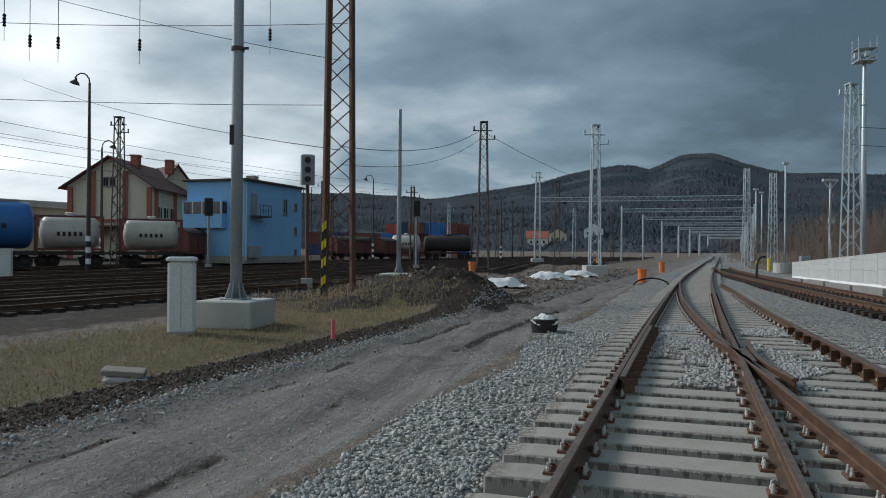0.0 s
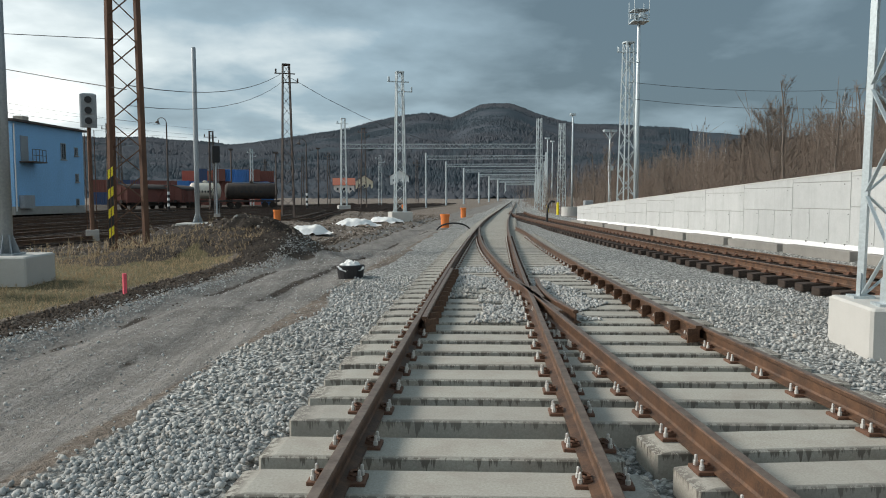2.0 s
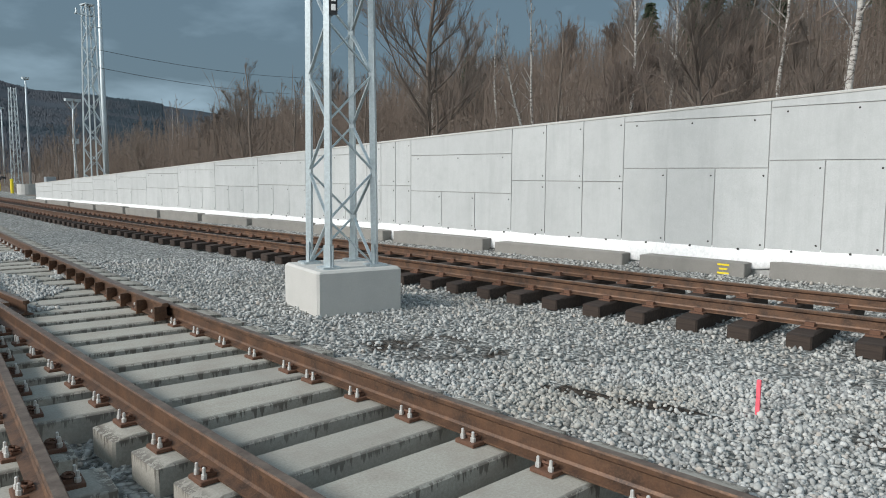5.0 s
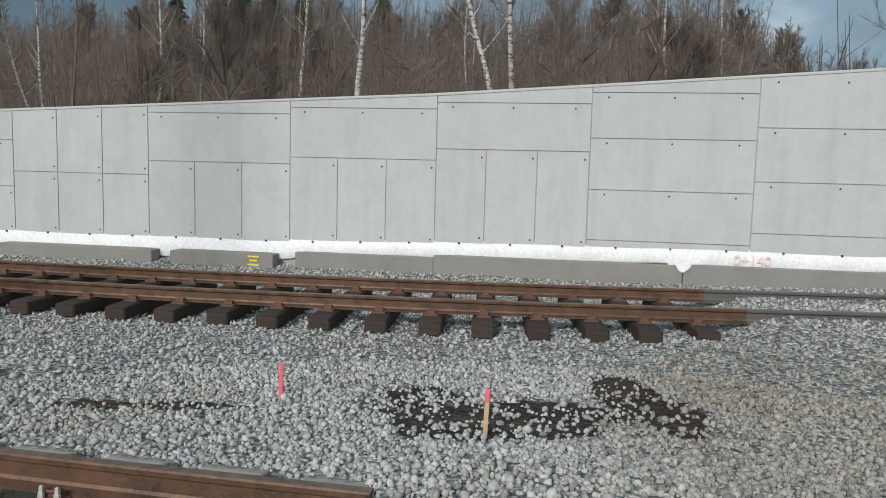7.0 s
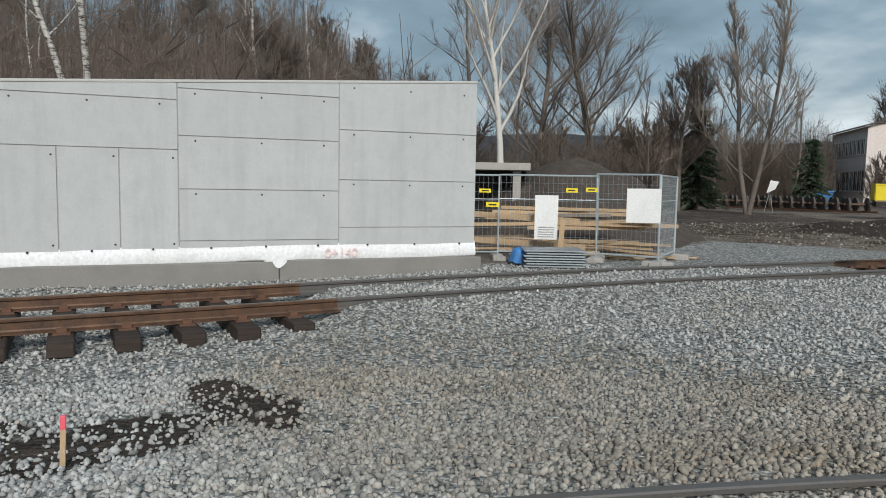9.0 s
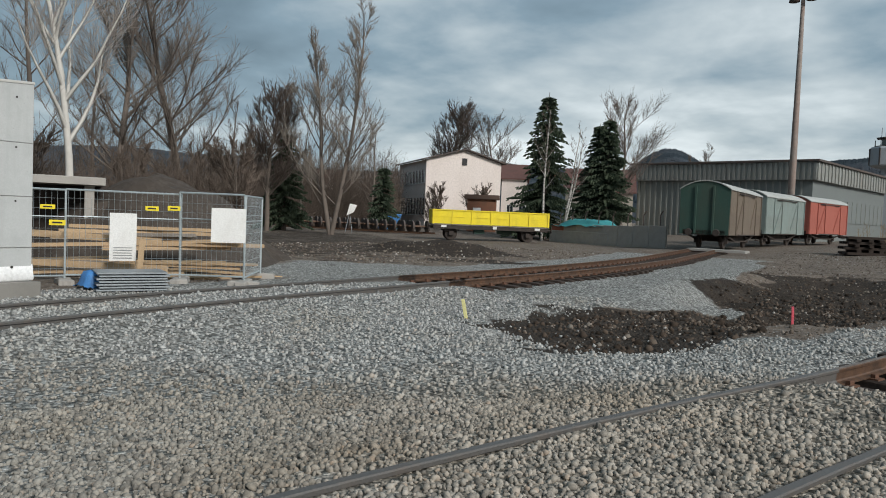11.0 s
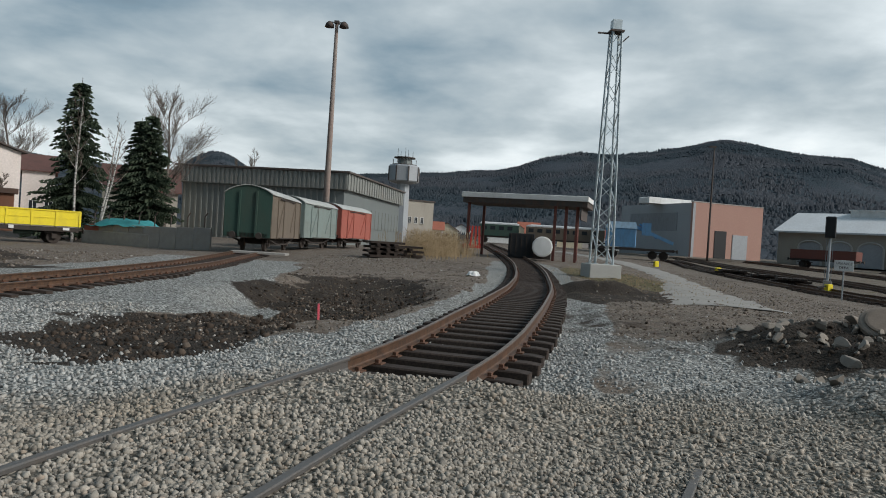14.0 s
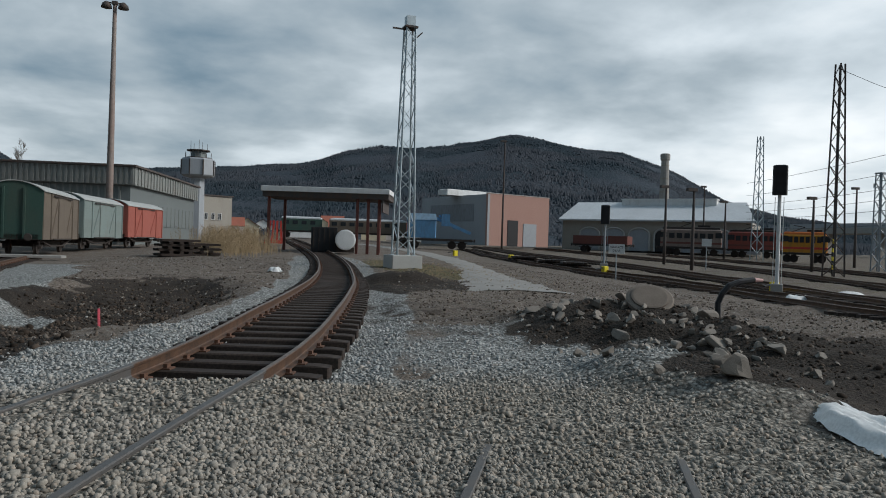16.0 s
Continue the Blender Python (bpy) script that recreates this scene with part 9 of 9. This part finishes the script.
# sign at the depot limit
x, y = polar(153.05, 41)
t = thing("depot_sign", "white sign with black letters on a thin post", "sign", pose(x, y, gz(x, y), 0, 0, facing(x, y)))
part("post", Geo().tube((0, 0, -0.2), (0, 0, 1.7), 0.035, 0.035, 8), M["polegrey"], t)
bd = part("board", Geo().box((0, -0.045, 1.72), (0.86, 0.03, 0.52), 0, 0.008), M["white"], t)
for k, word in enumerate(("HRANICE", "DEPA")):
    cu = bpy.data.curves.new("sign_text", "FONT")
    cu.body, cu.size, cu.align_x, cu.extrude = word, 0.17, "CENTER", 0.002
    ob = new("sign_text", cu)
    me = bpy.data.meshes.new_from_object(ob.evaluated_get(bpy.context.evaluated_depsgraph_get()))
    bpy.data.objects.remove(ob)
    me.materials.clear()
    me.materials.append(M["black"])
    part("sign_text", me, None, bd, m=pose(0, -0.065, 1.76 - k * 0.20, 90, 0, 0))
for az_, d in ((161.2, 62), (153.9, 47), (141.9, 37), (165.6, 66)):
    x, y = polar(az_, d)
    t = thing("point_lever", "small yellow point lever box beside the track", "point lever", pose(x, y, gz(x, y), 0, 0, 20), "point levers")
    part("box", Geo().box((0, 0, 0.25), (0.4, 0.3, 0.5), 0, 0.03), M["yellow"], t)
    part("lever", Geo().bar((0.1, 0, 0.4), (0.8, 0, 0.3), 0.07), M["black"], t)
x, y = polar(146.6, 62)
t = thing("speed_sign", "white speed board with black figures 20", "sign", pose(x, y, gz(x, y), 0, 0, facing(x, y)))
part("post", Geo().tube((0, 0, 0), (0, 0, 1.9), 0.04, 0.04, 6), M["polegrey"], t)
part("board", Geo().box((0, -0.05, 2.2), (0.75, 0.03, 0.6)), M["white"], t)
# ---- fenced timber yard at the end of the wall ----
def fence_panel(label, a, b, h=2.0, lean=0.0):
    """A site fence panel: tube frame with a wire mesh."""
    L = math.hypot(b[0] - a[0], b[1] - a[1])
    t = thing("site_fence_panel", label, "fence panel", frame_at(a, b, max(gz(*a), gz(*b)) - 0.02) @ pose(0, 0, 0, lean, 0, 0), "site fence")
    part("frame", Geo().tube((0, 0, 0.12), (0, 0, h), 0.022, 0.022, 6).tube((L, 0, 0.12), (L, 0, h), 0.022, 0.022, 6).tube((0, 0, h), (L, 0, h), 0.022, 0.022, 6).tube((0, 0, 0.2), (L, 0, 0.2), 0.022, 0.022, 6).tube((0, 0, h * 0.72), (L, 0, h * 0.72), 0.012, 0.012, 5), M["galv"], t)
    g = Geo()
    for i in range(int(L / 0.11)):
        g.tube((0.05 + i * 0.11, 0, 0.2), (0.05 + i * 0.11, 0, h), 0.004, 0.004, 3, False)
    for i in range(8):
        g.tube((0, 0, 0.35 + i * 0.21), (L, 0, 0.35 + i * 0.21), 0.004, 0.004, 3, False)
    part("wire_mesh", g, M["galv"], t)
    for x in (0, L):
        part("foot", Geo().box((x, 0, 0.06), (0.24, 0.7, 0.14), 0, 0.02), M["oldcon"], t)
    return t


q = [polar(-112.4, 17.0), polar(-115.6, 17.2), polar(-123.2, 17.4), polar(-127.8, 17.0), polar(-129.0, 19.2)]
fence_panel("grey wire mesh site fence panel", q[0], q[1])
fence_panel("grey wire mesh site fence panel with notices", q[1], q[2])
fence_panel("grey wire mesh site fence panel with a white sheet", q[2], q[3], 2.05, 3)
fence_panel("grey wire mesh site fence panel", q[3], q[4], 2.05)
for az_, d, zz, w, h in ((-114.5, 16.9, 1.34, 0.27, 0.09), (-115.1, 16.9, 1.02, 0.30, 0.11), (-121.2, 17.1, 1.38, 0.27, 0.10), (-122.7, 17.15, 1.40, 0.26, 0.10)):
    x, y = polar(az_, d)
    t = thing("warning_sign", "small yellow warning plate on a site fence", "sign", pose(x, y, zz, 0, 0, facing(x, y)), "fence warning plates")
    part("plate", Geo().box((0, 0, 0), (w, 0.01, h)), M["yellow"], t)
    part("lettering_bar", Geo().box((0, -0.008, 0), (w * 0.6, 0.006, h * 0.3)), M["black"], t)
for az_, d, z0, w, h in ((-119.3, 17.0, 0.34, 0.53, 1.02), (-126.6, 16.85, 0.79, 0.74, 0.76)):
    x, y = polar(az_, d)
    t = thing("notice_sheet", "creased white sheet tied to a site fence", "notice", pose(x, y, z0 + h / 2 - 0.1, 0, 0, facing(x, y)), "fence notices")
    part("sheet", Geo().box((0, -0.05, 0), (w, 0.006, h), 0, 0.002), M["sheet"], t)
    for i in range(5 if w < 0.6 else 0):
        part("print_bar", Geo().box((0, -0.07, -h * 0.22 - i * 0.055), (w * 0.7, 0.004, 0.012)), M["joint"], t)
# boards and beams
rb_ = random.Random(9)
for i in range(34):
    az_, d = rb_.uniform(-126.0, -113.0), rb_.uniform(18.4, 20.5)
    x, y = polar(az_, d)
    ln, zz = rb_.uniform(1.6, 3.6), 0.02 + 0.10 * (i // 6)
    if i > 24:
        az_, d, zz = rb_.uniform(-124.5, -118.5), 20.5, 0.65 + 0.06 * (i - 25)
        x, y = polar(az_, d)
        ln = rb_.uniform(2.5, 4.0)
    ob = solid("board", Geo().box((0, 0, 0), (ln, rb_.uniform(0.10, 0.24), 0.05 if i < 25 else 0.09), 0, 0.004), M["board"] if rb_.random() < 0.75 else M["grayboard"], "rough pale pine board on a timber pile", "board",
                pose(x, y, gz(x, y) + zz, rb_.uniform(-4, 4), rb_.uniform(-3, 3), facing(x, y) + rb_.uniform(-12, 12)), "pile of boards")
for z_, az_, ln in ((0.72, -117.0, 3.0), (0.10, -117.5, 3.0)):
    x, y = polar(az_, 17.5)
    solid("rail_board", Geo().box((0, 0, 0), (ln, 0.03, 0.14), 0, 0.004), M["board"], "pine guard board nailed along the fence", "board", pose(x, y, z_, 0, 3, facing(x, y)), "guard boards")
x, y = polar(-120.4, 16.8)
solid("guard_post", Geo().box((0, 0, 0.5), (0.12, 0.09, 1.0), 0, 0.006), M["board"], "short pine guard post", "post", pose(x, y, gz(x, y), 0, 3, facing(x, y)))
x, y = polar(-119.8, 16.0)
t = thing("steel_mat_stack", "stack of grey steel reinforcement mats", "mesh stack", pose(x, y, gz(x, y), 0, 0, facing(x, y) + 8))
for i in range(7):
    part("mat", Geo().box((0.05 * (i % 2), 0, 0.05 + i * 0.055), (1.3, 0.9, 0.03)), M["polegrey"], t)
x, y = polar(-117.4, 16.2)
solid("blue_sack", crumple(12, 0.3, 0.25, 0.35, 12, 0.8), M["bluebin"], "crumpled blue plastic sack", "sack", pose(x, y, gz(x, y)), smooth=True)
# spoil and wreckage behind the fence
for k, (az_, d, rx, h) in enumerate(((-122.0, 25, 4.0, 2.4), (-118.4, 24.5, 2.8, 2.0), (-126.0, 26, 2.8, 0.9))):
    x, y = polar(az_, d)
    n = 34
    u = np.linspace(-1, 1, n)
    X, Y = np.meshgrid(u, u)
    Z = h * sstep(1.0, 0.3, np.sqrt(X ** 2 + Y ** 2)) * (1 + 0.25 * fbm(X * 2.2, Y * 2.2, 40 + k)) + 0.22 * np.abs(fbm(X * 6, Y * 6, 50 + k)) * sstep(1.1, 0.7, np.sqrt(X ** 2 + Y ** 2)) - 0.15
    ix = np.arange(n * n).reshape(n, n)
    solid("spoil_mound", Geo().add(np.stack([X * rx, Y * rx, Z], -1).reshape(-1, 3).tolist(), np.stack([ix[:-1, :-1], ix[:-1, 1:], ix[1:, 1:], ix[1:, :-1]], -1).reshape(-1, 4).tolist()), worn("dark_spoil_%d" % k, (0.056, 0.045, 0.037), 0.95, 0, (0.13, 0.112, 0.095), 0.5, 5.0, 0.8, (1, 1, 1)), "dark heap of spoil and rubble", "spoil heap", pose(x, y, gz(x, y)), "spoil heaps")
x, y = polar(-114.3, 24)
t = thing("collapsed_shed", "wrecked shed with a tilted pale slab roof", "shed", pose(x, y, gz(x, y), 0, 0, facing(x, y)))
part("roof_slab", Geo().box((0, 0, 2.35), (3.0, 2.4, 0.22), 0, 0.02), M["oldcon"], t)
part("broken_slab", Geo().box((2.0, 0, 2.1), (1.0, 1.8, 0.2), 0, 0.03), M["block"], t, m=pose(0.6, 0, 0.1, 0, 28, 0))
for x in (-1.2, 1.1):
    part("prop", Geo().box((x, -0.8, 1.1), (0.25, 0.25, 2.3)), M["oldcon"], t)
part("back_wall", Geo().box((0, 1.0, 1.2), (3.4, 0.2, 2.4)), M["under"], t)
# loose clods and stones on the bare ground, joined
def clods(name, n, place, lo, hi, mat, label, where=0.35):
    p = [place(RNG) for _ in range(n)]
    x, y = np.array([a for a, b in p]), np.array([b for a, b in p])
    g_, so_, gr_, rd_ = zones(x, y)
    keep = (so_ - 0.6 * g_ > where) if where else g_ < 0.35
    x, y = x[keep], y[keep]
    n, p = len(x), list(zip(x.tolist(), y.tolist()))
    s = RNG.uniform(lo, hi, n) * (0.6 + RNG.random(n) ** 3)
    z = np.array([gz(a, b) for a, b in p]) + s * 0.1
    return tagged(new(name, stones_mesh(name, x, y, z, s, ICO_V, ICO_F, mat)), label, "clods", kind="stuff")


bare = Mat("bare_ground_clods", 0.95, 0, 0.15)
bare.colour(bare.ramp(bare.island(), [(0.0, (0.075, 0.058, 0.046)), (0.6, (0.15, 0.122, 0.098)), (0.9, (0.24, 0.21, 0.18)), (1.0, (0.42, 0.40, 0.37))]))
cl = Mat("soil_clods", 0.95, 0, 0.15)
cl.colour(cl.ramp(cl.island(), [(0.0, (0.022, 0.017, 0.013)), (0.5, (0.065, 0.049, 0.038)), (0.9, (0.105, 0.080, 0.062)), (1.0, (0.22, 0.195, 0.165))]))
clods("soil_clods", 2600, lambda r: (-4.5 + r.normal(0, 2.0), 25.5 + r.normal(0, 3.2)), 0.012, 0.045, cl.m, "dark earth clods on a spoil mound")
clods("soil_clods", 15000, lambda r: (lambda y: (main_left(y) - 5.95 + r.normal(0, 0.5), y))(5 + 27 * r.random() ** 1.5), 0.006, 0.026, cl.m, "dark earth clods along the road edge")
clods("soil_clods", 3000, lambda r: (-7.4 + r.normal(0, 1.9), -11.5 + r.normal(0, 2.6)), 0.012, 0.045, cl.m, "earth clods and stones on a rubble heap")
clods("soil_clods", 7000, lambda r: (4.4 + r.normal(0, 2.2), -18 + r.normal(0, 6.0)), 0.014, 0.065, cl.m, "dark earth clods in the pit")
clods("soil_clods", 26000, lambda r: (r.uniform(-16, 10), -10 - 40 * r.random() ** 1.4), 0.010, 0.042, bare.m, "clods and debris on the bare ground", 0)
clods("soil_clods", 9000, lambda r: (lambda y: (main_left(y) - r.uniform(4.5, 16), y))(24 + 50 * r.random() ** 1.3), 0.015, 0.075, bare.m, "clods and debris on the yard ground", 0)
clods("soil_clods", 9000, lambda r: (r.uniform(12.6, 30), r.uniform(-38, -8)), 0.015, 0.06, bare.m, "clods and stones on the bare ground", 0)
clods("road_stones", 4200, lambda r: (lambda y: (main_left(y) - 5.25 + r.normal(0, 0.16), y))(r.uniform(4, 26)), 0.008, 0.026, M["stone"], "loose stones along the edge of the haul road", 0)
clods("road_stones", 3200, lambda r: (lambda y: (main_left(y) - r.uniform(1.9, 5.4), y))(r.uniform(4, 26)), 0.006, 0.018, M["stone"], "small loose stones on the haul road", 0)
clods("soil_clods", 1400, lambda r: (5.3 + r.normal(0, 0.7), 0.2 + r.normal(0, 0.9)), 0.012, 0.035, cl.m, "dark earth crumbs among the ballast")

# ---- ballast, joined ----
def off_rails(x, y):
    k = np.ones(x.shape, bool)
    for p in (S_LEFT, S_RIGHT, B_RAIL, R_RAIL, T3_NEAR, T3_FAR, D_LEFT, D_RIGHT):
        q = [v for v in p if abs(v.y) < 18]
        k &= dist_to([a + (b - a) * t for a, b in zip(q[:-1], q[1:]) for t in (0, 0.2, 0.4, 0.6, 0.8)], x, y) > 0.085
    s = side_of(x, y)
    on_sleepers = (s > -0.75) & (y > 1.1) & (x < np.interp(y, [0, 5, 10, 16, 36], [3.9, 4.1, 4.4, 5.1, 7.6]))
    return k & ~(on_sleepers & (RNG.random(x.shape) < 0.72))


scatter_stones("ballast_stones", 1.2, 6.5, 800, 0.014, 0.029, ICO_V, ICO_F, off_rails, "loose pale grey crushed ballast stones")
scatter_stones("ballast_stones", 6.5, 16.0, 170, 0.02, 0.04, OCT_V, OCT_F, off_rails, "loose pale grey crushed ballast stones")

# ballast lying over the sleepers round the crossing
ry = RNG.uniform(9.6, 17.0, 9000)
lx = np.interp(ry, [p.y for p in S_LEFT if p.y < 40], [p.x for p in S_LEFT if p.y < 40])
hx = np.interp(ry, [p.y for p in R_RAIL], [p.x for p in R_RAIL])
rx = lx + 0.16 + RNG.random(9000) * np.maximum(hx - lx - 0.3, 0.2)
ok = (fbm(rx * 1.1, ry * 0.8, 61) > -0.05) & off_rails(rx, ry + 200)
for p in (S_RIGHT, B_RAIL):
    q = [v for v in p if 8 < v.y < 19]
    ok &= dist_to([a + (b - a) * t for a, b in zip(q[:-1], q[1:]) for t in (0, 0.25, 0.5, 0.75)], rx, ry) > 0.15
rx, ry = rx[ok], ry[ok]
me = stones_mesh("ballast_stones", rx, ry, np.full(len(rx), -0.172), RNG.uniform(0.02, 0.04, len(rx)), OCT_V, OCT_F, M["stone"])
tagged(new("ballast_stones", me), "loose ballast stones spilled over the sleepers", "ballast", kind="stuff")
